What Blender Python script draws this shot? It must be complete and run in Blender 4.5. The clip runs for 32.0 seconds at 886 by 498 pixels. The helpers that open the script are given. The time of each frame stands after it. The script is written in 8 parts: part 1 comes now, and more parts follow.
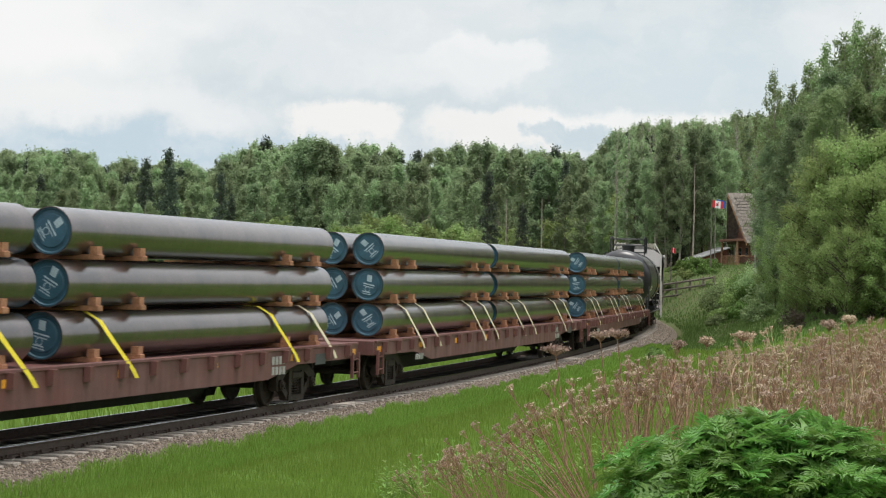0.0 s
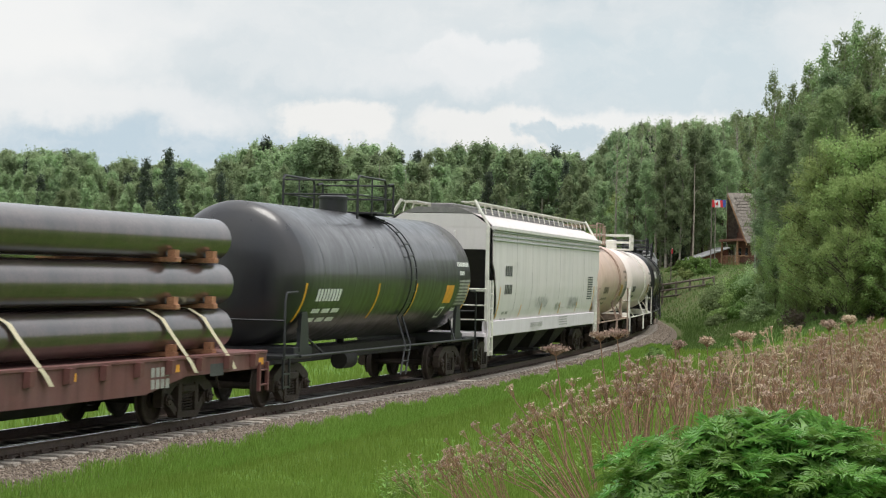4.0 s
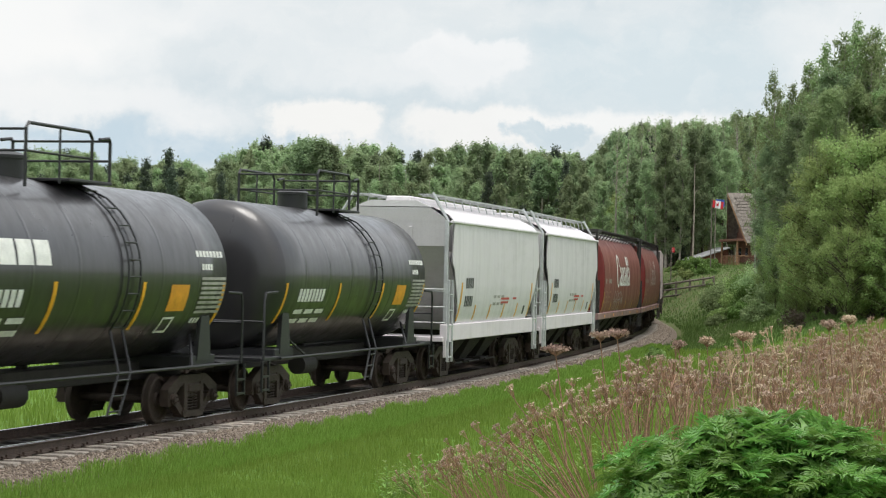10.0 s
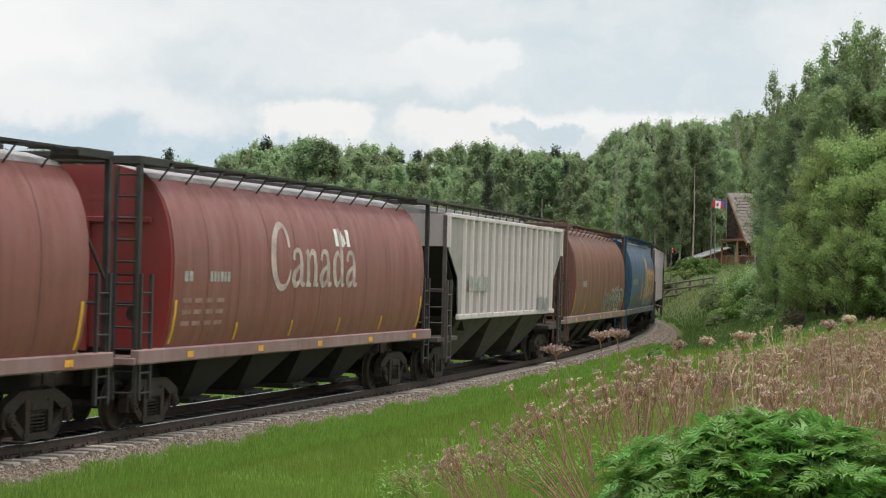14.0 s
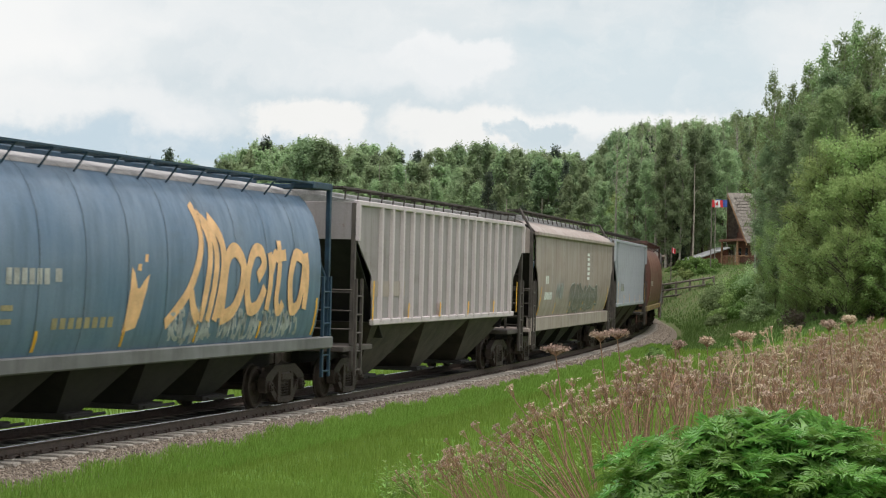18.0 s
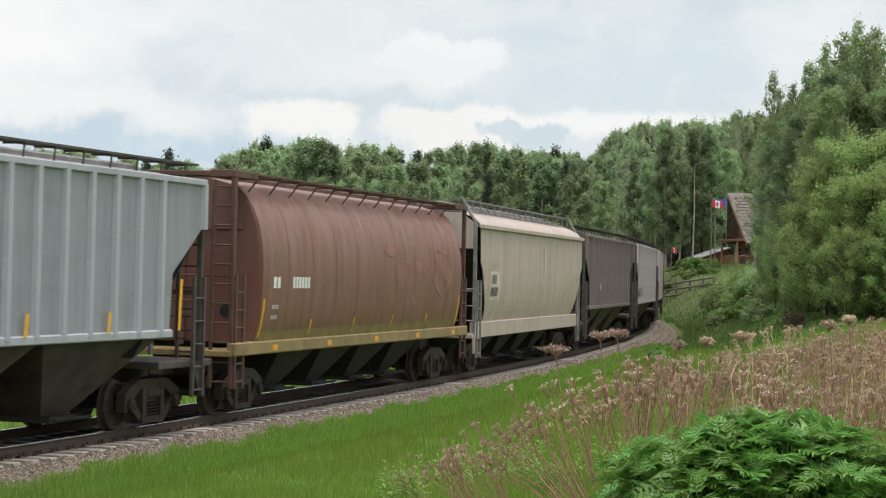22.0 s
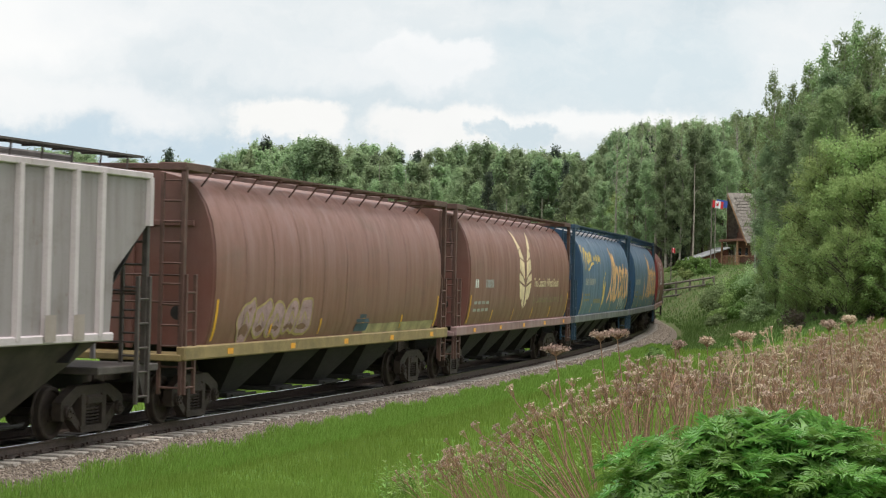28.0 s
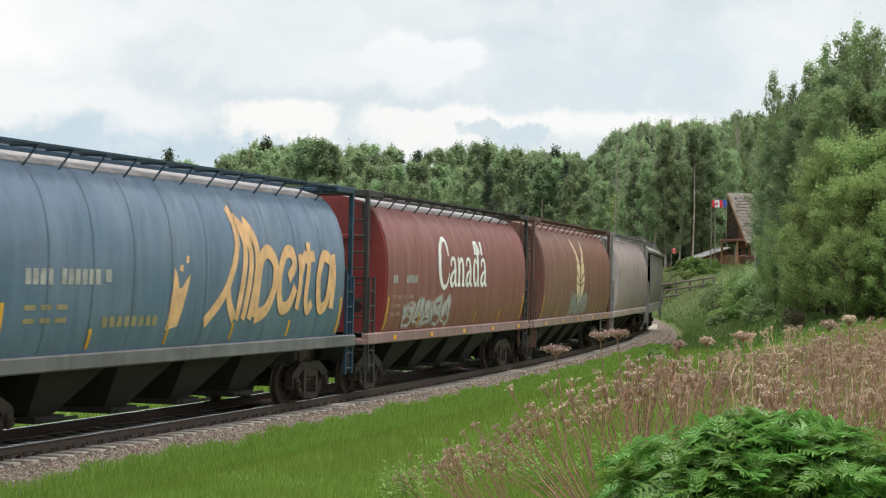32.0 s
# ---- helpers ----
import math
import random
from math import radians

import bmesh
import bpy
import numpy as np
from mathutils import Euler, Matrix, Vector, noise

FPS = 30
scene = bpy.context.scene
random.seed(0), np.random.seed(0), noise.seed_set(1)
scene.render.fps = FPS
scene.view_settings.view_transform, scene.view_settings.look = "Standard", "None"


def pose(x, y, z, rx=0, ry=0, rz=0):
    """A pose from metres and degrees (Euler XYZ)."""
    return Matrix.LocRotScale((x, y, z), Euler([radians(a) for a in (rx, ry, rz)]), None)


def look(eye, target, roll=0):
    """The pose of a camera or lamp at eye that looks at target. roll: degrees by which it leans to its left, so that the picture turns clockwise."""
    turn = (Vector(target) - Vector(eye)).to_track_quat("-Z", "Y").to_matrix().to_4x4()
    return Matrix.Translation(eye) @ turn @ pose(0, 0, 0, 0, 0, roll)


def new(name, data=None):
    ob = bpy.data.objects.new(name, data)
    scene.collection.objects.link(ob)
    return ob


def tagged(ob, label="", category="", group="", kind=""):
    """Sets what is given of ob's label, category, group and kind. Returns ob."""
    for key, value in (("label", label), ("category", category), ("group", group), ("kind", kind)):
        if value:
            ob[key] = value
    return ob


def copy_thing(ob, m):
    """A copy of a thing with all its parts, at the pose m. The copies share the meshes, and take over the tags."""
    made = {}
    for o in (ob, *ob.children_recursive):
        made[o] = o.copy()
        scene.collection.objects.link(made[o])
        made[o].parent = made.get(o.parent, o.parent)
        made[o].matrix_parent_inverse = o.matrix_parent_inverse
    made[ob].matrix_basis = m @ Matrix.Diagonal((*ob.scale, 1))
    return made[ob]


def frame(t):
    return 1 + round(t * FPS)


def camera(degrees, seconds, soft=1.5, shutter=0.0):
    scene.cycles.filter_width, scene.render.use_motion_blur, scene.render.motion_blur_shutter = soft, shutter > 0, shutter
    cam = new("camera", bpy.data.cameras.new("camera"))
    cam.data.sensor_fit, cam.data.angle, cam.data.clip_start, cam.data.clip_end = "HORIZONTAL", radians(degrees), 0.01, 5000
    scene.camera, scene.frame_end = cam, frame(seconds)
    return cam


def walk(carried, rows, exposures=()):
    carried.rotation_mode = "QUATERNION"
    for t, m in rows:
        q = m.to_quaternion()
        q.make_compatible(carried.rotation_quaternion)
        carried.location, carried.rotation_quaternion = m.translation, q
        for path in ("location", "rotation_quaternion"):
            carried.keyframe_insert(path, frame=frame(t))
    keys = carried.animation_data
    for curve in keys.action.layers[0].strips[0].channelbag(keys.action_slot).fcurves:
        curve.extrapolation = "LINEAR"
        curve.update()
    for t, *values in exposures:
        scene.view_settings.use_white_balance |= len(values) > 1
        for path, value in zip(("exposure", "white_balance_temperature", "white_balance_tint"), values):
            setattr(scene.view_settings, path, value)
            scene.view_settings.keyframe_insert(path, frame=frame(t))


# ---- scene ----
cam = camera(25.01, 32.0, 1.15, 0.12)
EYE = pose(0, 0, 2.756, 90.705, 0, 0) @ pose(0, 0, 0, 0, 0, 1.333)
walk(cam, [(0.0, EYE), (32.0, EYE)], exposures=[(0.0, 0.05), (3.5, 0.02), (5.5, -0.08), (6.0, -0.14), (8.1, -0.12), (9.2, 0.1), (10.4, 0.08), (11.4, -0.1), (12.3, -0.1), (13.2, 0.05), (20.0, 0.08), (25.0, 0.13), (32.0, 0.15)])

# ---- light ----
world = bpy.data.worlds.new("overcast_sky")
scene.world = world
world.use_nodes = True
wn, wl = world.node_tree.nodes, world.node_tree.links
sky = wn.new("ShaderNodeTexSky")
sky.sky_type, sky.sun_disc = "NISHITA", False
sky.sun_elevation, sky.sun_rotation = radians(78), radians(138)
dim = wn.new("ShaderNodeVectorMath")
dim.operation = "SCALE"
dim.inputs["Scale"].default_value = 0.10
wl.new(sky.outputs[0], dim.inputs[0])
cover = wn.new("ShaderNodeMix")
cover.data_type = "RGBA"
cover.inputs[0].default_value = 0.82
wl.new(dim.outputs[0], cover.inputs[6])
wcoord, wnoise, wramp = wn.new("ShaderNodeTexCoord"), wn.new("ShaderNodeTexNoise"), wn.new("ShaderNodeValToRGB")
wnoise.inputs["Scale"].default_value, wnoise.inputs["Detail"].default_value = 2.2, 5
wl.new(wcoord.outputs["Generated"], wnoise.inputs["Vector"])
wramp.color_ramp.elements[0].position, wramp.color_ramp.elements[0].color = 0.35, (0.62, 0.68, 0.74, 1)
wramp.color_ramp.elements[1].position, wramp.color_ramp.elements[1].color = 0.62, (1.05, 1.05, 1.03, 1)
wl.new(wnoise.outputs["Fac"], wramp.inputs[0])
wl.new(wramp.outputs[0], cover.inputs[7])
# an overcast sky is brightest overhead
wsplit, wrise, wshade = wn.new("ShaderNodeSeparateXYZ"), wn.new("ShaderNodeMapRange"), wn.new("ShaderNodeVectorMath")
wl.new(wcoord.outputs["Generated"], wsplit.inputs[0])
wl.new(wsplit.outputs["Z"], wrise.inputs["Value"])
wrise.inputs["To Min"].default_value, wrise.inputs["To Max"].default_value = 0.88, 1.76
wshade.operation = "SCALE"
wl.new(cover.outputs[2], wshade.inputs[0])
wl.new(wrise.outputs[0], wshade.inputs["Scale"])
wl.new(wshade.outputs[0], wn["Background"].inputs[0])
wn["Background"].inputs[1].default_value = 1.05

sun_data = bpy.data.lights.new("sun", "SUN")
sun_data.energy, sun_data.angle, sun_data.color = 2.2, radians(24), (1.0, 0.96, 0.9)
sun = new("sun", sun_data)
sun.matrix_world = look((0, 0, 60), (-8.5, 9.5, 0))


# ---- materials ----
def tree_of(name):
    m = bpy.data.materials.new(name)
    m.use_nodes = True
    nodes, links = m.node_tree.nodes, m.node_tree.links
    return m, nodes, links, nodes["Principled BSDF"]


def noise_at(nodes, links, vec, scale, detail=4, rough=0.6):
    n = nodes.new("ShaderNodeTexNoise")
    n.inputs["Scale"].default_value, n.inputs["Detail"].default_value, n.inputs["Roughness"].default_value = scale, detail, rough
    links.new(vec, n.inputs["Vector"])
    return n.outputs["Fac"]


def ramp_of(nodes, links, fac, lo, hi, a=(0, 0, 0, 1), b=(1, 1, 1, 1)):
    r = nodes.new("ShaderNodeValToRGB")
    r.color_ramp.elements[0].position, r.color_ramp.elements[1].position = lo, hi
    r.color_ramp.elements[0].color, r.color_ramp.elements[1].color = a, b
    links.new(fac, r.inputs[0])
    return r.outputs[0]


def mixed(nodes, links, fac, a, b, mode="MIX"):
    n = nodes.new("ShaderNodeMix")
    n.data_type, n.blend_type = "RGBA", mode
    for sock, val in ((n.inputs[0], fac), (n.inputs[6], a), (n.inputs[7], b)):
        if hasattr(val, "links"):
            links.new(val, sock)
        else:
            sock.default_value = val if isinstance(val, float) else (*val[:3], 1)
    return n.outputs[2]


def stretched(nodes, links, vec, sx, sy, sz):
    mp = nodes.new("ShaderNodeMapping")
    mp.inputs["Scale"].default_value = (sx, sy, sz)
    links.new(vec, mp.inputs["Vector"])
    return mp.outputs[0]


def coords(nodes, kind="Object"):
    return nodes.new("ShaderNodeTexCoord").outputs[kind]


def plain(name, col, rough=0.6, metal=0.0, scale=6.0, vary=0.25, bump=0.15, fine=60.0, coat=0.0):
    """A surface with two scales of variation."""
    m, nodes, links, p = tree_of(name)
    v = coords(nodes)
    big = noise_at(nodes, links, v, scale)
    small = noise_at(nodes, links, v, fine, 3)
    dark, light = [c * (1 - vary) for c in col], [min(1, c * (1 + vary)) for c in col]
    c = mixed(nodes, links, ramp_of(nodes, links, big, 0.3, 0.7), dark, light)
    c = mixed(nodes, links, 0.3, c, ramp_of(nodes, links, small, 0.25, 0.75), "OVERLAY")
    links.new(c, p.inputs["Base Color"])
    p.inputs["Roughness"].default_value, p.inputs["Metallic"].default_value = rough, metal
    p.inputs["Coat Weight"].default_value, p.inputs["Coat Roughness"].default_value = coat, 0.18
    b = nodes.new("ShaderNodeBump")
    b.inputs["Strength"].default_value, b.inputs["Distance"].default_value = bump, 0.02
    links.new(small, b.inputs["Height"])
    links.new(b.outputs[0], p.inputs["Normal"])
    return m


def paint(name, col, dirt=(0.10, 0.085, 0.06), amount=0.5, rough=0.45, rust=0.0, fade=0.25, coat=0.0):
    """Weathered railcar paint: faded cloudily, streaked downwards by grime, with rust spots and dents."""
    m, nodes, links, p = tree_of(name)
    v = coords(nodes)
    cloud = noise_at(nodes, links, v, 0.55, 5)
    streak = noise_at(nodes, links, stretched(nodes, links, v, 2.6, 2.6, 0.3), 1.3, 6, 0.62)
    patch = noise_at(nodes, links, stretched(nodes, links, v, 0.5, 1, 1.6), 0.9, 6, 0.65)
    grain = noise_at(nodes, links, v, 38, 3)
    faded = [c + (0.55 - c) * fade for c in col]
    c = mixed(nodes, links, ramp_of(nodes, links, cloud, 0.3, 0.75), col, faded)
    c = mixed(nodes, links, ramp_of(nodes, links, streak, 0.48, 0.86, (0, 0, 0, 1), (amount, amount, amount, 1)), c, dirt)
    c = mixed(nodes, links, ramp_of(nodes, links, patch, 0.5, 0.78, (0, 0, 0, 1), (amount * 0.9,) * 3 + (1,)), c, dirt)
    if rust:
        spot = noise_at(nodes, links, stretched(nodes, links, v, 2, 2, 0.8), 3.1, 8, 0.75)
        c = mixed(nodes, links, ramp_of(nodes, links, spot, 0.62, 0.7, (0, 0, 0, 1), (rust, rust, rust, 1)), c, (0.16, 0.06, 0.03))
    c = mixed(nodes, links, 0.09, c, ramp_of(nodes, links, grain, 0.3, 0.7), "OVERLAY")
    links.new(c, p.inputs["Base Color"])
    p.inputs["Coat Weight"].default_value, p.inputs["Coat Roughness"].default_value = coat, 0.14
    r = ramp_of(nodes, links, streak, 0.3, 0.8, (rough - 0.08,) * 3 + (1,), (rough + 0.25,) * 3 + (1,))
    links.new(r, p.inputs["Roughness"])
    b = nodes.new("ShaderNodeBump")
    b.inputs["Strength"].default_value, b.inputs["Distance"].default_value = 0.35, 0.05
    links.new(cloud, b.inputs["Height"])
    links.new(b.outputs[0], p.inputs["Normal"])
    return m


def leafy(name, dark, light, through_amount=0.3, rough=0.6, gloss=0.25):
    """Leaves: each piece its own green, a little light comes through."""
    m, nodes, links, p = tree_of(name)
    geo, info = nodes.new("ShaderNodeNewGeometry"), nodes.new("ShaderNodeObjectInfo")
    c = mixed(nodes, links, geo.outputs["Random Per Island"], dark, light)
    hue = nodes.new("ShaderNodeHueSaturation")
    mr = nodes.new("ShaderNodeMapRange")
    mr.inputs["To Min"].default_value, mr.inputs["To Max"].default_value = 0.72, 1.28
    links.new(info.outputs["Random"], mr.inputs["Value"])
    links.new(mr.outputs[0], hue.inputs["Value"])
    mh = nodes.new("ShaderNodeMapRange")
    mh.inputs["To Min"].default_value, mh.inputs["To Max"].default_value = 0.475, 0.515
    links.new(info.outputs["Random"], mh.inputs["Value"])
    links.new(mh.outputs[0], hue.inputs["Hue"])
    links.new(c, hue.inputs["Color"])
    links.new(hue.outputs[0], p.inputs["Base Color"])
    p.inputs["Roughness"].default_value = rough
    p.inputs["Specular IOR Level"].default_value = gloss
    tl, mx = nodes.new("ShaderNodeBsdfTranslucent"), nodes.new("ShaderNodeMixShader")
    links.new(hue.outputs[0], tl.inputs[0])
    mx.inputs[0].default_value = through_amount
    links.new(p.outputs[0], mx.inputs[1])
    links.new(tl.outputs[0], mx.inputs[2])
    links.new(mx.outputs[0], nodes["Material Output"].inputs[0])
    return m


STEEL_DARK = plain("grimy_cast_steel", (0.040, 0.027, 0.020), 0.75, 0.2, 5, 0.4, 0.4)
STEEL_WORN = plain("bright_worn_steel", (0.66, 0.66, 0.66), 0.16, 1.0, 5, 0.1, 0.02)
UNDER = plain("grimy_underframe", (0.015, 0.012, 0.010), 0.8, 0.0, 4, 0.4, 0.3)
RAIL_RUST = plain("rusty_rail", (0.085, 0.06, 0.048), 0.7, 0.3, 8, 0.3, 0.3)


def tie_material():
    """Grey weathered wood; shade under the train and oil are coloured in between the rails."""
    m = plain("weathered_tie", (0.40, 0.35, 0.30), 0.9, 0.0, 7, 0.4, 0.8, 40)
    nodes, links = m.node_tree.nodes, m.node_tree.links
    p = nodes["Principled BSDF"]
    wood = p.inputs["Base Color"].links[0].from_socket
    sep, side, gauge_shade = nodes.new("ShaderNodeSeparateXYZ"), nodes.new("ShaderNodeMath"), nodes.new("ShaderNodeMapRange")
    links.new(coords(nodes), sep.inputs[0])
    side.operation = "ABSOLUTE"
    links.new(sep.outputs["Y"], side.inputs[0])
    links.new(side.outputs[0], gauge_shade.inputs["Value"])
    gauge_shade.inputs["From Min"].default_value, gauge_shade.inputs["From Max"].default_value = 0.85, 0.6
    links.new(mixed(nodes, links, gauge_shade.outputs[0], wood, (0.028, 0.024, 0.021)), p.inputs["Base Color"])
    return m


TIE_WOOD = tie_material()
# shade under the cars is put into this dark, along with oil
CRIB_DARK = plain("oil_blackened_ballast", (0.030, 0.026, 0.023), 0.9, 0.0, 9, 0.5, 0.9, 45)
STONE = None
WHITE_MARK = plain("white_marking", (0.72, 0.72, 0.68), 0.6, 0, 5, 0.15, 0.05)
DARK_MARK = plain("dark_marking", (0.06, 0.06, 0.06), 0.6, 0, 5, 0.2, 0.05)
GREY_MARK = plain("faded_grey_marking", (0.34, 0.33, 0.30), 0.6, 0, 5, 0.3, 0.05)
YELLOW_MARK = plain("yellow_reflective_tape", (0.72, 0.36, 0.02), 0.5, 0, 5, 0.2, 0.05)
ORANGE_MARK = plain("orange_placard", (0.75, 0.33, 0.03), 0.5, 0, 5, 0.15, 0.05)
PEACH_MARK = plain("peach_lettering", (0.72, 0.42, 0.20), 0.6, 0, 3, 0.2, 0.05)
GOLD_MARK = plain("straw_yellow_lettering", (0.68, 0.46, 0.13), 0.6, 0, 3, 0.25, 0.05)
SEAM_DARK = plain("sooty_weld_seam", (0.095, 0.072, 0.06), 0.7, 0, 3, 0.3, 0.05)
SEAM_GRIME = plain("grime_in_weld_seam", (0.17, 0.135, 0.11), 0.8, 0, 3, 0.3, 0.05)
FADED_GOLD = plain("faded_gold_lettering", (0.26, 0.215, 0.11), 0.7, 0, 3, 0.3, 0.05)
SPRAY_GREY = plain("silver_spray_paint", (0.36, 0.36, 0.36), 0.5, 0, 3, 0.3, 0.05)
SPRAY_DARK = plain("dark_spray_paint", (0.09, 0.085, 0.08), 0.5, 0, 3, 0.3, 0.05)
SEAM_RED = plain("grime_in_red_seam", (0.125, 0.05, 0.042), 0.7, 0, 3, 0.4, 0.05)
SEAM_BROWN = plain("grime_in_brown_seam", (0.135, 0.062, 0.045), 0.7, 0, 3, 0.4, 0.05)
SEAM_BLUE = plain("grime_in_blue_seam", (0.04, 0.055, 0.07), 0.7, 0, 3, 0.4, 0.05)
ROOF_PALE = plain("dusty_pale_roof_paint", (0.27, 0.25, 0.245), 0.6, 0, 2, 0.35, 0.1)
FADED_RED = plain("faded_stencil_on_red", (0.30, 0.17, 0.14), 0.7, 0, 3, 0.3, 0.05)
RED_MARK = plain("red_marking", (0.5, 0.06, 0.05), 0.5, 0, 3, 0.2, 0.05)


# ---- mesh tools ----
class Shape:
    """Collects the vertices and faces of one part."""

    def __init__(self):
        self.v, self.f = [], []

    def add(self, verts, faces):
        n = len(self.v)
        self.v += [tuple(p) for p in verts]
        self.f += [tuple(i + n for i in q) for q in faces]
        return self

    def box(self, x0, x1, y0, y1, z0, z1, b=0.0):
        if not b:
            return self.add([(x, y, z) for z in (z0, z1) for y in (y0, y1) for x in (x0, x1)],
                            [(0, 2, 3, 1), (4, 5, 7, 6), (0, 1, 5, 4), (2, 6, 7, 3), (0, 4, 6, 2), (1, 3, 7, 5)])
        c, h = ((x0 + x1) / 2, (y0 + y1) / 2, (z0 + z1) / 2), ((x1 - x0) / 2, (y1 - y0) / 2, (z1 - z0) / 2)
        idx, verts = {}, []
        for sx in (-1, 1):
            for sy in (-1, 1):
                for sz in (-1, 1):
                    for a in range(3):
                        k = [h[i] - (b if i != a else 0) for i in range(3)]
                        idx[(sx, sy, sz, a)] = len(verts)
                        verts.append((c[0] + sx * k[0], c[1] + sy * k[1], c[2] + sz * k[2]))
        faces, sg = [], (-1, 1)
        for a in range(3):
            u, w = (a + 1) % 3, (a + 2) % 3
            for s in sg:
                quad = []
                for su, sw in ((-1, -1), (1, -1), (1, 1), (-1, 1)):
                    key = [0, 0, 0]
                    key[a], key[u], key[w] = s, su, sw
                    quad.append(idx[(*key, a)])
                faces.append(tuple(quad if s > 0 else quad[::-1]))
            for su in sg:
                for sw in sg:
                    k0, k1 = [0, 0, 0], [0, 0, 0]
                    k0[a], k1[a], k0[u], k1[u], k0[w], k1[w] = -1, 1, su, su, sw, sw
                    q = (idx[(*k0, u)], idx[(*k1, u)], idx[(*k1, w)], idx[(*k0, w)])
                    faces.append(q if su * sw > 0 else q[::-1])
        for sx in sg:
            for sy in sg:
                for sz in sg:
                    q = tuple(idx[(sx, sy, sz, a)] for a in range(3))
                    faces.append(q if sx * sy * sz > 0 else q[::-1])
        return self.add(verts, faces)

    def rings(self, rows, caps=True, closed=True):
        n, verts, faces = len(rows[0]), [p for r in rows for p in r], []
        for i in range(len(rows) - 1):
            for j in range(n if closed else n - 1):
                k = (j + 1) % n
                faces.append((i * n + j, i * n + k, (i + 1) * n + k, (i + 1) * n + j))
        if caps:
            faces += [tuple(range(n))[::-1], tuple(range((len(rows) - 1) * n, len(rows) * n))]
        return self.add(verts, faces)

    def tube(self, pts, r, n=8, caps=True):
        pts = [Vector(p) for p in pts]
        rs = r if isinstance(r, (list, tuple)) else [r] * len(pts)
        rows = []
        for i, p in enumerate(pts):
            d = (pts[min(i + 1, len(pts) - 1)] - pts[max(i - 1, 0)]).normalized()
            a = d.orthogonal().normalized() if i == 0 else (a - d * a.dot(d)).normalized()
            b = d.cross(a)
            rows.append([p + (a * math.cos(2 * math.pi * k / n) + b * math.sin(2 * math.pi * k / n)) * rs[i] for k in range(n)])
        return self.rings(rows, caps)

    def slab(self, pts, y0, y1):
        """A polygon in the xz plane, extruded from y0 to y1."""
        return self.rings([[(x, y1, z) for x, z in pts], [(x, y0, z) for x, z in pts]])

    def spin(self, prof, n=24, axis="y", at=(0, 0, 0)):
        """prof: (along the axis, radius)."""
        rows = []
        for u, r in prof:
            row = []
            for k in range(n):
                a = 2 * math.pi * k / n
                c, s = r * math.cos(a), r * math.sin(a)
                p = {"y": (c, u, -s), "x": (u, c, s), "z": (c, s, u)}[axis]
                row.append((p[0] + at[0], p[1] + at[1], p[2] + at[2]))
            rows.append(row)
        return self.rings(rows)

    def mesh(self, name, smooth=35):
        me = bpy.data.meshes.new(name)
        me.from_pydata(self.v, [], self.f)
        if smooth:
            me.shade_smooth()
            me.set_sharp_from_angle(angle=radians(smooth))
        return me


MESHES = {}


def shared(key, build, smooth=35):
    """One mesh for alike parts."""
    if key not in MESHES:
        sh = Shape()
        build(sh)
        MESHES[key] = sh.mesh(str(key if isinstance(key, str) else key[0]), smooth)
    return MESHES[key]


def part(name, shape, material, parent=None, label="", at=None, smooth=35):
    """Links a shape, or a ready mesh, as one object under its thing."""
    me = shape.mesh(name, smooth) if isinstance(shape, Shape) else shape
    if not me.materials:
        me.materials.append(None)
    ob = new(name, me)
    ob.material_slots[0].link = "OBJECT"
    ob.material_slots[0].material = material
    ob.parent = parent
    if at is not None:
        ob.matrix_basis = at
    if label:
        ob["label"] = label
    return ob


def numpy_mesh(name, verts, faces, material, smooth=False):
    """verts: (n, 3); faces: (m, k) of one size k."""
    verts, faces = np.asarray(verts, np.float32), np.asarray(faces, np.int32)
    me = bpy.data.meshes.new(name)
    me.vertices.add(len(verts))
    me.vertices.foreach_set("co", verts.ravel())
    me.loops.add(faces.size)
    me.loops.foreach_set("vertex_index", faces.ravel())
    me.polygons.add(len(faces))
    me.polygons.foreach_set("loop_start", np.arange(len(faces), dtype=np.int32) * faces.shape[1])
    me.update(calc_edges=True)
    me.validate()
    if smooth:
        me.shade_smooth()
    me.materials.append(material)
    return me


# ---- the line of the track ----
S_LO, S_HI, S_STEP = -640.0, 700.0, 0.5
RUN = np.arange(S_LO, S_HI + S_STEP, S_STEP)
BEND = np.where(RUN < -30, -0.001844 * np.clip((RUN + 90) / 60, 0, 1), -0.001904 - 2e-6 * np.clip(RUN, -30, 150))
BEND = np.where(RUN > 330, BEND * np.clip((420 - RUN) / 90, 0, 1), BEND)
HEAD = np.cumsum(BEND) * S_STEP
I0 = int(np.argmin(abs(RUN)))
HEAD = HEAD - HEAD[I0] + 0.26041
TX, TY = np.cumsum(np.sin(HEAD)) * S_STEP, np.cumsum(np.cos(HEAD)) * S_STEP
TX, TY = TX - TX[I0] - 1.947, TY - TY[I0] + 48.98


def on_track(s, n=0.0):
    """x, y and heading at s metres along the line and n metres to its outer side."""
    h = np.interp(s, RUN, HEAD)
    return np.interp(s, RUN, TX) + n * np.cos(h), np.interp(s, RUN, TY) - n * np.sin(h), h


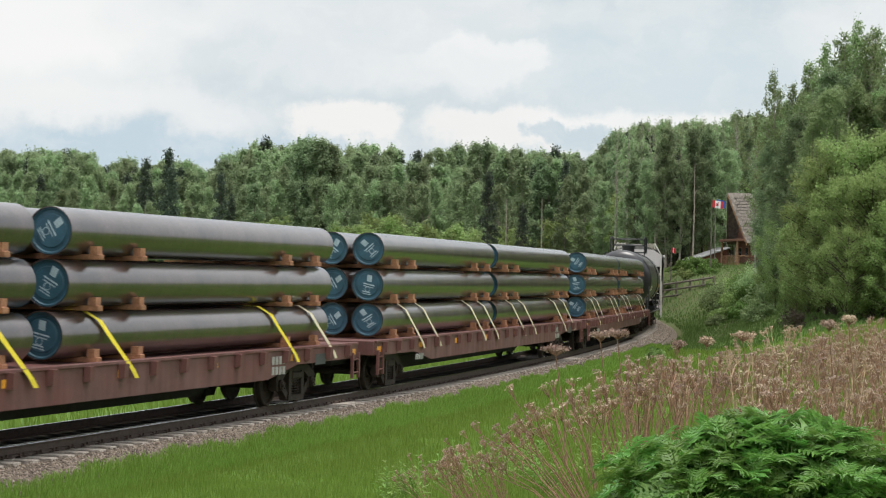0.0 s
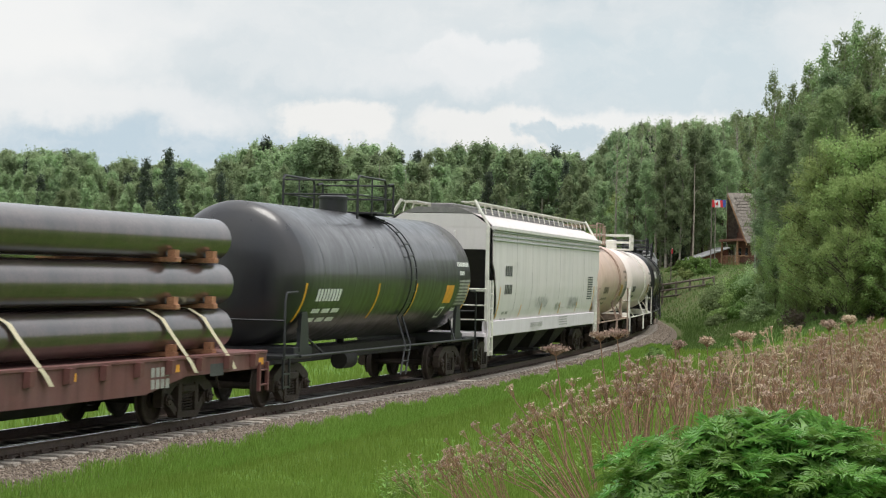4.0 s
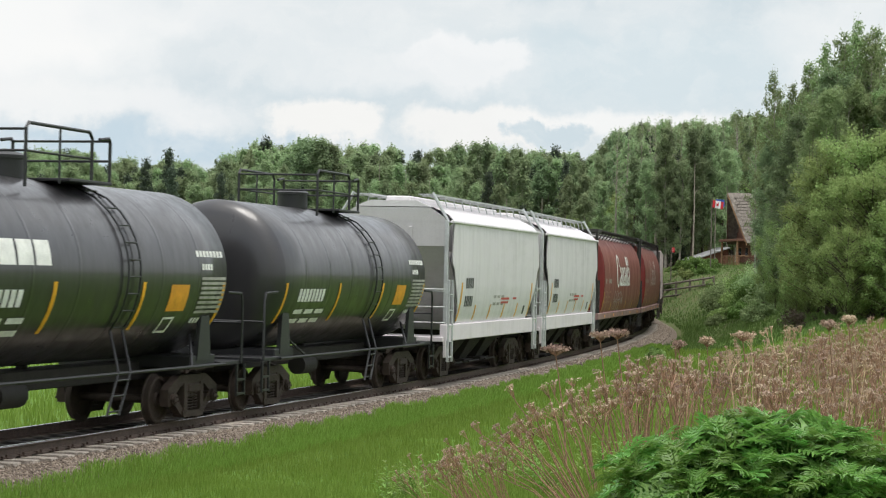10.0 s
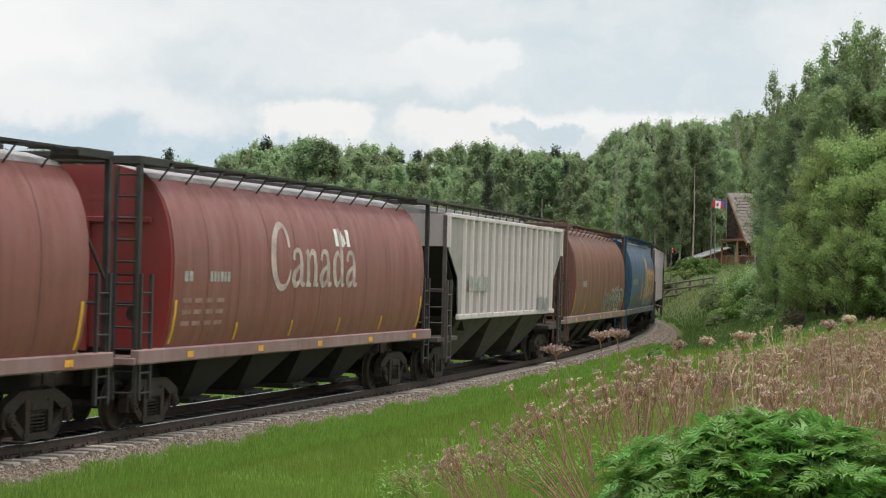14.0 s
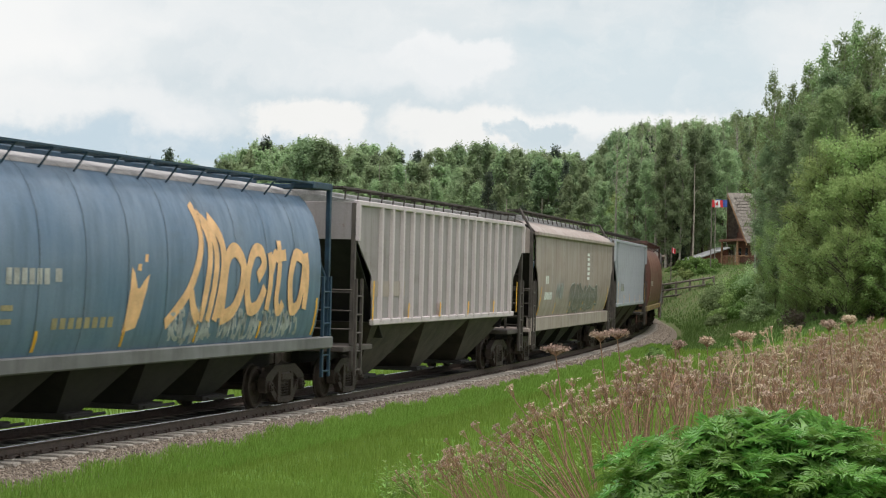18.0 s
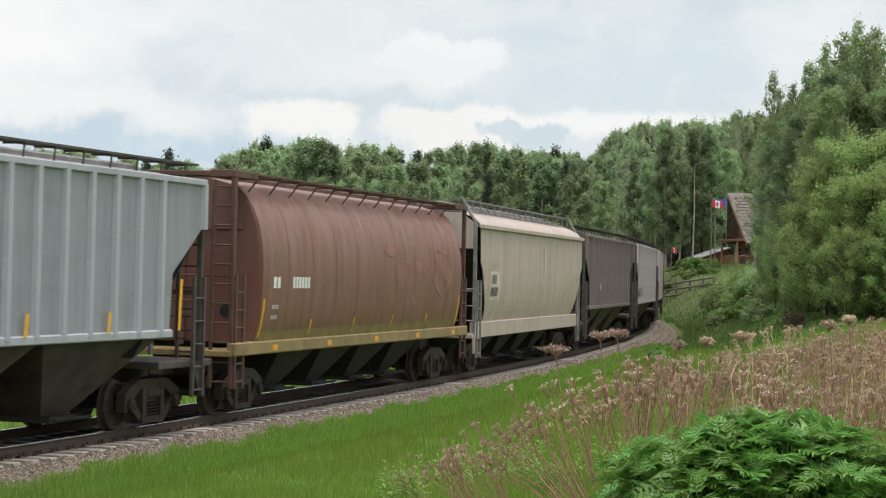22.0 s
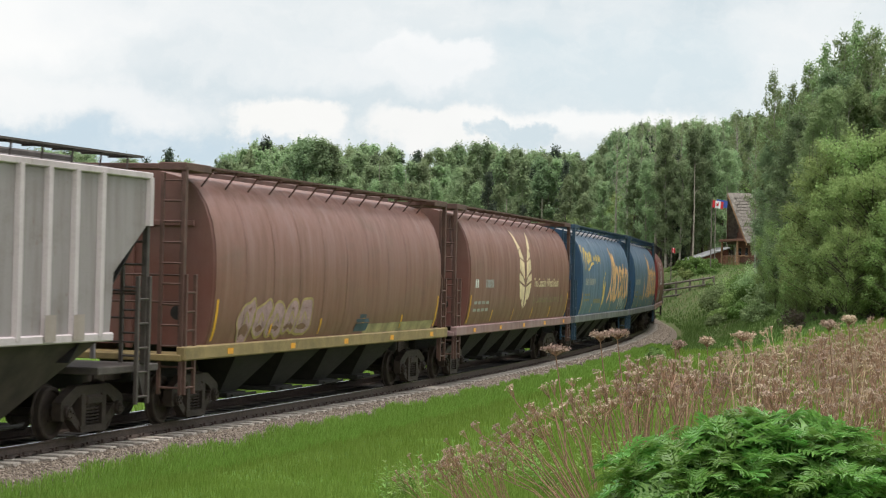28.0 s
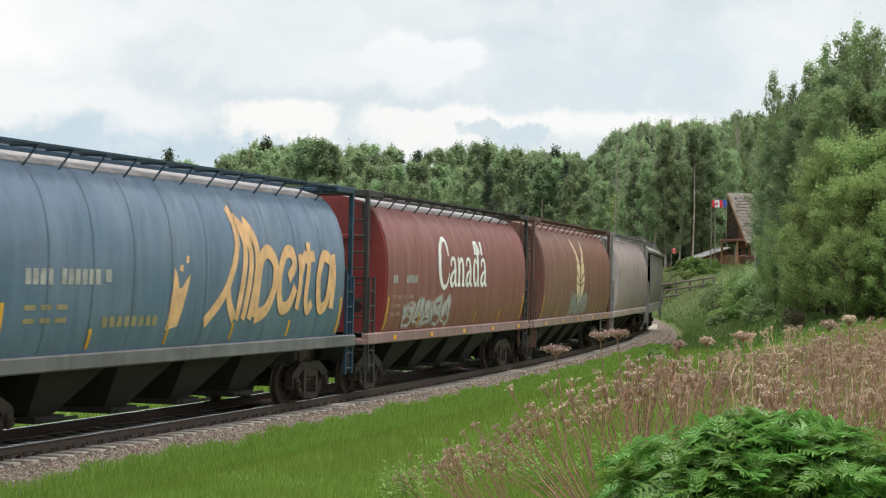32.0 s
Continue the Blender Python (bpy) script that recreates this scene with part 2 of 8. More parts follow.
def off_track(x, y):
    """The nearest s and the offset n of plan points."""
    x, y = np.atleast_1d(x).astype(float), np.atleast_1d(y).astype(float)
    so, no = np.empty(len(x)), np.empty(len(x))
    px, py, ps, ph = TX[::4], TY[::4], RUN[::4], HEAD[::4]
    for i in range(0, len(x), 4000):
        dx, dy = x[i:i + 4000, None] - px, y[i:i + 4000, None] - py
        j = np.argmin(dx * dx + dy * dy, axis=1)
        k = np.arange(len(j))
        so[i:i + 4000] = ps[j] + dx[k, j] * np.sin(ph[j]) + dy[k, j] * np.cos(ph[j])
        no[i:i + 4000] = dx[k, j] * np.cos(ph[j]) - dy[k, j] * np.sin(ph[j])
    return so, no


def ease(a, b, v):
    t = np.clip((np.asarray(v, float) - a) / (b - a), 0, 1)
    return t * t * (3 - 2 * t)


def lumps(x, y):
    return (np.sin(x * 0.9 + 1.3 * np.sin(y * 0.31)) * np.sin(y * 0.7 + 0.9) * 0.06 + np.sin(x * 0.23 + 2) * np.sin(y * 0.19) * 0.12
            + np.sin(x * 2.3 + y * 0.7) * np.sin(y * 2.1 - x * 0.4) * 0.025)


def ground_z(x, y):
    x, y = np.atleast_1d(x).astype(float), np.atleast_1d(y).astype(float)
    s, n = off_track(x, y)
    n0 = 7.0 - 4.2 * ease(5, 70, s)
    z = -0.58 + 1.75 * ease(n0, n0 + 6.0, n) + 1.6 * ease(85, 190, s) * ease(4, 24, n) + 0.5 * ease(14, 40, n)
    z = z + 2.5 * ease(-40, -160, n) + 7.0 * ease(260, 700, y)
    z = z + 2.5 * ease(158, 192, y) * ease(17.0, 24.0, x)
    z = z + lumps(x, y) * ease(2.6, 5, abs(n))
    bed = -0.42 - 0.24 * ease(1.7, 2.4, abs(n))
    return np.where(abs(n) < 2.8, np.minimum(z, bed), z)


# ---- ground, ballast and track ----
def ground_material():
    m, nodes, links, p = tree_of("meadow_soil")
    v = coords(nodes)
    big = noise_at(nodes, links, v, 0.12, 5)
    mid = noise_at(nodes, links, v, 1.6, 5)
    small = noise_at(nodes, links, v, 22, 4)
    c = mixed(nodes, links, ramp_of(nodes, links, big, 0.35, 0.65), (0.085, 0.165, 0.025), (0.12, 0.21, 0.035))
    c = mixed(nodes, links, ramp_of(nodes, links, mid, 0.4, 0.75), c, (0.085, 0.15, 0.035))
    c = mixed(nodes, links, ramp_of(nodes, links, small, 0.55, 0.8), c, (0.10, 0.12, 0.04))
    # the rough bank beyond the curve: darker herbs and bare earth
    sep = nodes.new("ShaderNodeSeparateXYZ")
    links.new(v, sep.inputs[0])
    bank = mixed(nodes, links, ramp_of(nodes, links, mid, 0.42, 0.62), (0.075, 0.115, 0.035), (0.11, 0.10, 0.05))
    far = nodes.new("ShaderNodeMapRange")
    far.inputs["From Min"].default_value, far.inputs["From Max"].default_value = 84, 108
    links.new(sep.outputs["Y"], far.inputs["Value"])
    c = mixed(nodes, links, far.outputs[0], c, bank)
    links.new(c, p.inputs["Base Color"])
    p.inputs["Roughness"].default_value = 0.95
    p.inputs["Specular IOR Level"].default_value = 0.1
    b = nodes.new("ShaderNodeBump")
    b.inputs["Strength"].default_value, b.inputs["Distance"].default_value = 0.9, 0.15
    links.new(mid, b.inputs["Height"])
    links.new(b.outputs[0], p.inputs["Normal"])
    return m


def build_ground():
    gx = np.unique(np.concatenate([np.arange(-22, 40, 0.5), np.arange(-140, 140, 3.0), np.linspace(-3400, 3400, 41)]))
    gy = np.unique(np.concatenate([np.arange(2, 110, 0.5), np.arange(-80, 330, 3.0), np.linspace(-900, 3000, 40)]))
    xx, yy = np.meshgrid(gx, gy)
    zz = ground_z(xx.ravel(), yy.ravel())
    w, h = len(gx), len(gy)
    i = (np.arange(h - 1)[:, None] * w + np.arange(w - 1)).ravel()
    me = numpy_mesh("ground", np.c_[xx.ravel(), yy.ravel(), zz], np.c_[i, i + 1, i + w + 1, i + w], ground_material(), True)
    tagged(new("ground", me), "bright green grassy meadow sloping up from the railway", "ground", kind="structure")


build_ground()


def swept(section, s_list, closed=True):
    """A section of (n, z) points drawn along the track."""
    sh, rows = Shape(), []
    for s in s_list:
        row = []
        for n, z in section:
            x, y, _ = on_track(s, n)
            row.append((float(x), float(y), z))
        rows.append(row)
    return sh.rings(rows, closed, closed)


S_VIEW = list(np.arange(-60, 160, 2.0))
S_ALL = list(np.arange(-600, -60, 10.0)) + S_VIEW + list(np.arange(160, 640, 10.0))
STONE = plain("grey_crushed_stone", (0.14, 0.106, 0.08), 0.9, 0, 9, 0.5, 0.9, 45)


def stone_material():
    m, nodes, links, p = tree_of("mixed_ballast_stone")
    geo = nodes.new("ShaderNodeNewGeometry")
    r = nodes.new("ShaderNodeValToRGB")
    e = r.color_ramp.elements
    e[0].color, e[1].color = (0.075, 0.056, 0.042, 1), (0.33, 0.275, 0.22, 1)
    mid = e.new(0.5)
    mid.color = (0.165, 0.128, 0.098, 1)
    links.new(geo.outputs["Random Per Island"], r.inputs[0])
    g = noise_at(nodes, links, coords(nodes), 60, 3)
    c = mixed(nodes, links, 0.3, r.outputs[0], g, "OVERLAY")
    links.new(c, p.inputs["Base Color"])
    p.inputs["Roughness"].default_value = 0.9
    return m


ballast = tagged(part("ballast", swept([(-2.5, -0.62), (-1.8, -0.25), (-1.5, -0.225), (-0.95, -0.23), (-0.8, -0.25), (0.8, -0.25), (0.95, -0.23), (1.5, -0.225), (1.8, -0.25), (2.5, -0.62), (2.2, -0.8), (-2.2, -0.8)], S_ALL), STONE),
                 "grey crushed stone ballast bed under the railway line", "ballast", kind="structure")


# the dark below the cars is laid in as a strip
part("oily_crib", swept([(-0.66, -0.252), (0.66, -0.252), (0.6, -0.243), (-0.6, -0.243)], S_ALL), CRIB_DARK, ballast, "stone between the rails, coloured dark for shade and oil")


def build_stones():
    rng = np.random.default_rng(5)
    s = np.concatenate([rng.uniform(-26, 12, 24000), rng.uniform(8, 85, 17000)])
    n = rng.uniform(1.3, 2.15, len(s))
    n = np.where(rng.random(len(s)) < 0.04, rng.uniform(0.82, 1.2, len(s)), n)
    x, y, _ = on_track(s, n)
    z = np.interp(n, [0.8, 0.95, 1.5, 1.8, 2.5], [-0.255, -0.24, -0.235, -0.265, -0.62])
    r = rng.uniform(0.016, 0.038, len(s)) * np.where(s > 15, 1.35, 1)
    base = np.array([(1, 0, 0), (0, 1, 0), (-1, 0, 0), (0, -1, 0), (0, 0, 0.8), (0, 0, -0.8)])
    v = base[None] * rng.uniform(0.6, 1.3, (len(s), 6, 1))
    a = rng.uniform(0, 6.28, len(s))
    ca, sa = np.cos(a)[:, None], np.sin(a)[:, None]
    vx, vy = v[..., 0] * ca - v[..., 1] * sa, v[..., 0] * sa + v[..., 1] * ca
    tilt = rng.uniform(-0.6, 0.6, len(s))[:, None]
    vz = v[..., 2] + vx * tilt
    pts = np.stack([vx, vy, vz], -1) * r[:, None, None] + np.stack([x, y, z + r * 0.35], -1)[:, None]
    f = np.array([(0, 1, 4), (1, 2, 4), (2, 3, 4), (3, 0, 4), (1, 0, 5), (2, 1, 5), (3, 2, 5), (0, 3, 5)])
    faces = (f[None] + np.arange(len(s))[:, None, None] * 6).reshape(-1, 3)
    ob = new("ballast_stones", numpy_mesh("ballast_stones", pts.reshape(-1, 3), faces, stone_material()))
    tagged(ob, "loose grey and brown crushed stones beside the ties", "stones", kind="stuff")


build_stones()

RAIL_SECTION = [(-0.075, -0.17), (0.075, -0.17), (0.07, -0.155), (0.012, -0.135), (0.012, -0.045), (0.036, -0.035), (0.037, -0.006), (0.030, 0.0),
                (-0.030, 0.0), (-0.037, -0.006), (-0.036, -0.035), (-0.012, -0.045), (-0.012, -0.135), (-0.07, -0.155)]
for off in (0.753, -0.753):
    rail = part("rail", swept([(n + off, z) for n, z in RAIL_SECTION], S_ALL), RAIL_RUST)
    tagged(rail, "rusty brown steel running rail with a worn bright top", "rail", "rails of the line", "structure")
    part("running_surface", swept([(off - 0.0385, -0.013), (off + 0.0385, -0.013), (off + 0.034, -0.003), (off + 0.024, 0.0015), (off - 0.024, 0.0015), (off - 0.034, -0.003)], S_ALL), STEEL_WORN, rail,
         "bright polished strip on the rail head")


# ---- railcars ----
def truck(car, x):
    """A two-axle truck: side frames, springs, bolster and wheelsets."""
    tk = part("truck", shared("truck_bolster", lambda h: h.box(-0.2, 0.2, -1.05, 1.05, 0.40, 0.66, 0.03).box(-0.32, 0.32, -0.3, 0.3, 0.6, 0.76, 0.02)),
              STEEL_DARK, car, "grimy cast steel truck", pose(x, 0, 0))

    def frame_shape(h):
        h.slab([(-1.04, 0.46), (-0.74, 0.52), (-0.5, 0.66), (0.5, 0.66), (0.74, 0.52), (1.04, 0.46), (1.06, 0.6), (0.98, 0.66), (0.56, 0.84), (-0.56, 0.84), (-0.98, 0.66), (-1.06, 0.6)], -0.08, 0.08)
        h.slab([(-0.42, 0.09), (0.42, 0.09), (0.46, 0.2), (-0.46, 0.2)], -0.1, 0.1)
        for c in (-1, 1):
            h.slab([(c * 0.36, 0.09), (c * 0.52, 0.16), (c * 0.94, 0.47), (c * 0.80, 0.55), (c * 0.40, 0.24)][::c], -0.07, 0.07)
            h.slab([(c * 0.28, 0.16), (c * 0.42, 0.16), (c * 0.42, 0.7), (c * 0.28, 0.7)][::c], -0.1, 0.1)
            h.slab([(c * 0.96, 0.30), (c * 1.06, 0.32), (c * 1.07, 0.58), (c * 0.97, 0.56)][::c], -0.08, 0.08)
            h.slab([(c * 0.68, 0.32), (c * 0.76, 0.30), (c * 0.77, 0.5), (c * 0.69, 0.5)][::c], -0.08, 0.08)
            h.tube([(c * 0.865, -0.13, 0.43), (c * 0.865, 0.13, 0.43)], 0.115, 14)
        h.box(-0.27, 0.27, -0.12, 0.12, 0.52, 0.68, 0.03)

    def spring_shape(h):
        h.tube([(0.078 * math.cos(a), 0.078 * math.sin(a), 0.2 + 0.32 * a / 37.7) for a in np.linspace(0, 37.7, 49)], 0.016, 5)

    for sy in (-1, 1):
        part("side_frame", shared("side_frame", frame_shape), STEEL_DARK, tk, "", pose(0, sy * 1.0, 0))
        for c in (-0.17, 0, 0.17):
            part("coil_spring", shared("coil_spring", spring_shape), STEEL_DARK, tk, "", pose(c, sy * 1.0, 0))

    def wheel_shape(h):
        for sy in (-1, 1):
            h.spin([(sy * 0.66, 0.05), (sy * 0.70, 0.14), (sy * 0.70, 0.33), (sy * 0.675, 0.36), (sy * 0.675, 0.455), (sy * 0.70, 0.46), (sy * 0.715, 0.425), (sy * 0.80, 0.418),
                    (sy * 0.815, 0.40), (sy * 0.815, 0.36), (sy * 0.775, 0.34), (sy * 0.77, 0.15), (sy * 0.82, 0.12), (sy * 0.83, 0.05)][::sy], 32, "y")
            h.spin([(sy * 1.10, 0.02), (sy * 1.10, 0.095), (sy * 1.155, 0.09), (sy * 1.16, 0.02)][::sy], 12, "y")
            for k in range(3):
                a = k * 2.094
                h.tube([(0.055 * math.cos(a), sy * 1.15, 0.055 * math.sin(a)), (0.055 * math.cos(a), sy * 1.185, 0.055 * math.sin(a))], 0.018, 6)
        h.tube([(0, -1.1, 0), (0, 1.1, 0)], 0.075, 12)

    for c in (-0.865, 0.865):
        ws = part("wheelset", shared("wheelset", wheel_shape), STEEL_DARK, tk, "", pose(c, 0, 0.418))
        WHEELS.append((ws, car, x + c))
        car_wheels[car].append(ws)
    return tk


WHEELS, CARS, car_wheels = [], [], {}


def start_car(name, label, category, group, s0, s1):
    car = new(name)
    tagged(car, label, category, group)
    CARS.append((car, (s0 + s1) / 2, s1 - s0))
    car_wheels[car] = []
    return car, (s1 - s0) / 2


def couplers(car, half, inner):
    def build(h):
        h.box(0, half - inner - 0.22, -0.13, 0.13, 0.76, 0.98, 0.02)
        h.slab([(half - inner - 0.24, 0.70), (half - inner + 0.02, 0.72), (half - inner + 0.02, 1.02), (half - inner - 0.24, 1.04)], -0.16, 0.12)
    me = shared(("coupler", round(half - inner, 2)), build)
    for sx in (-1, 1):
        part("coupler", me, STEEL_DARK, car, "", pose(sx * inner, 0, 0) @ pose(0, 0, 0, 0, 0, 0 if sx > 0 else 180))

    def hose(h):
        h.tube([(0, 0, 0.78), (0.05, 0, 0.6), (0.14, 0, 0.45), (0.25, 0, 0.40)], 0.022, 6)
    for sx in (-1, 1):
        part("brake_hose", shared("brake_hose", hose), STEEL_DARK, car, "", pose(sx * (half - 0.32), -0.3 * sx, 0) @ pose(0, 0, 0, 0, 0, 0 if sx > 0 else 180))


def ladder(car, x0, y, z0, z1, material, width=0.42, step=0.33, along=True):
    """Two stiles and rungs; along the car's side or across its end."""
    def build(h):
        for c in (0, width):
            a, b = ((c, 0) if along else (0, c))
            h.box(a - 0.032, a + 0.032, b - 0.032, b + 0.032, 0, z1 - z0, 0.006)
        z = 0.12
        while z < z1 - z0 - 0.05:
            h.tube([(0, 0, z), (width, 0, z) if along else (0, width, z)], 0.02, 6)
            z += step
    me = shared(("ladder", width, step, along, round(z1 - z0, 2)), build)
    return part("ladder", me, material, car, "", pose(x0, y, z0))


def decal(name, quads, prof, material, parent, label="", side=-1):
    """Paint on a car's curved side; quads of (x, z) corners, cut finely in height."""
    sh = Shape()
    for q in quads:
        (ax, az), (bx, bz), (cx, cz), (dx, dz) = q
        k = max(1, int(max(abs(dz - az), abs(cz - bz)) / 0.1))
        rows = []
        for i in range(k + 1):
            t = i / k
            lx, lz, rx, rz = ax + (dx - ax) * t, az + (dz - az) * t, bx + (cx - bx) * t, bz + (cz - bz) * t
            rows.append([(lx, side * (prof(lz) + 0.007), lz), (rx, side * (prof(rz) + 0.007), rz)])
        sh.rings(rows, False, False)
    ob = part(name, sh, material, parent, label)
    return tagged(ob, kind="stuff") if len(quads) > 3 else ob


def bar(x0, x1, z0, z1, lean=0.0):
    return [(x0, z0), (x1, z0), (x1 + lean, z1), (x0 + lean, z1)]


def chars(x, z, count, w, h):
    """Unreadable lettering: a bar for each character."""
    return [bar(x + i * w * 1.35, x + i * w * 1.35 + w, z, z + h) for i in range(count)]


def stroke(pts, w):
    """A brush line of even width through (x, z) points."""
    out = []
    for (a, b), (c, d) in zip(pts, pts[1:]):
        l = math.hypot(c - a, d - b) or 1
        nx, nz = -(d - b) / l * w / 2, (c - a) / l * w / 2
        out.append([(a + nx, b + nz), (a - nx, b - nz), (c - nx, d - nz), (c + nx, d + nz)])
    return out


def ribbon(pts, w):
    """A brush line that bends smoothly, in joined pieces."""
    p = [pts[0]] + list(pts) + [pts[-1]]
    fine = []
    for i in range(1, len(p) - 2):
        for k in range(5):
            t = k / 5
            fine.append(tuple(0.5 * (2 * b + (c - a) * t + (2 * a - 5 * b + 4 * c - d) * t * t + (3 * b - a - 3 * c + d) * t ** 3) for a, b, c, d in zip(p[i - 1], p[i], p[i + 1], p[i + 2])))
    fine.append(tuple(pts[-1]))
    edge = []
    for i, (x, z) in enumerate(fine):
        a, b = fine[max(i - 1, 0)], fine[min(i + 1, len(fine) - 1)]
        l = math.hypot(b[0] - a[0], b[1] - a[1]) or 1
        nx, nz = -(b[1] - a[1]) / l * w / 2, (b[0] - a[0]) / l * w / 2
        edge.append(((x + nx, z + nz), (x - nx, z - nz)))
    return [[a, b, d, c] for (a, b), (c, d) in zip(edge, edge[1:])]


def word(name, text, x, z, size, prof, material, parent, lean=0.0, stretch=1.0, label="", heavy=0.0):
    """A readable word, laid on the car's side."""
    cu = bpy.data.curves.new("word", "FONT")
    cu.body, cu.size, cu.shear, cu.resolution_u, cu.offset = text, size, lean, 3, heavy
    tmp = bpy.data.objects.new("word", cu)
    scene.collection.objects.link(tmp)
    dg = bpy.context.evaluated_depsgraph_get()
    me = bpy.data.meshes.new_from_object(tmp.evaluated_get(dg))
    bpy.data.objects.remove(tmp)
    bm = bmesh.new()
    bm.from_mesh(me)
    zz = -0.4 * size
    while zz < size * stretch + 0.1:
        bmesh.ops.bisect_plane(bm, geom=bm.verts[:] + bm.edges[:] + bm.faces[:], plane_co=(0, zz, 0), plane_no=(0, 1, 0))
        zz += 0.12
    for vt in bm.verts:
        px, pz = x + vt.co.x, z + vt.co.y * stretch
        vt.co = (px, -(prof(pz) + 0.008), pz)
    bm.to_mesh(me)
    bm.free()
    return part(name, me, material, parent, label)


def table(points):
    zs, ys = [p[1] for p in points], [p[0] for p in points]
    return lambda z: float(np.interp(z, zs, ys))


CYL = [(1.44, 1.37), (1.53, 1.633), (1.59, 2.002), (1.62, 2.423), (1.625, 2.844), (1.6, 3.213), (1.53, 3.581), (1.41, 3.897), (1.24, 4.16), (1.04, 4.339)]
SMOOTH = [(1.42, 1.45), (1.5, 1.7), (1.56, 2.0), (1.6, 2.4), (1.61, 3.0), (1.6, 3.7), (1.59, 4.05), (1.58, 4.1), (1.42, 4.27), (1.0, 4.46)]
FLAT = [(1.50, 1.60), (1.50, 2.2), (1.50, 3.0), (1.50, 3.6), (1.50, 4.27)]


def chutes(car, count, half_len, top, low, y_top, material, label=""):
    """Hopper pockets, narrowing downwards, with their gates."""
    w = 2 * half_len / count
    for i in range(count):
        xc = -half_len + (i + 0.5) * w
        h = Shape()
        a, b, c, d = w / 2 - 0.02, 0.42, y_top, 0.55
        h.rings([[(-b, -d, low), (b, -d, low), (b, d, low), (-b, d, low)], [(-a, -c, top), (a, -c, top), (a, c, top), (-a, c, top)]])
        pk = part("hopper_pocket", h, material, car, label, pose(xc, 0, 0))
        g = Shape().box(-0.5, 0.5, -0.75, 0.75, low - 0.08, low + 0.02, 0.01).tube([(-0.62, -0.9, low - 0.02), (0.62, -0.9, low - 0.02)], 0.03, 6)
        part("outlet_gate", g, UNDER, pk)


def run_board(car, y, z, half, material, legs_to=None, width=0.42, step=1.15):
    """A roof walk of grating on brackets."""
    h = Shape()
    for k in range(5):
        yy = y - width / 2 + k * width / 4
        h.box(-half, half, yy - 0.03, yy + 0.03, z, z + 0.035)
    x = -half + 0.3
    while x < half:
        h.box(x - 0.02, x + 0.02, y - width / 2, y + width / 2, z - 0.03, z)
        if legs_to:
            yy, zz = legs_to
            h.tube([(x, y + (-width / 2 if y < 0 else width / 2), z), (x, yy, zz)], 0.018, 5)
        x += step
    return part("roof_walk", h, material, car)


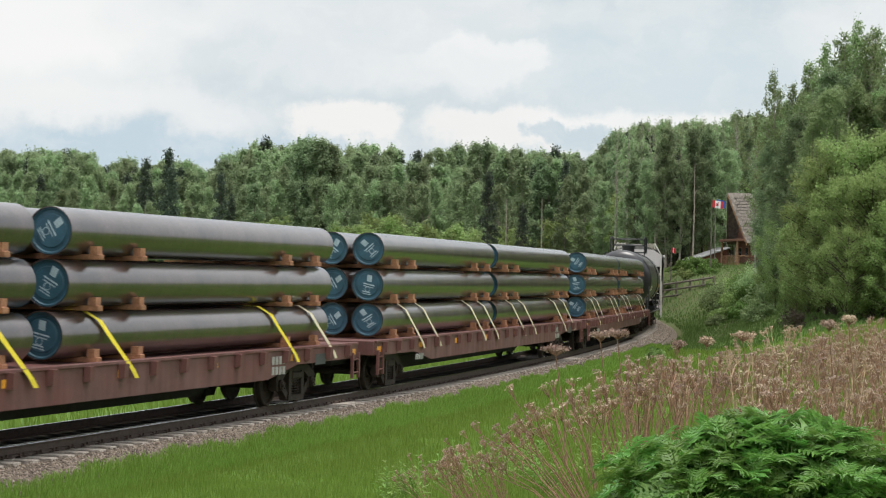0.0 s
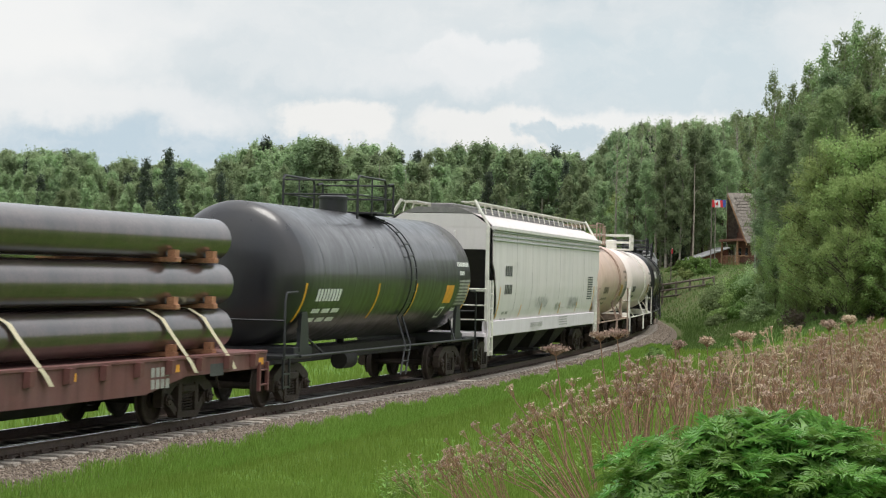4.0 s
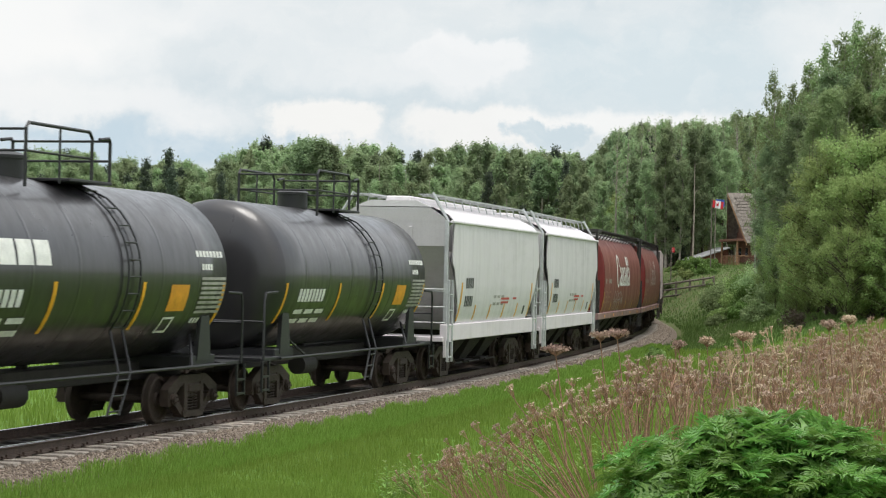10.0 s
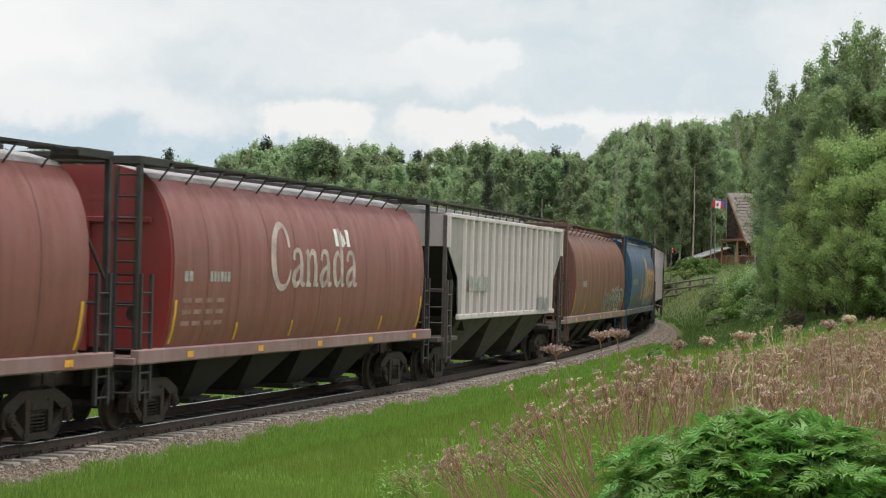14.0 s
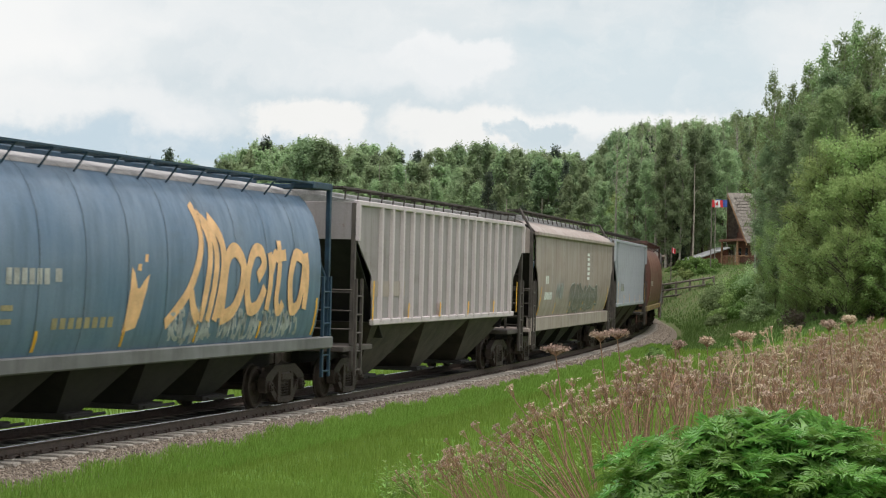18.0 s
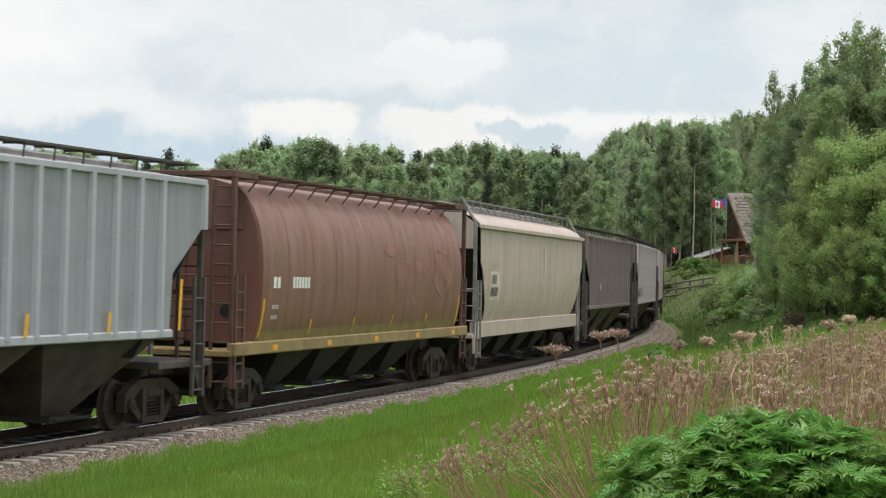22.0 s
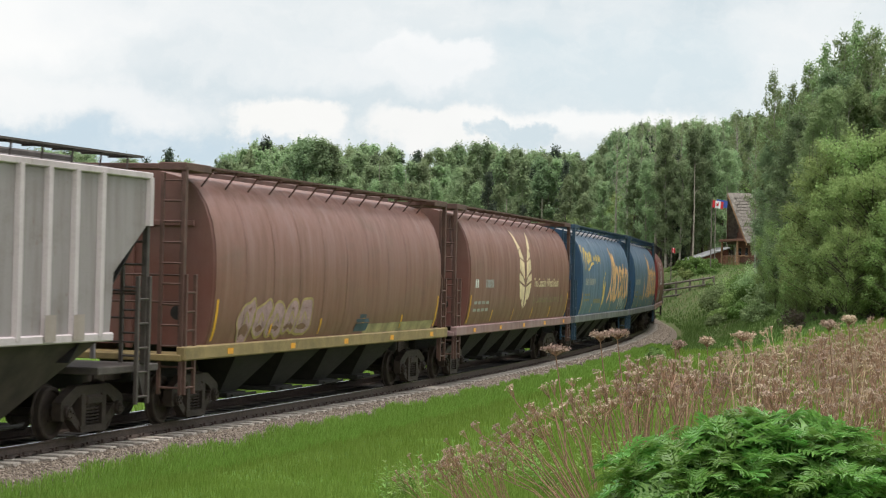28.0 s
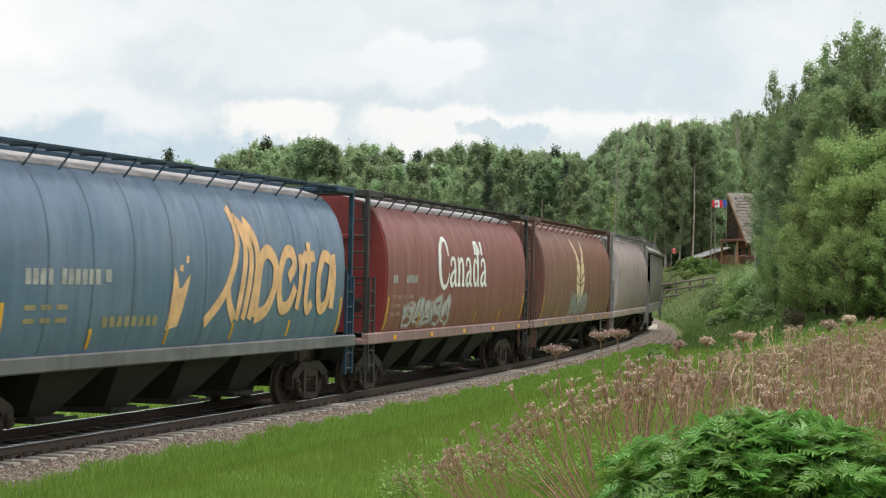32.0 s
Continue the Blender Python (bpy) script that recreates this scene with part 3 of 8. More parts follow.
def cyl_hopper(label, s0, s1, body_m, end_m, sill_m, top_m, group="cylindrical grain hoppers", seam_m=None, roof_m=None, reflectors=True):
    car, half = start_car("cylindrical_hopper_car", label, "railcar", group, s0, s1)
    b, L = half - 1.55, half - 0.55
    # shell
    h, ring = Shape(), CYL
    full = [(-y, z) for y, z in ring] + [(-0.5, 4.48), (0.5, 4.48)] + [(y, z) for y, z in ring[::-1]]
    xs, x = [], -b
    k = 10
    for i in range(k + 1):
        c = -b + 2 * b * i / k
        for dx, g in ((-0.075, 0), (-0.045, 0), (-0.022, 0.0025), (0.022, 0.0025), (0.045, 0), (0.075, 0)):
            if -b <= c + dx <= b:
                xs.append((c + dx, g))
    xs = sorted(set(xs + [(-b, 0), (b, 0)]))
    rows = [[(x, y * (1 + g / 1.6), z) for y, z in full] for x, g in xs]
    h.rings(rows, False, True)
    part("tank_body", h, body_m, car)
    for i in range(1, k):
        c = -b + 2 * b * i / k
        part("weld_seam", Shape().rings([[(c + dx, y * 1.007, z + 0.004) for y, z in full] for dx in (-0.008, 0.008)], False, False), seam_m or SEAM_DARK, car)
    # a paler grey than the body, from the shoulder up
    if roof_m:
        for sy in (-1, 1):
            part("roof_sheet", Shape().rings([[(x, sy * y, z + 0.006) for x in np.linspace(-b, b, 14)] for y, z in ((1.12, 4.27), (1.045, 4.341), (0.5, 4.485))], False, False), roof_m, car, "pale grey roof edge")
    for sx in (-1, 1):
        e = Shape()
        pts = [(y * 0.998, z) for y, z in full]
        e.rings([[(sx * (b - 0.02), y, z) for y, z in pts][::sx], [(sx * (b + 0.02), y * 0.97, z) for y, z in pts][::sx]])
        e.box(*sorted((sx * (b + 0.02), sx * (b + 0.08))), -1.2, 1.2, 3.5, 3.6, 0.01).box(*sorted((sx * (b + 0.02), sx * (b + 0.10))), -0.06, 0.06, 1.3, 3.55, 0.01)
        sheet = part("end_sheet", e, end_m, car, "bare end bulkhead")
        part("inspection_hole", Shape().tube([(sx * (b + 0.015), -0.9, 1.95), (sx * (b + 0.03), -0.9, 1.95)], 0.13, 14), UNDER, sheet)
        pl = Shape().box(*sorted((sx * b, sx * (half - 0.42))), -1.45, 1.45, 1.13, 1.25, 0.015)
        part("end_platform", pl, sill_m, car)
        for sy in (-1, 1):
            p = Shape().box(sx * L - 0.05, sx * L + 0.05, sy * 1.40 - 0.05, sy * 1.40 + 0.05, 1.2, 4.5, 0.01)
            p.tube([(sx * L, sy * 1.40, 2.5), (sx * (b + 0.04), sy * 1.0, 4.3)], 0.035, 6)
            part("corner_post", p, top_m if sy < 0 else end_m, car)
        gr = Shape()
        for z in (2.15, 2.62):
            gr.tube([(sx * L, -1.42, z), (sx * L, 1.42, z)], 0.02, 6)
        part("grab_rail", gr, top_m, car)
        rf = Shape()
        rf.box(*sorted((sx * (b - 0.1), sx * (L + 0.08))), -1.45, -0.95, 4.44, 4.58, 0.012).box(*sorted((sx * (b - 0.1), sx * (L + 0.08))), 0.95, 1.45, 4.44, 4.58, 0.012)
        rf.box(*sorted((sx * (L - 0.35), sx * (L + 0.08))), -0.95, 0.95, 4.46, 4.56, 0.012)
        part("roof_end_walk", rf, top_m, car)
    for sy in (-1, 1):
        part("side_sill", Shape().box(-(half - 0.45), half - 0.45, sy * 1.44 - 0.09, sy * 1.44 + 0.09, 1.14, 1.39, 0.025), sill_m, car)
        run_board(car, sy * 1.18, 4.53, b, top_m, (sy * 1.17, 4.22), 0.46)
    part("hatch_cover", Shape().box(-b + 0.4, b - 0.4, -0.34, 0.34, 4.46, 4.62, 0.04), top_m, car)
    ladder(car, -L, -1.47, 0.55, 2.64, top_m)
    ladder(car, L - 0.42, -1.47, 0.55, 2.64, top_m)
    ladder(car, -L - 0.05, -1.42, 0.55, 4.4, top_m, 0.4, 0.36, False)
    ladder(car, L + 0.05, 1.0, 0.55, 4.4, top_m, 0.4, 0.36, False)
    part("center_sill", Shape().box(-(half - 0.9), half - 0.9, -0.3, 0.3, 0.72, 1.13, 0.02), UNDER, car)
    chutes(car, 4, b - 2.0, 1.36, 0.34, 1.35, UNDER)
    couplers(car, half, half - 1.2)
    for sx in (-1, 1):
        truck(car, sx * (half - 2.03))
    tape = []
    prof = table(CYL)
    for i, xx in enumerate(np.linspace(-b + 0.15, b - 0.15, 6)):
        tall = 0.75 if i in (0, 5) else 0.32
        tape.append(bar(xx - 0.05, xx + 0.05, 1.45, 1.45 + tall))
    for q in tape:
        decal("reflective_stripe", [q], prof, YELLOW_MARK, car)
    for xx in np.linspace(-b + 1.0, b - 0.4, 5) if reflectors else ():
        decal("sill_reflector", [bar(xx - 0.14, xx + 0.14, 1.2, 1.31)], lambda z: 1.531, ORANGE_MARK, car)
    return car, prof, b


def box_hopper(label, s0, s1, kind, side_m, end_m, sill_m, top_m, name, group, sill=True, stripes=True, frame_m=None, wall_m=None, sill_z=(1.03, 1.46)):
    """Ribbed ('rib') or smooth-sided ('smooth') covered hopper."""
    car, half = start_car(name, label, "railcar", group, s0, s1)
    frame_m = frame_m or top_m
    L = half - (1.0 if kind == "rib" else 0.55 if half > 8 else 0.62)
    prof_pts = FLAT if kind == "rib" else SMOOTH
    prof = table(prof_pts)
    low = prof_pts[0][1]
    if kind == "rib":
        def reach(z):
            return float(np.interp(z, [low, 2.65, 3.5, 4.27], [L - 1.35, L - 1.25, L, L]))
        zs = [low, 2.2, 2.65, 2.85, 3.05, 3.25, 3.5, 3.9, 4.27]
    else:
        def reach(z):
            return float(np.interp(z, [low, 1.75, 2.1, 2.5, 2.85, 3.05, 3.4, 4.1, 4.4], [L - 1.15, L - 1.0, L - 0.75, L - 0.45, L - 0.3, L - 0.02, L, L - (0.26 if half < 8 else 0.0), L - (0.3 if half < 8 else 0.0)]))
        zs = sorted(set([round(z, 3) for _, z in prof_pts] + [1.75, 2.1, 2.25, 2.5, 2.65, 2.85, 3.05, 3.3]))
    for sy in (-1, 1):
        h = Shape()
        rows = []
        for z in zs:
            e, y = reach(z), prof(z)
            rows.append([(-e + 2 * e * i / 24, sy * y, z) for i in range(25)][::-sy])
        inner = [[(x, yy - sy * 0.03, z) for x, yy, z in r] for r in rows[::-1]]
        h.rings(rows + inner, False, False)
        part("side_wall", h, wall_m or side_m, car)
        if kind == "rib":
            count = max(12, int(2 * L / 0.86))
            for i in range(count + 1):
                x = -L + 0.06 + (2 * L - 0.12) * i / count
                if L - 1.3 < abs(x) < L - 0.2:
                    continue
                zz = low
                while reach(zz) < abs(x) - 0.001:
                    zz += 0.03
                def rib(g, hgt=round(4.23 - zz, 1)):
                    g.rings([[(-0.085, 0.0, 0), (-0.06, -0.075, 0), (0.06, -0.075, 0), (0.085, 0.0, 0)], [(-0.085, 0.0, hgt), (-0.06, -0.075, hgt), (0.06, -0.075, hgt), (0.085, 0.0, hgt)]])
                part("side_rib", shared(("rib", round(4.23 - zz, 1)), rib), side_m, car, "", pose(x, sy * 1.5, 4.23 - round(4.23 - zz, 1)) @ pose(0, 0, 0, 0, 0, 0 if sy < 0 else 180))
            part("top_chord", Shape().box(-L, L, sy * 1.5 - 0.06, sy * 1.5 + 0.06, 4.2, 4.31, 0.015), side_m, car)
            part("side_sill", Shape().box(-(L - 1.3), L - 1.3, sy * 1.5 - 0.06, sy * 1.5 + 0.05, low - 0.04, low + 0.10, 0.02), side_m, car)
        else:
            for i in range(1, 7):
                x = -L + 1.0 + (2 * L - 2.0) * i / 7
                seam = [[(x - 0.012, sy * (prof(z) + 0.005), z), (x + 0.012, sy * (prof(z) + 0.005), z)] for z in zs if 1.5 < z < 4.06]
                part("weld_seam", Shape().rings(seam, False, False), SEAM_GRIME if half > 8 else side_m, car)
            h2 = Shape()
            for z0 in (4.05,):
                over = 0.10 if half > 8 else 0.05
                edge = sorted((sy * (prof(z0) - 0.05), sy * (prof(z0) + over)))
                h2.box(-L, L, edge[0], edge[1], z0 - (0.05 if half > 8 else 0.0), z0 + 0.07, 0.015)
            part("top_chord", h2, side_m, car)
            if sill:
                part("side_sill", Shape().box(-(half - 0.5), half - 0.5, sy * 1.44 - 0.08, sy * 1.44 + 0.1, sill_z[0], sill_z[1], 0.02), sill_m, car)
    # roof
    yt, zt = prof_pts[-1]
    roof = Shape().rings([[(-L, -yt, zt), (-L, -0.6, zt + 0.16), (-L, 0.6, zt + 0.16), (-L, yt, zt)], [(L, -yt, zt), (L, -0.6, zt + 0.16), (L, 0.6, zt + 0.16), (L, yt, zt)]], True, True)
    part("roof", roof, top_m, car)
    zr = zt + 0.16
    part("hatch_cover", Shape().box(-L + 0.5, L - 0.5, -0.33, 0.33, zr - 0.01, zr + 0.13, 0.03), top_m, car)
    for sy in (-1, 1):
        run_board(car, sy * (1.05 if kind == "rib" else 0.85), zr + 0.14, L + (0.25 if kind == "rib" else -0.1), frame_m, (sy * (1.2 if kind == "rib" else 1.1), zt + 0.02), 0.36, 0.95)
    for sx in (-1, 1):
        e = Shape()
        e.box(*sorted((sx * (L - 0.03), sx * (L + 0.02))), -1.46, 1.46, 3.45, prof_pts[-1][1] if kind == "rib" else 4.08, 0.006)
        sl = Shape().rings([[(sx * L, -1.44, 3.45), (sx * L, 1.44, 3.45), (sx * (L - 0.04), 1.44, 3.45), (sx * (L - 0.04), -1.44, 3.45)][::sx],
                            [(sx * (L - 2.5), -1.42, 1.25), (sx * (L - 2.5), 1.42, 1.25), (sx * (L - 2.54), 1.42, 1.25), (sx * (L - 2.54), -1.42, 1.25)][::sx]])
        # on long cars shade is put into the slope sheet's dark colour
        part("slope_sheet", sl, UNDER if half > 8 else end_m, car, "slope sheet coloured dark for the shade beneath" if half > 8 else "sloping end sheet in white greyed for shade")
        if kind == "smooth":
            e.rings([[(sx * (L - 0.03), y, z) for y, z in ((-1.57, 4.06), (-1.0, 4.44), (1.0, 4.44), (1.57, 4.06))], [(sx * (L + 0.02), y, z) for y, z in ((-1.57, 4.06), (-1.0, 4.44), (1.0, 4.44), (1.57, 4.06))]])
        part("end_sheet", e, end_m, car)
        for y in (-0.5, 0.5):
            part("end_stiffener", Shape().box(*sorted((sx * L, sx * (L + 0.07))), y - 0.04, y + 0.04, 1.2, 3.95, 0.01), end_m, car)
        part("end_platform", Shape().box(*sorted((sx * (L - 1.6), sx * (half - 0.42))), -1.45, 1.45, 1.02, 1.14, 0.015), sill_m, car)
        for sy in (-1, 1):
            p = Shape().box(sx * L - 0.05, sx * L + 0.05, sy * 1.45 - 0.05, sy * 1.45 + 0.05, 1.14, 4.12 if kind == "smooth" else 4.25, 0.01)
            if kind == "smooth":
                p.tube([(sx * L, sy * 1.47, 4.1), (sx * L, sy * 1.05, zr + 0.2)], 0.04, 6)
            part("corner_post", p, frame_m, car)
        gr = Shape()
        for z in (1.5, 1.9, 2.3):
            gr.tube([(sx * (L + 0.06), -1.45, z), (sx * (L + 0.06), -0.55, z)], 0.018, 6)
        gr.tube([(sx * (L + 0.06), -1.45, 2.35), (sx * (L + 0.06), 1.45, 2.35)], 0.022, 6)
        part("grab_rail", gr, frame_m, car)
        st = Shape().slab([(sx * (L - 0.3), 1.04), (sx * (L + 0.14), 1.04), (sx * (L + 0.1), 0.62), (sx * (L - 0.08), 0.62)][::sx], -1.5, -1.44)
        part("jacking_pad", st, sill_m, car)
    ladder(car, -L, -1.53, 0.5, 2.6, frame_m, 0.42, 0.4)
    ladder(car, L - 0.42, -1.53, 0.5, 2.6, frame_m, 0.42, 0.4)
    ladder(car, L + 0.07, -1.4, 1.15, 4.15, frame_m, 0.4, 0.38, False)
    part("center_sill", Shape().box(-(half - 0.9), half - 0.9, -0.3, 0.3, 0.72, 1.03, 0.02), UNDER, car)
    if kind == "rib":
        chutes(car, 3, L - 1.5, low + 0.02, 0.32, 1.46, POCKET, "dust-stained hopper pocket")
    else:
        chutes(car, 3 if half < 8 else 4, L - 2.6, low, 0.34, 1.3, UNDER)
    couplers(car, half, half - 1.2)
    for sx in (-1, 1):
        truck(car, sx * (half - 2.03))
    if stripes:
        for i, xx in enumerate(np.linspace(-L + 1.12, L - 1.12, 6)):
            tall = 0.8 if i in (0, 5) else 0.32
            y0 = low + 0.08
            wd = 0.055 if half > 8 else 0.07
            decal("reflective_stripe", [bar(xx - wd, xx + wd, y0, y0 + tall * (1.1 if half > 8 else 1.25), 0.06)], (lambda z: prof(z) + (0.078 if kind == "rib" else 0)), YELLOW_MARK, car)
    return car, prof, L


POCKET = plain("dusty_hopper_pocket", (0.05, 0.038, 0.03), 0.8, 0, 2, 0.45, 0.2)


def tank_car(label, s0, s1, shell_m, rail_m, frame_m, r=1.5, zc=2.63, top="dome", end_m=None, group="tank cars", dx=0.0):
    car, half = start_car("tank_car", label, "railcar", group, s0, s1)
    b = half - 1.12
    shell = [(-b + 0.40 * (1 - (1 - (q / 12) ** 2.6) ** 0.5), r * q / 12 if q else 0.02) for q in range(12)] + [(-b + 0.36, r * 0.985), (-b + 0.40, r)]
    seams = []
    for c in np.linspace(-b + 1.6, b - 1.6, 6):
        seams += [(c - 0.07, r), (c - 0.03, r), (c - 0.025, r + 0.0015), (c + 0.025, r + 0.0015), (c + 0.03, r), (c + 0.07, r)]
    shell = shell + seams + [(-u, q) for u, q in shell[::-1]]
    part("tank_shell", Shape().spin(shell, 48, "x", (0, 0, zc)), shell_m, car)
    prof = lambda z: math.sqrt(max(0.01, r * r - (z - zc) ** 2))
    # underframe
    part("center_sill", Shape().box(-(half - 0.8), half - 0.8, -0.32, 0.32, 0.74, 1.06, 0.02), UNDER, car)
    for sx in (-1, 1):
        h = Shape()
        h.box(*sorted((sx * (half - 2.6), sx * (half - 1.5))), -1.3, 1.3, 0.95, 1.2, 0.02)
        for sy in (-1, 1):
            h.slab([(sx * (half - 2.35), 1.1), (sx * (half - 1.75), 1.1), (sx * (half - 1.85), 1.9), (sx * (half - 2.2), 1.9)][::sx], sy * 1.28 - 0.04, sy * 1.28 + 0.04)
        part("saddle", h, frame_m, car)
        part("end_platform", Shape().box(*sorted((sx * (half - 1.5), sx * (half - 0.5))), -1.4, 1.4, 0.98, 1.06, 0.01), frame_m, car)
        g = Shape()
        for sy in (-1, 1):
            g.tube([(sx * (half - 0.55), sy * 1.42, 1.0), (sx * (half - 0.55), sy * 1.42, 2.15), (sx * (half - 0.62), sy * 1.42, 2.3), (sx * (half - 1.25), sy * 1.42, 2.32)], 0.025, 8)
        g.tube([(sx * (half - 0.5), -1.42, 1.75), (sx * (half - 0.5), 1.42, 1.75)], 0.022, 6)
        part("end_handrail", g, rail_m, car)
        part("step_ladder", Shape().box(sx * (half - 0.62) - 0.2, sx * (half - 0.62) - 0.16, -1.46, -1.42, 0.4, 1.0).box(sx * (half - 0.62) + 0.16, sx * (half - 0.62) + 0.2, -1.46, -1.42, 0.4, 1.0)
             .box(sx * (half - 0.62) - 0.18, sx * (half - 0.62) + 0.18, -1.46, -1.42, 0.42, 0.46).box(sx * (half - 0.62) - 0.18, sx * (half - 0.62) + 0.18, -1.46, -1.42, 0.68, 0.72), rail_m, car)
        truck(car, sx * (half - 1.95))
    for sy in (-1, 1):
        g = Shape().tube([(-(half - 1.4), sy * 1.46, 1.02), (half - 1.4, sy * 1.46, 1.02)], 0.028, 8)
        for xx in (-half + 2.9, half - 2.9):
            g.tube([(xx, sy * 1.46, 1.02), (xx - math.copysign(0.7, xx) * -1, sy * 1.1, 1.55)], 0.025, 6)
        part("side_handrail", g, rail_m, car)
    # side ladder, dome and platform
    g = Shape()
    for xx in (0.8, 1.24):
        g.tube([(xx, -(prof(z) + 0.07) if z < zc + r * 0.96 else -0.4, z) for z in np.linspace(1.7, zc + r * 0.97, 12)], 0.018, 6)
        g.tube([(xx - 0.55, -1.5, 0.35), (xx - 0.1, -1.47, 1.05), (xx, -(prof(1.7) + 0.07), 1.7)], 0.022, 6)
    for z in np.linspace(1.75, zc + r * 0.9, 9):
        y = -(prof(z) + 0.07)
        g.tube([(0.8, y, z), (1.24, y, z)], 0.015, 6)
    for t in (0.1, 0.45, 0.8):
        g.tube([(0.25 + 0.45 * t, -1.49, 0.35 + 0.7 * t), (0.69 + 0.45 * t, -1.49, 0.35 + 0.7 * t)], 0.016, 6)
    part("side_ladder", g, rail_m, car)
    zt = zc + r
    if top == "cage":
        d = Shape().box(-0.92, 0.92, -0.95, 0.95, zt - 0.03, zt + 0.05, 0.01)
        part("top_platform", d, rail_m, car, "", pose(dx, 0, 0))
        part("valve_cover", Shape().spin([(zt, 0.25), (zt + 0.42, 0.25), (zt + 0.46, 0.2), (zt + 0.47, 0.02)], 16, "z"), frame_m, car, "", pose(dx, 0, 0))
        g = Shape()
        for y in (-0.95, 0.95):
            for z in (zt + 0.35, zt + 0.68):
                g.box(-0.92, 0.92, y - 0.03, y + 0.03, z - 0.035, z + 0.035, 0.006)
            for x in (-0.92, -0.42, 0.3, 0.92):
                g.box(x - 0.035, x + 0.035, y - 0.035, y + 0.035, zt, zt + 0.7, 0.006)
        for x in (-0.92, 0.92):
            for z in (zt + 0.35, zt + 0.68):
                g.box(x - 0.03, x + 0.03, -0.95, 0.95, z - 0.035, z + 0.035, 0.006)
        part("safety_railing", g, rail_m, car, "", pose(dx, 0, 0))
    else:
        part("manway_dome", Shape().spin([(zt - 0.15, 0.33), (zt + 0.28, 0.33), (zt + 0.28, 0.36), (zt + 0.33, 0.36), (zt + 0.38, 0.25), (zt + 0.4, 0.02)], 20, "z", (-0.55 if top != "tall" else -0.8, 0, 0)), frame_m if top != "tall" else WHITE_TANK, car, "", pose(dx, 0, 0))
        part("top_platform", Shape().box(-0.15, 1.35, -0.95, 0.95, zt - 0.05, zt + 0.0, 0.01), frame_m, car, "", pose(dx, 0, 0))
        hh = zt + 0.78
        for sy in (-1, 1):
            y = sy * 0.9
            g = Shape().tube([(-1.5, y, zt - 0.2), (-1.5, y, hh - 0.08), (-1.42, y, hh), (0.6, y, hh), (0.7, y, hh - 0.1), (0.7, y, zt - 0.05)], 0.029, 8)
            g.tube([(-1.5, y, zt + 0.35), (0.7, y, zt + 0.35)], 0.02, 6).tube([(-0.4, y, zt - 0.1), (-0.4, y, hh)], 0.02, 6)
            part("side_railing", g, rail_m, car, "", pose(dx, 0, 0))
            part("ladder_hoop", Shape().tube([(0.95, y, hh - 0.1), (1.3, y, hh - 0.06), (1.35, y, hh - 0.12), (1.35, y, zt - 0.05)], 0.029, 8), rail_m, car, "", pose(dx, 0, 0))
        for x in (-1.5, 1.35):
            for z in (hh - 0.1, zt + 0.35):
                part("cross_rail", Shape().tube([(x, -0.9, z), (x, 0.9, z)], 0.021, 6), rail_m, car, "", pose(dx, 0, 0))
    couplers(car, half, half - 1.0)
    v = Shape().tube([(0.2, 0, 1.3), (0.2, 0, 0.55)], 0.1, 10).tube([(-0.3, 0, 0.75), (0.8, 0, 0.75)], 0.05, 8)
    part("bottom_valve", v, UNDER, car)
    br = Shape().tube([(-2.0, -0.7, 0.75), (-1.2, -0.7, 0.75)], 0.2, 12)
    part("brake_reservoir", br, UNDER, car)
    return car, prof, b


PIPE_COAT = plain("glossy_dark_brown_pipe_coating", (0.052, 0.034, 0.03), 0.36, 0.0, 1.5, 0.45, 0.03, 20, 0.95)
PIPE_COAT.node_tree.nodes["Principled BSDF"].inputs["Coat IOR"].default_value = 1.75
PIPE_COAT.node_tree.nodes["Principled BSDF"].inputs["Specular IOR Level"].default_value = 0.25
PIPE_CAP = plain("teal_blue_end_cap", (0.028, 0.085, 0.122), 0.5, 0, 3, 0.25, 0.1)
CAP_PRINT = plain("pale_stamped_print", (0.36, 0.46, 0.50), 0.6, 0, 12, 0.3, 0.05)
DUNNAGE = plain("raw_timber_dunnage", (0.36, 0.17, 0.09), 0.85, 0, 6, 0.3, 0.5, 50)
STRAP_Y = plain("yellow_webbing_strap", (0.75, 0.60, 0.03), 0.7, 0, 9, 0.1, 0.2)
STRAP_W = plain("pale_webbing_strap", (0.62, 0.55, 0.38), 0.7, 0, 9, 0.1, 0.2)


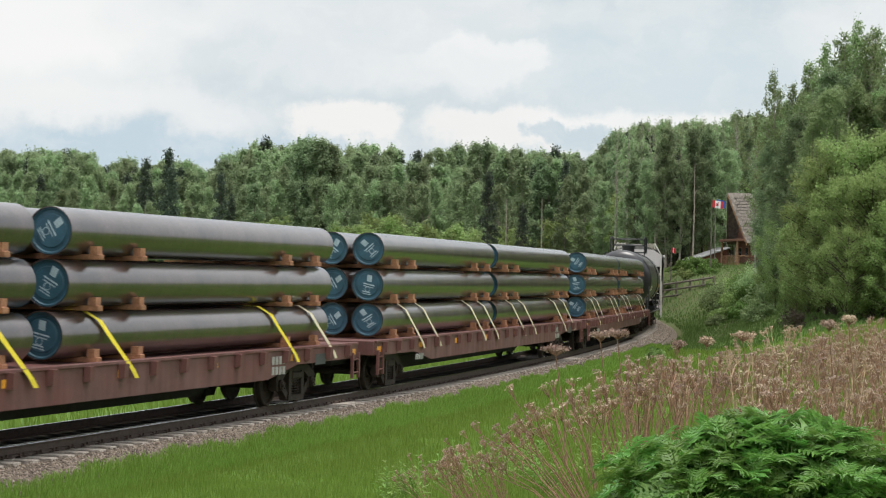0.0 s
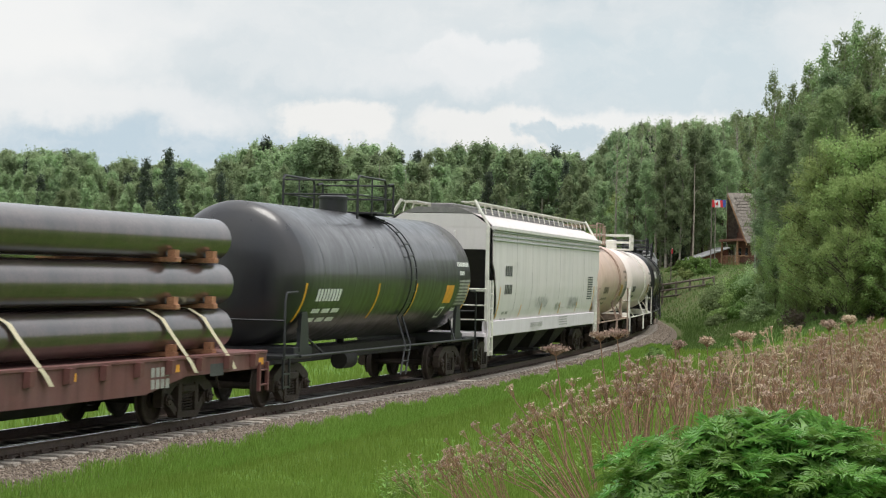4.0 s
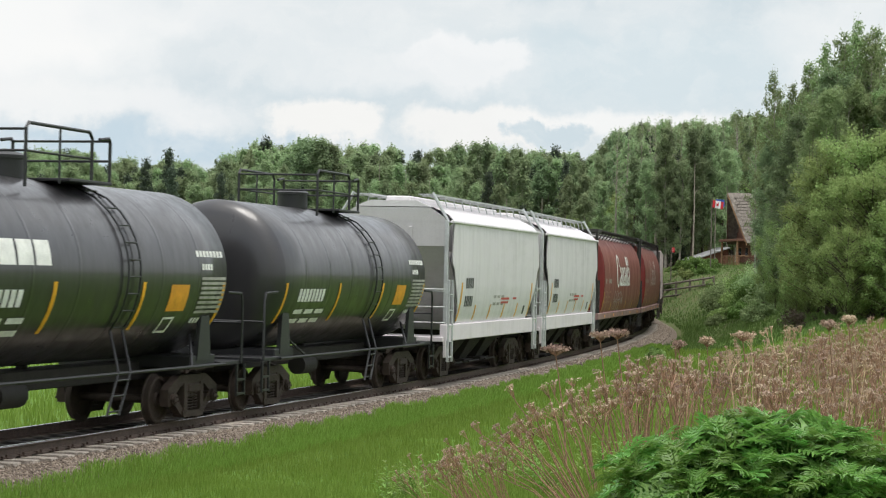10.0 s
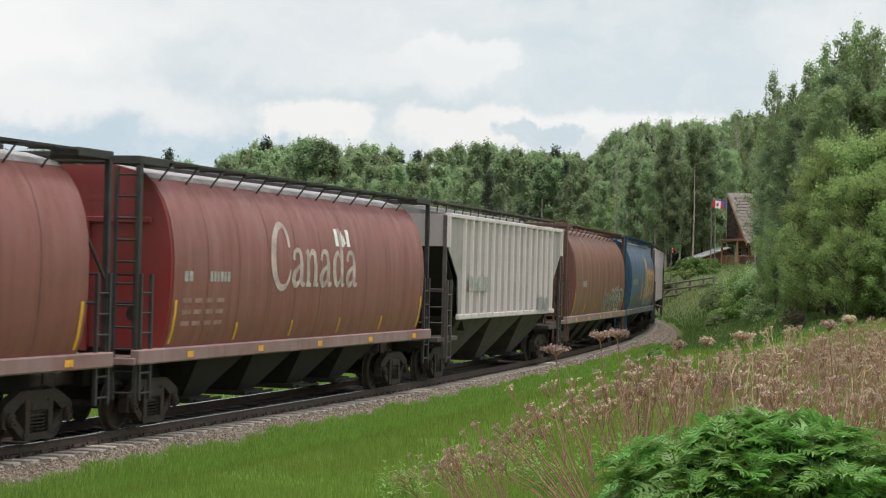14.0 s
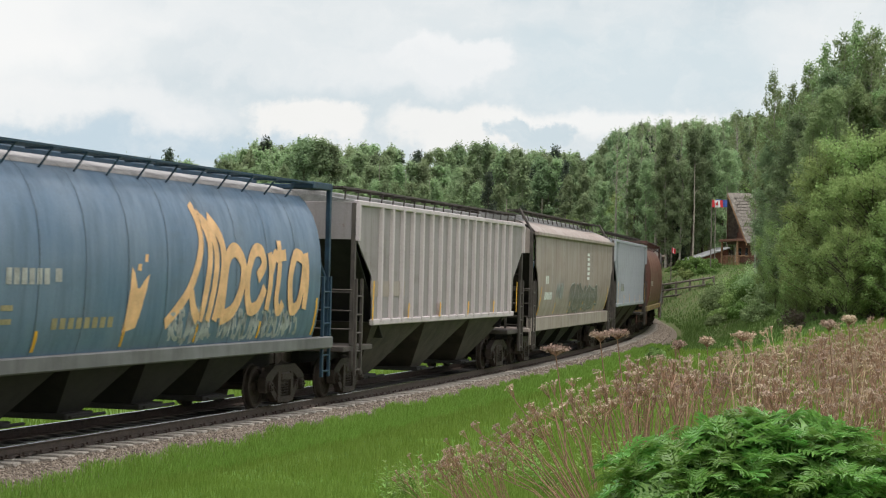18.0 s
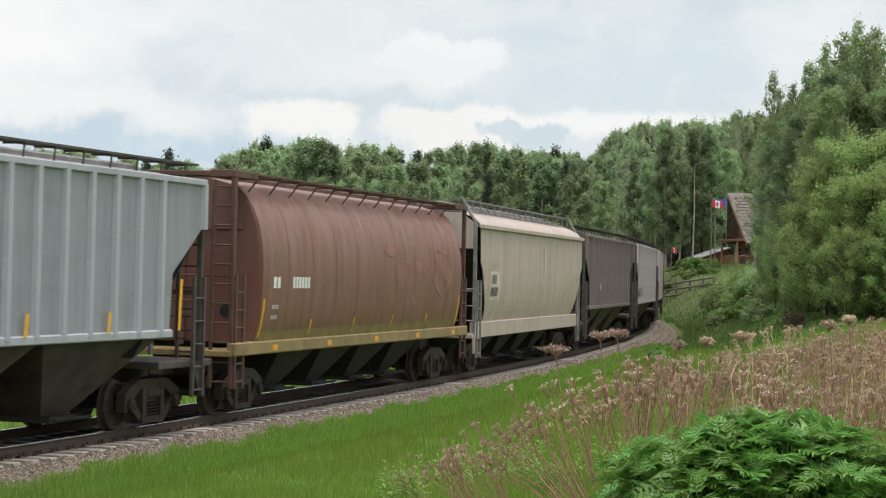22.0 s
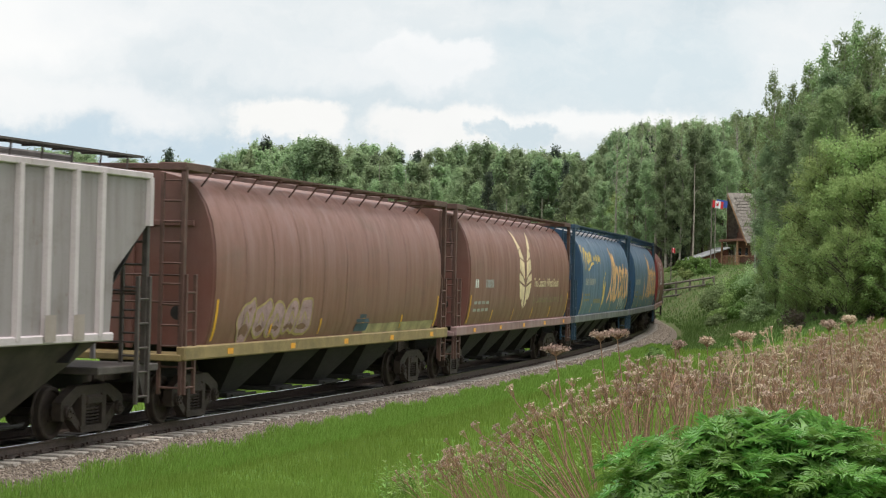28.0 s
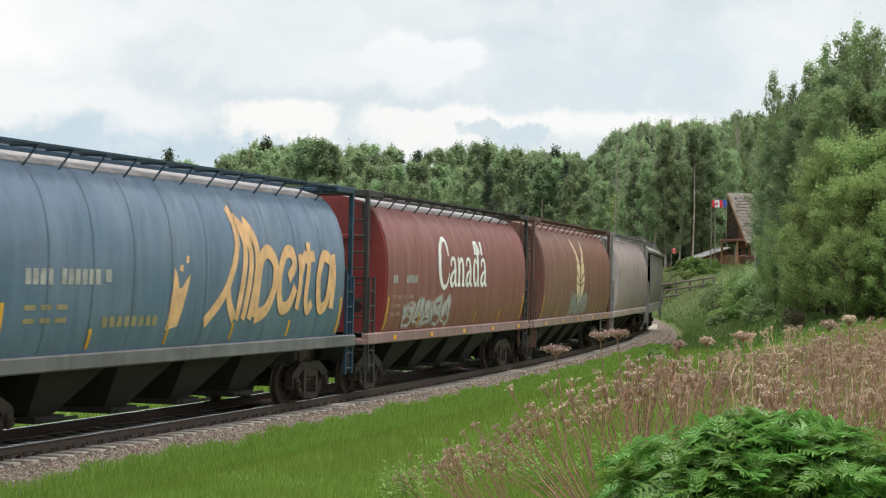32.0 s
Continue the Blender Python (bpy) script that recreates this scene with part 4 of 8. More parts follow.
def flat_car(label, s0, s1, body_m, strap_m, apart):
    car, half = start_car("pipe_flat_car", label, "railcar", "pipe-laden flat cars", s0, s1)
    L = half - 0.62
    part("deck", Shape().box(-L, L, -1.42, 1.42, 1.12, 1.2, 0.01), body_m, car)
    for sy in (-1, 1):
        side = [(-L, 1.2), (-L, 0.88), (-L + 3.6, 0.86), (-L + 5.2, 0.62), (L - 5.2, 0.62), (L - 3.6, 0.86), (L, 0.88), (L, 1.2)]
        part("side_sill", Shape().slab(side, sy * 1.43 - 0.035, sy * 1.43 + 0.035).box(-L, L, sy * 1.43 - 0.07, sy * 1.43 + 0.07, 1.16, 1.22, 0.01), body_m, car)
        for i in range(22):
            x = -L + 0.7 + (2 * L - 1.4) * i / 21
            me = shared("stake_pocket", lambda h: h.rings([[(-0.1, 0, 0.92), (-0.07, -0.1, 0.94), (0.07, -0.1, 0.94), (0.1, 0, 0.92)], [(-0.1, 0, 1.17), (-0.09, -0.12, 1.17), (0.09, -0.12, 1.17), (0.1, 0, 1.17)]]))
            part("stake_pocket", me, body_m, car, "", pose(x, sy * 1.47, 0) @ pose(0, 0, 0, 0, 0, 0 if sy < 0 else 180))
    part("center_sill", Shape().box(-(half - 0.9), half - 0.9, -0.35, 0.35, 0.6, 1.12, 0.02).slab([(-L + 4.6, 0.62), (-L + 6.0, 0.30), (L - 6.0, 0.30), (L - 4.6, 0.62)], -0.3, 0.3), UNDER, car)
    for sx in (-1, 1):
        part("end_sill", Shape().box(*sorted((sx * L, sx * (L + 0.08))), -1.45, 1.45, 0.88, 1.21, 0.015), body_m, car)
        truck(car, sx * (half - 3.3))
        ladder(car, sx * (L - 0.25) - 0.2, -1.52, 0.45, 1.0, body_m, 0.4, 0.28)
    couplers(car, half, half - 1.2)
    r, pl = 0.385, 11.9
    pipe_me = shared("pipe", lambda h: h.spin([(-pl / 2, r), (pl / 2, r)], 36, "x"))
    pipe_me2 = shared("pipe_tube", lambda h: h.rings([[(x, q * math.cos(a), q * math.sin(a)) for a in np.linspace(0, 2 * math.pi, 36, endpoint=False)] for x, q in
                                                     ((-pl / 2 + 0.1, r - 0.014), (-pl / 2, r - 0.014), (-pl / 2, r), (pl / 2, r), (pl / 2, r - 0.014), (pl / 2 - 0.1, r - 0.014))], False))

    def cap_shape(h):
        h.spin([(0.035, 0.02), (0.035, r - 0.13), (0.05, r - 0.11), (0.05, r - 0.06), (0.03, r - 0.04), (0.03, r - 0.016), (0.12, r - 0.016), (0.12, 0.02)], 32, "x")
    cap_me = shared("pipe_cap", cap_shape)
    def note_shape(h):
        """A pasted paper slip, a stamped ring and rows of faint print."""
        for y0, z0, wd, hg in ((-0.06, 0.10, 0.12, 0.15), (-0.16, 0.02, 0.28, 0.025), (-0.14, -0.03, 0.24, 0.02), (-0.1, -0.16, 0.2, 0.022), (-0.13, -0.20, 0.22, 0.016)):
            h.rings([[(0.031, y0, z0), (0.031, y0 + wd, z0)], [(0.031, y0 + 0.02, z0 + hg), (0.031, y0 + wd + 0.02, z0 + hg)]], False, False)
        h.rings([[(0.031, q * math.cos(a), q * math.sin(a) - 0.08) for a in np.linspace(0, 2 * math.pi, 17)] for q in (0.05, 0.062)], False, False)
    note_me = shared("cap_note", note_shape)
    rng = random.Random(int(s0))
    for gi, cx in enumerate((-6.1 - apart, 6.22)):
        for row in range(3):
            for col in range(3):
                y, z = (col - 1) * 0.9, 1.645 + row * 0.82
                shift = rng.uniform(-0.16, 0.16)
                pipe = part("steel_pipe", pipe_me2, PIPE_COAT, car, "dark coated steel pipe with blue end caps", pose(cx + shift, y, z))
                for sx in (-1, 1):
                    cap = part("end_cap", cap_me, PIPE_CAP, pipe, "", pose(sx * pl / 2, 0, 0) @ pose(0, 0, 0, 0, 0, 0 if sx < 0 else 180) @ pose(0, 0, 0, rng.uniform(0, 360)))
                note = part("tag_label", note_me, CAP_PRINT, pipe, "pale print and a paper slip on the cap", pose(-pl / 2, rng.uniform(-0.04, 0.04), rng.uniform(-0.04, 0.04)) @ pose(0, 0, 0, rng.uniform(-60, 60)))
        for x in (-5.0, -3.4, 3.4, 5.0):
            for row in range(3):
                zb = 1.2 if row == 0 else 1.645 + row * 0.82 - 0.41 - 0.03
                h = Shape().box(cx + x - 0.09, cx + x + 0.09, -1.38, 1.38, zb, zb + 0.09, 0.01)
                for yy in (-1.27, -0.45, 0.45, 1.27):
                    h.slab([(cx + x - 0.09, zb + 0.09), (cx + x + 0.09, zb + 0.09), (cx + x + 0.09, zb + 0.22), (cx + x - 0.09, zb + 0.22)], yy - 0.07, yy + 0.07)
                part("dunnage_block", h, DUNNAGE, car)
        for i, x in enumerate((-5.2, 2.2, 4.4) if strap_m is STRAP_Y else (-4.3, -2.6, 2.6, 4.3)):
            band = [(1.26, -1.55, 0.92), (1.1, -1.54, 1.08), (0.62, -1.37, 1.60), (0.42, -1.27, 1.87), (0.2, -1.08, 2.03), (0.05, -0.85, 2.045)]
            h = Shape().rings([[(cx + x + q - 0.075, y, z), (cx + x + q + 0.075, y, z), (cx + x + q + 0.075, y + 0.012, z + 0.004), (cx + x + q - 0.075, y + 0.012, z + 0.004)] for q, y, z in band])
            part("tie_down_strap", h, STRAP_W if i == 2 and gi == 1 and strap_m is STRAP_Y else strap_m, car)
    sidep = lambda z: 1.43 + 0.036
    for x in np.linspace(-L + 0.3, L - 0.3, 8):
        decal("reflector_plate", [bar(x - 0.17, x + 0.17, 0.95, 1.08)], sidep, ORANGE_MARK, car)
    decal("stencil_block", chars(-L + 3.6, 0.66, 5, 0.12, 0.14) + chars(L - 5.0, 0.9, 4, 0.14, 0.16) + chars(L - 5.0, 0.7, 4, 0.14, 0.16), sidep, GREY_MARK, car)
    decal("stencil_panel", [bar(L - 2.6, L - 2.0, 0.82, 1.04)], sidep, DARK_MARK, car)
    return car


# ---- the train, car by car ----
RED_BODY = paint("weathered_red_brown_paint", (0.215, 0.060, 0.047), (0.085, 0.05, 0.034), 0.36, 0.5, 0, 0.045, 0.05)
RED_END = paint("red_end_paint", (0.21, 0.020, 0.018), (0.08, 0.03, 0.025), 0.4, 0.5, 0, 0.05)
RED_SILL = paint("faded_red_sill_paint", (0.216, 0.095, 0.0842), (0.09, 0.07, 0.06), 0.5, 0.6)
BLACK_TOP = plain("dusty_black_roof_steel", (0.035, 0.032, 0.03), 0.7, 0.1, 3, 0.4, 0.2)
BROWN_BODY = paint("weathered_brown_paint", (0.198, 0.079, 0.053), (0.085, 0.06, 0.03), 0.4, 0.5, 0, 0.055, 0.06)
BROWN_END = paint("rust_brown_end_paint", (0.15, 0.054, 0.038), (0.08, 0.04, 0.03), 0.4, 0.55, 0, 0.08)
BROWN_TOP = plain("rust_brown_roof_steel", (0.10, 0.05, 0.038), 0.7, 0.1, 3, 0.35, 0.2)
BROWN_SILL = paint("pinkish_brown_sill_paint", (0.216, 0.114, 0.099), (0.13, 0.10, 0.04), 0.6, 0.6)
FRAME_DARK = plain("sooty_frame_steel", (0.075, 0.060, 0.052), 0.7, 0.1, 3, 0.35, 0.2)
YELLOW_GRIME = plain("yellowed_sill_film", (0.24, 0.17, 0.07), 0.7, 0, 2, 0.3, 0.1)
BLUE_BODY = paint("faded_blue_paint", (0.066, 0.125, 0.205), (0.055, 0.058, 0.055), 0.38, 0.44, 0, 0.16, 0.12)
BLUE_END = paint("deep_blue_end_paint", (0.014, 0.058, 0.125), (0.02, 0.035, 0.045), 0.4, 0.5, 0, 0.05)
BLUE_TOP = plain("dark_blue_roof_steel", (0.018, 0.045, 0.075), 0.6, 0.1, 3, 0.35, 0.2)
BLUE_SILL = paint("dark_grey_sill_paint", (0.07, 0.065, 0.063), (0.06, 0.06, 0.05), 0.5, 0.6)
PALE_GREY = paint("dirty_pale_grey_paint", (0.6264, 0.532, 0.5247), (0.20, 0.17, 0.14), 0.55, 0.6, 0.6)
MID_GREY = paint("dirty_grey_paint", (0.432, 0.3752, 0.3811), (0.16, 0.14, 0.12), 0.55, 0.6, 0.4)
LIGHT_GREY = paint("dirty_light_grey_paint", (0.54, 0.4512, 0.4554), (0.18, 0.15, 0.13), 0.5, 0.6, 0.5)
DARK_GREY = paint("dusty_dark_grey_paint", (0.158, 0.118, 0.108), (0.08, 0.07, 0.06), 0.5, 0.6, 0.4, 0.12)
# panels between ribs, and rib-car ends: base colours darker than the rib paint
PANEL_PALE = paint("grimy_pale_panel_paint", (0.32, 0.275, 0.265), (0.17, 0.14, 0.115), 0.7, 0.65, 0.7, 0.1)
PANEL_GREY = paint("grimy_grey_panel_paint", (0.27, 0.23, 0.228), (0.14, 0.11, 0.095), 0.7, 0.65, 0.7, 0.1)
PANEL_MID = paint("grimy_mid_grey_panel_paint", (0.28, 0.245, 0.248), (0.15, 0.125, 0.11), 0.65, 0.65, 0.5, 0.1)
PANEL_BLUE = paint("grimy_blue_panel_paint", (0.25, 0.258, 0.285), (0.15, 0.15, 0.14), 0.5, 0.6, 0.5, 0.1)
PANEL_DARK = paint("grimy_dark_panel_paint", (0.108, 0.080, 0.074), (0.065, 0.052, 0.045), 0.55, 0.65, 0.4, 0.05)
POWDER_BLUE = paint("pale_powder_blue_paint", (0.36, 0.365, 0.40), (0.16, 0.16, 0.15), 0.4, 0.55, 0.5)
TAUPE = paint("taupe_grey_paint", (0.30, 0.226, 0.189), (0.13, 0.10, 0.08), 0.5, 0.55)
STONE_GREY = paint("warm_stone_grey_paint", (0.43, 0.328, 0.276), (0.20, 0.16, 0.125), 0.45, 0.55)
PALE_GREEN_GREY = paint("pale_greenish_grey_paint", (0.72, 0.66, 0.64), (0.36, 0.34, 0.30), 0.3, 0.5)
RIDGE_GREY = paint("greenish_grey_ridge_paint", (0.36, 0.37, 0.35), (0.2, 0.2, 0.18), 0.4, 0.5)
PINK_FILM = plain("chalky_pink_brown_paint", (0.225, 0.102, 0.073), 0.7, 0, 2, 0.35, 0.1)
BEIGE_PATCH = plain("pale_beige_patch_paint", (0.56, 0.47, 0.40), 0.6, 0, 4, 0.15, 0.05)
CLEAN_WHITE = paint("clean_white_grey_paint", (0.70, 0.665, 0.68), (0.34, 0.325, 0.315), 0.4, 0.4)
# the hopper white again, with the ends' shade put into the colour
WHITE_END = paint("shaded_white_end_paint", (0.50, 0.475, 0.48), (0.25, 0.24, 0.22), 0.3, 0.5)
BRIGHT_SILL = paint("bright_grey_sill_paint", (0.7128, 0.646, 0.6732), (0.35, 0.33, 0.3), 0.3, 0.5)
ROOF_GREY = plain("dusty_grey_roof_steel", (0.20, 0.19, 0.18), 0.65, 0.1, 3, 0.3, 0.2)
ROOF_DARK = plain("rusty_dark_roof_steel", (0.075, 0.062, 0.055), 0.7, 0.1, 3, 0.4, 0.2)
GALV = plain("galvanised_grey_steel", (0.52, 0.53, 0.53), 0.5, 0.4, 3, 0.2, 0.1)
GLOSS_BLACK = paint("dusty_black_tank_paint", (0.0151, 0.0133, 0.0158), (0.035, 0.03, 0.024), 0.35, 0.33, 0, 0.03, 0.5)
CREAM_TANK = paint("cream_tank_paint_with_pink_dust", (0.60, 0.425, 0.34), (0.33, 0.19, 0.13), 0.55, 0.5)
WHITE_TANK = paint("creamy_white_tank_paint", (0.86, 0.74, 0.68), (0.50, 0.42, 0.32), 0.2, 0.4)
STRAW_MARK = plain("pale_straw_emblem", (0.68, 0.53, 0.32), 0.6, 0, 3, 0.2, 0.05)
WHITE_STEEL = plain("white_painted_steel", (0.72, 0.69, 0.62), 0.5, 0, 3, 0.2, 0.1)
BLACK_STEEL = plain("black_painted_steel", (0.014, 0.014, 0.015), 0.45, 0, 3, 0.3, 0.1)
PINK_STEEL = plain("dusty_pink_brown_steel", (0.34, 0.235, 0.185), 0.7, 0, 3, 0.3, 0.1)
FLAT_RED = paint("oxide_brown_flat_car_paint", (0.14, 0.042, 0.034), (0.055, 0.035, 0.028), 0.65, 0.6, 0, 0.08)
OLIVE_GREY = paint("greenish_grey_paint", (0.216, 0.1995, 0.1683), (0.10, 0.10, 0.07), 0.5, 0.55)
MAUVE_GREY = paint("pinkish_grey_paint", (0.3564, 0.266, 0.2475), (0.15, 0.12, 0.09), 0.5, 0.55)

for s0, s1, strap, apart in ((-233.5, -205.4, STRAP_Y, 0.7), (-205.4, -177.2, STRAP_W, 0.15), (-177.2, -149.1, STRAP_W, 0.2)):
    flat_car("oxide-brown flat car loaded with strapped dark steel pipes", s0, s1, FLAT_RED, strap, apart)


def tank_marks(car, prof, b, logo=None, ink=WHITE_MARK, placard=ORANGE_MARK, stripes=True):
    if stripes:
        for x in (-b + 0.5, -1.55, 1.56, b - 0.5):
            decal("reflective_stripe", [bar(x - 0.06, x + 0.06, 1.7, 2.5)], prof, YELLOW_MARK, car)
    decal("stencil_block", chars(-b + 1.3, 2.12, 8, 0.15, 0.26), prof, ink, car, "unreadable reporting stencil")
    decal("stencil_block", [bar(-b + 1.35 + i * 0.65, -b + 1.85 + i * 0.65, 1.87 - j * 0.19, 1.96 - j * 0.19) for i in range(3) for j in range(2)], prof, ink, car)
    decal("stencil_block", [bar(b - 1.5, b - 0.45, 1.95 + i * 0.085, 2.0 + i * 0.085) for i in range(8)], prof, ink if ink is DARK_MARK else GREY_MARK, car)
    decal("stencil_block", chars(b - 1.7, 2.95, 8, 0.11, 0.11) + chars(b - 1.5, 2.72, 4, 0.09, 0.11) + chars(b - 1.5, 1.78, 6, 0.1, 0.09), prof, ink, car)
    decal("placard", [bar(b - 2.75, b - 2.0, 2.0, 2.46)], prof, placard, car, "orange hazard placard")
    frame_q = [bar(b - 2.7, b - 2.64, 1.62, 1.9), bar(b - 2.3, b - 2.24, 1.62, 1.9), bar(b - 2.7, b - 2.24, 1.86, 1.9), bar(b - 2.7, b - 2.24, 1.62, 1.66)]
    decal("stencil_frame", frame_q, prof, ink, car)
    if logo:
        for i in range(6):
            x = -b + 0.5 + i * 0.54
            decal("logo_block", [bar(x, x + 0.47, 2.74, 3.12)], prof, logo, car, "plain white block of a painted mark")


def row_marks(car, prof, x, z, count, w, h, ink, name="stencil_block"):
    decal(name, chars(x, z, count, w, h), prof, ink, car, "unreadable stencil")


def small_print(car, prof, x, z, cols, rows, ink):
    decal("stencil_block", [bar(x + i * 0.5, x + i * 0.5 + 0.36, z - j * 0.2, z - j * 0.2 + 0.08) for i in range(cols) for j in range(rows)], prof, ink, car)


def scrawl(car, prof, x, z, width, height, ink, seed, w=0.05, name="graffiti"):
    """Sprayed loops that cannot be read."""
    rng = random.Random(seed)
    quads, n = [], max(3, int(width / (height * 0.55)))
    for i in range(n):
        cx, ph = x + width * (i + 0.5) / n, rng.uniform(0, 6.3)
        rx, rz = width / n * rng.uniform(0.42, 0.62), height * rng.uniform(0.35, 0.55)
        pts = [(cx + rx * math.cos(ph + a) + 0.15 * rx * math.sin(3 * a), z + height / 2 + rz * math.sin(ph * 0.3 + a * rng.choice((1, 1, 1.5)))) for a in np.linspace(0, rng.uniform(4.2, 6.6), 16)]
        quads += stroke(pts, w)
        if rng.random() < 0.7:
            quads += stroke([(cx - rx * 0.5, z + rng.uniform(0, 0.2)), (cx - rx * 0.2, z + height * rng.uniform(0.7, 1.05)), (cx + rx * 0.4, z + height * 0.4)], w)
    decal(name, quads, prof, ink, car, "sprayed unreadable tag")


def tag_piece(car, prof, x, z, width, height, count, fill_m, line_m, seed, w=0.05, jag=0.3):
    """A sprayed piece: a row of swollen, unreadable letter shapes, filled and outlined."""
    rng = random.Random(seed)
    for i in range(count):
        cx, cz = x + width * (i + 0.5) / count + rng.uniform(-0.05, 0.05), z + height * rng.uniform(0.45, 0.55)
        rx, rz, ph = width / count * rng.uniform(0.5, 0.62), height * rng.uniform(0.42, 0.55), rng.uniform(0, 6.3)
        ring = []
        for k in range(12):
            a = 2 * math.pi * k / 12
            q = 1 + jag * (math.sin(3 * a + ph) * 0.5 + rng.uniform(-0.5, 0.5))
            sq = max(abs(math.cos(a)), abs(math.sin(a))) ** -0.6
            ring.append((cx + rx * q * sq * math.cos(a) + 0.12 * height * math.sin(a), cz + rz * q * sq * math.sin(a)))
        lift = 0.0015 * (i % 3)
        if fill_m:
            decal("graffiti_fill", [[(cx, cz), ring[k], ring[(k + 1) % 12], (cx, cz)] for k in range(12)], lambda v, lift=lift: prof(v) + lift, fill_m, car, "sprayed fill of an unreadable letter shape")
        line = ribbon(ring + ring[:2], w) + ribbon([(cx - rx * 0.3, cz - rz * 0.2), (cx + rng.uniform(-0.1, 0.1), cz + rz * 0.35), (cx + rx * 0.35, cz - rz * 0.1)], w)
        decal("graffiti_line", line, lambda v, lift=lift: prof(v) + lift + 0.004, line_m, car, "sprayed outline of an unreadable letter shape")


SPRAY_SILVER = plain("bright_silver_spray_paint", (0.52, 0.51, 0.48), 0.5, 0, 3, 0.3, 0.05)
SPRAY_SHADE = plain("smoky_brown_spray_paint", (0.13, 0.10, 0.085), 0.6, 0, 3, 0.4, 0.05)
SPRAY_TAUPE = plain("grey_olive_spray_paint", (0.20, 0.175, 0.15), 0.6, 0, 3, 0.3, 0.05)
SPRAY_FAINT = plain("worn_grey_spray_paint", (0.47, 0.46, 0.44), 0.6, 0, 3, 0.3, 0.05)
car, prof, b = tank_car("glossy black tank car with black top railing", -149.1, -132.6, GLOSS_BLACK, BLACK_STEEL, BLACK_STEEL, 1.50, 2.66)
tank_marks(car, prof, b, None)
car, prof, b = box_hopper("pale grey smooth-sided long covered hopper car", -132.6, -111.8, "smooth", PALE_GREEN_GREY, PALE_GREEN_GREY, BRIGHT_SILL, ROOF_GREY,
                          "smooth_hopper_car", "smooth covered hoppers", frame_m=WHITE_STEEL)
for z in (3.7, 3.82, 3.94):
    part("corrugation", Shape().box(-b, b, -1.645, -1.59, z, z + 0.05, 0.012), RIDGE_GREY, car, "darker grey raised ridge")
row_marks(car, prof, -b + 1.8, 2.72, 4, 0.2, 0.3, DARK_MARK)
row_marks(car, prof, -b + 1.8, 2.2, 5, 0.17, 0.28, DARK_MARK)
small_print(car, prof, -b + 1.9, 1.62, 2, 2, GREY_MARK)
decal("stencil_block", [bar(b - 2.6, b - 1.5, 1.95 + i * 0.085, 1.995 + i * 0.085) for i in range(10)], prof, DARK_MARK, car)
scrawl(car, prof, -2.9, 1.75, 2.2, 0.35, SPRAY_FAINT, 4, 0.03)
scrawl(car, prof, 0.9, 1.6, 1.0, 0.3, SPRAY_FAINT, 9, 0.025)
scrawl(car, prof, 3.4, 1.65, 2.0, 0.4, SPRAY_FAINT, 19, 0.03)
row_marks(car, lambda z: 1.542, -3.6, 1.18, 14, 0.11, 0.13, GREY_MARK)
decal("stencil_block", [bar(1.6, 3.2, 1.14 + i * 0.08, 1.17 + i * 0.08) for i in range(4)], lambda z: 1.542, GREY_MARK, car)
car, prof, b = tank_car("cream tank car stained with pink dust", -111.6, -99.4, CREAM_TANK, PINK_STEEL, PINK_STEEL, 1.49, 2.64, "tall", dx=-0.45)
decal("paint_band", [bar(-0.6, 0.1, 1.35, 3.95)], prof, paint("streaked_cream_paint", (0.62, 0.46, 0.36), (0.34, 0.21, 0.14), 0.7, 0.5), car, "cleaner cream band round the tank")
tank_marks(car, prof, b, None, plain("brownish_stencil", (0.20, 0.15, 0.12), 0.6), plain("ochre_placard", (0.45, 0.25, 0.05), 0.6), False)
decal("stencil_panel", [bar(b - 1.5, b - 0.7, 1.9, 2.35)], prof, DARK_MARK, car)
car, prof, b = tank_car("creamy white tank car with a square white railing", -99.6, -83.5, WHITE_TANK, WHITE_STEEL, WHITE_STEEL, 1.45, 2.62, "cage", dx=-0.85)
tank_marks(car, prof, b, None, DARK_MARK, plain("ochre_brown_placard", (0.40, 0.24, 0.06), 0.6), False)
for s0, s1, lg in ((-83.5, -70.5, WHITE_MARK), (-70.5, -57.5, WHITE_MARK), (-57.5, -44.5, None)):
    car, prof, b = tank_car("glossy black tank car with black railings and yellow stripes", s0, s1, GLOSS_BLACK, BLACK_STEEL, BLACK_STEEL, 1.5, 2.63)
    tank_marks(car, prof, b, lg)
for s0, s1 in ((-44.5, -31.9), (-31.9, -19.4)):
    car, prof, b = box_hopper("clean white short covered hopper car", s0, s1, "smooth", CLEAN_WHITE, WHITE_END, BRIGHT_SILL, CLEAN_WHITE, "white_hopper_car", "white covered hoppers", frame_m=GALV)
    row_marks(car, prof, -b + 1.6, 2.38, 4, 0.17, 0.28, DARK_MARK)
    row_marks(car, prof, -b + 1.6, 1.9, 5, 0.14, 0.28, DARK_MARK)
    small_print(car, prof, -0.6, 2.1, 3, 2, GREY_MARK)
    decal("stencil_block", [bar(0.4, 1.5, 2.05, 2.11), bar(0.4, 1.4, 1.94, 2.0), bar(2.0, 2.5, 2.05, 2.11)], prof, RED_MARK, car)
    decal("stencil_panel", [bar(b - 2.0, b - 1.75, 1.6, 1.85)], prof, DARK_MARK, car)


WORN_WHITE = plain("worn_white_lettering", (0.42, 0.33, 0.29), 0.6, 0, 3, 0.4, 0.05)


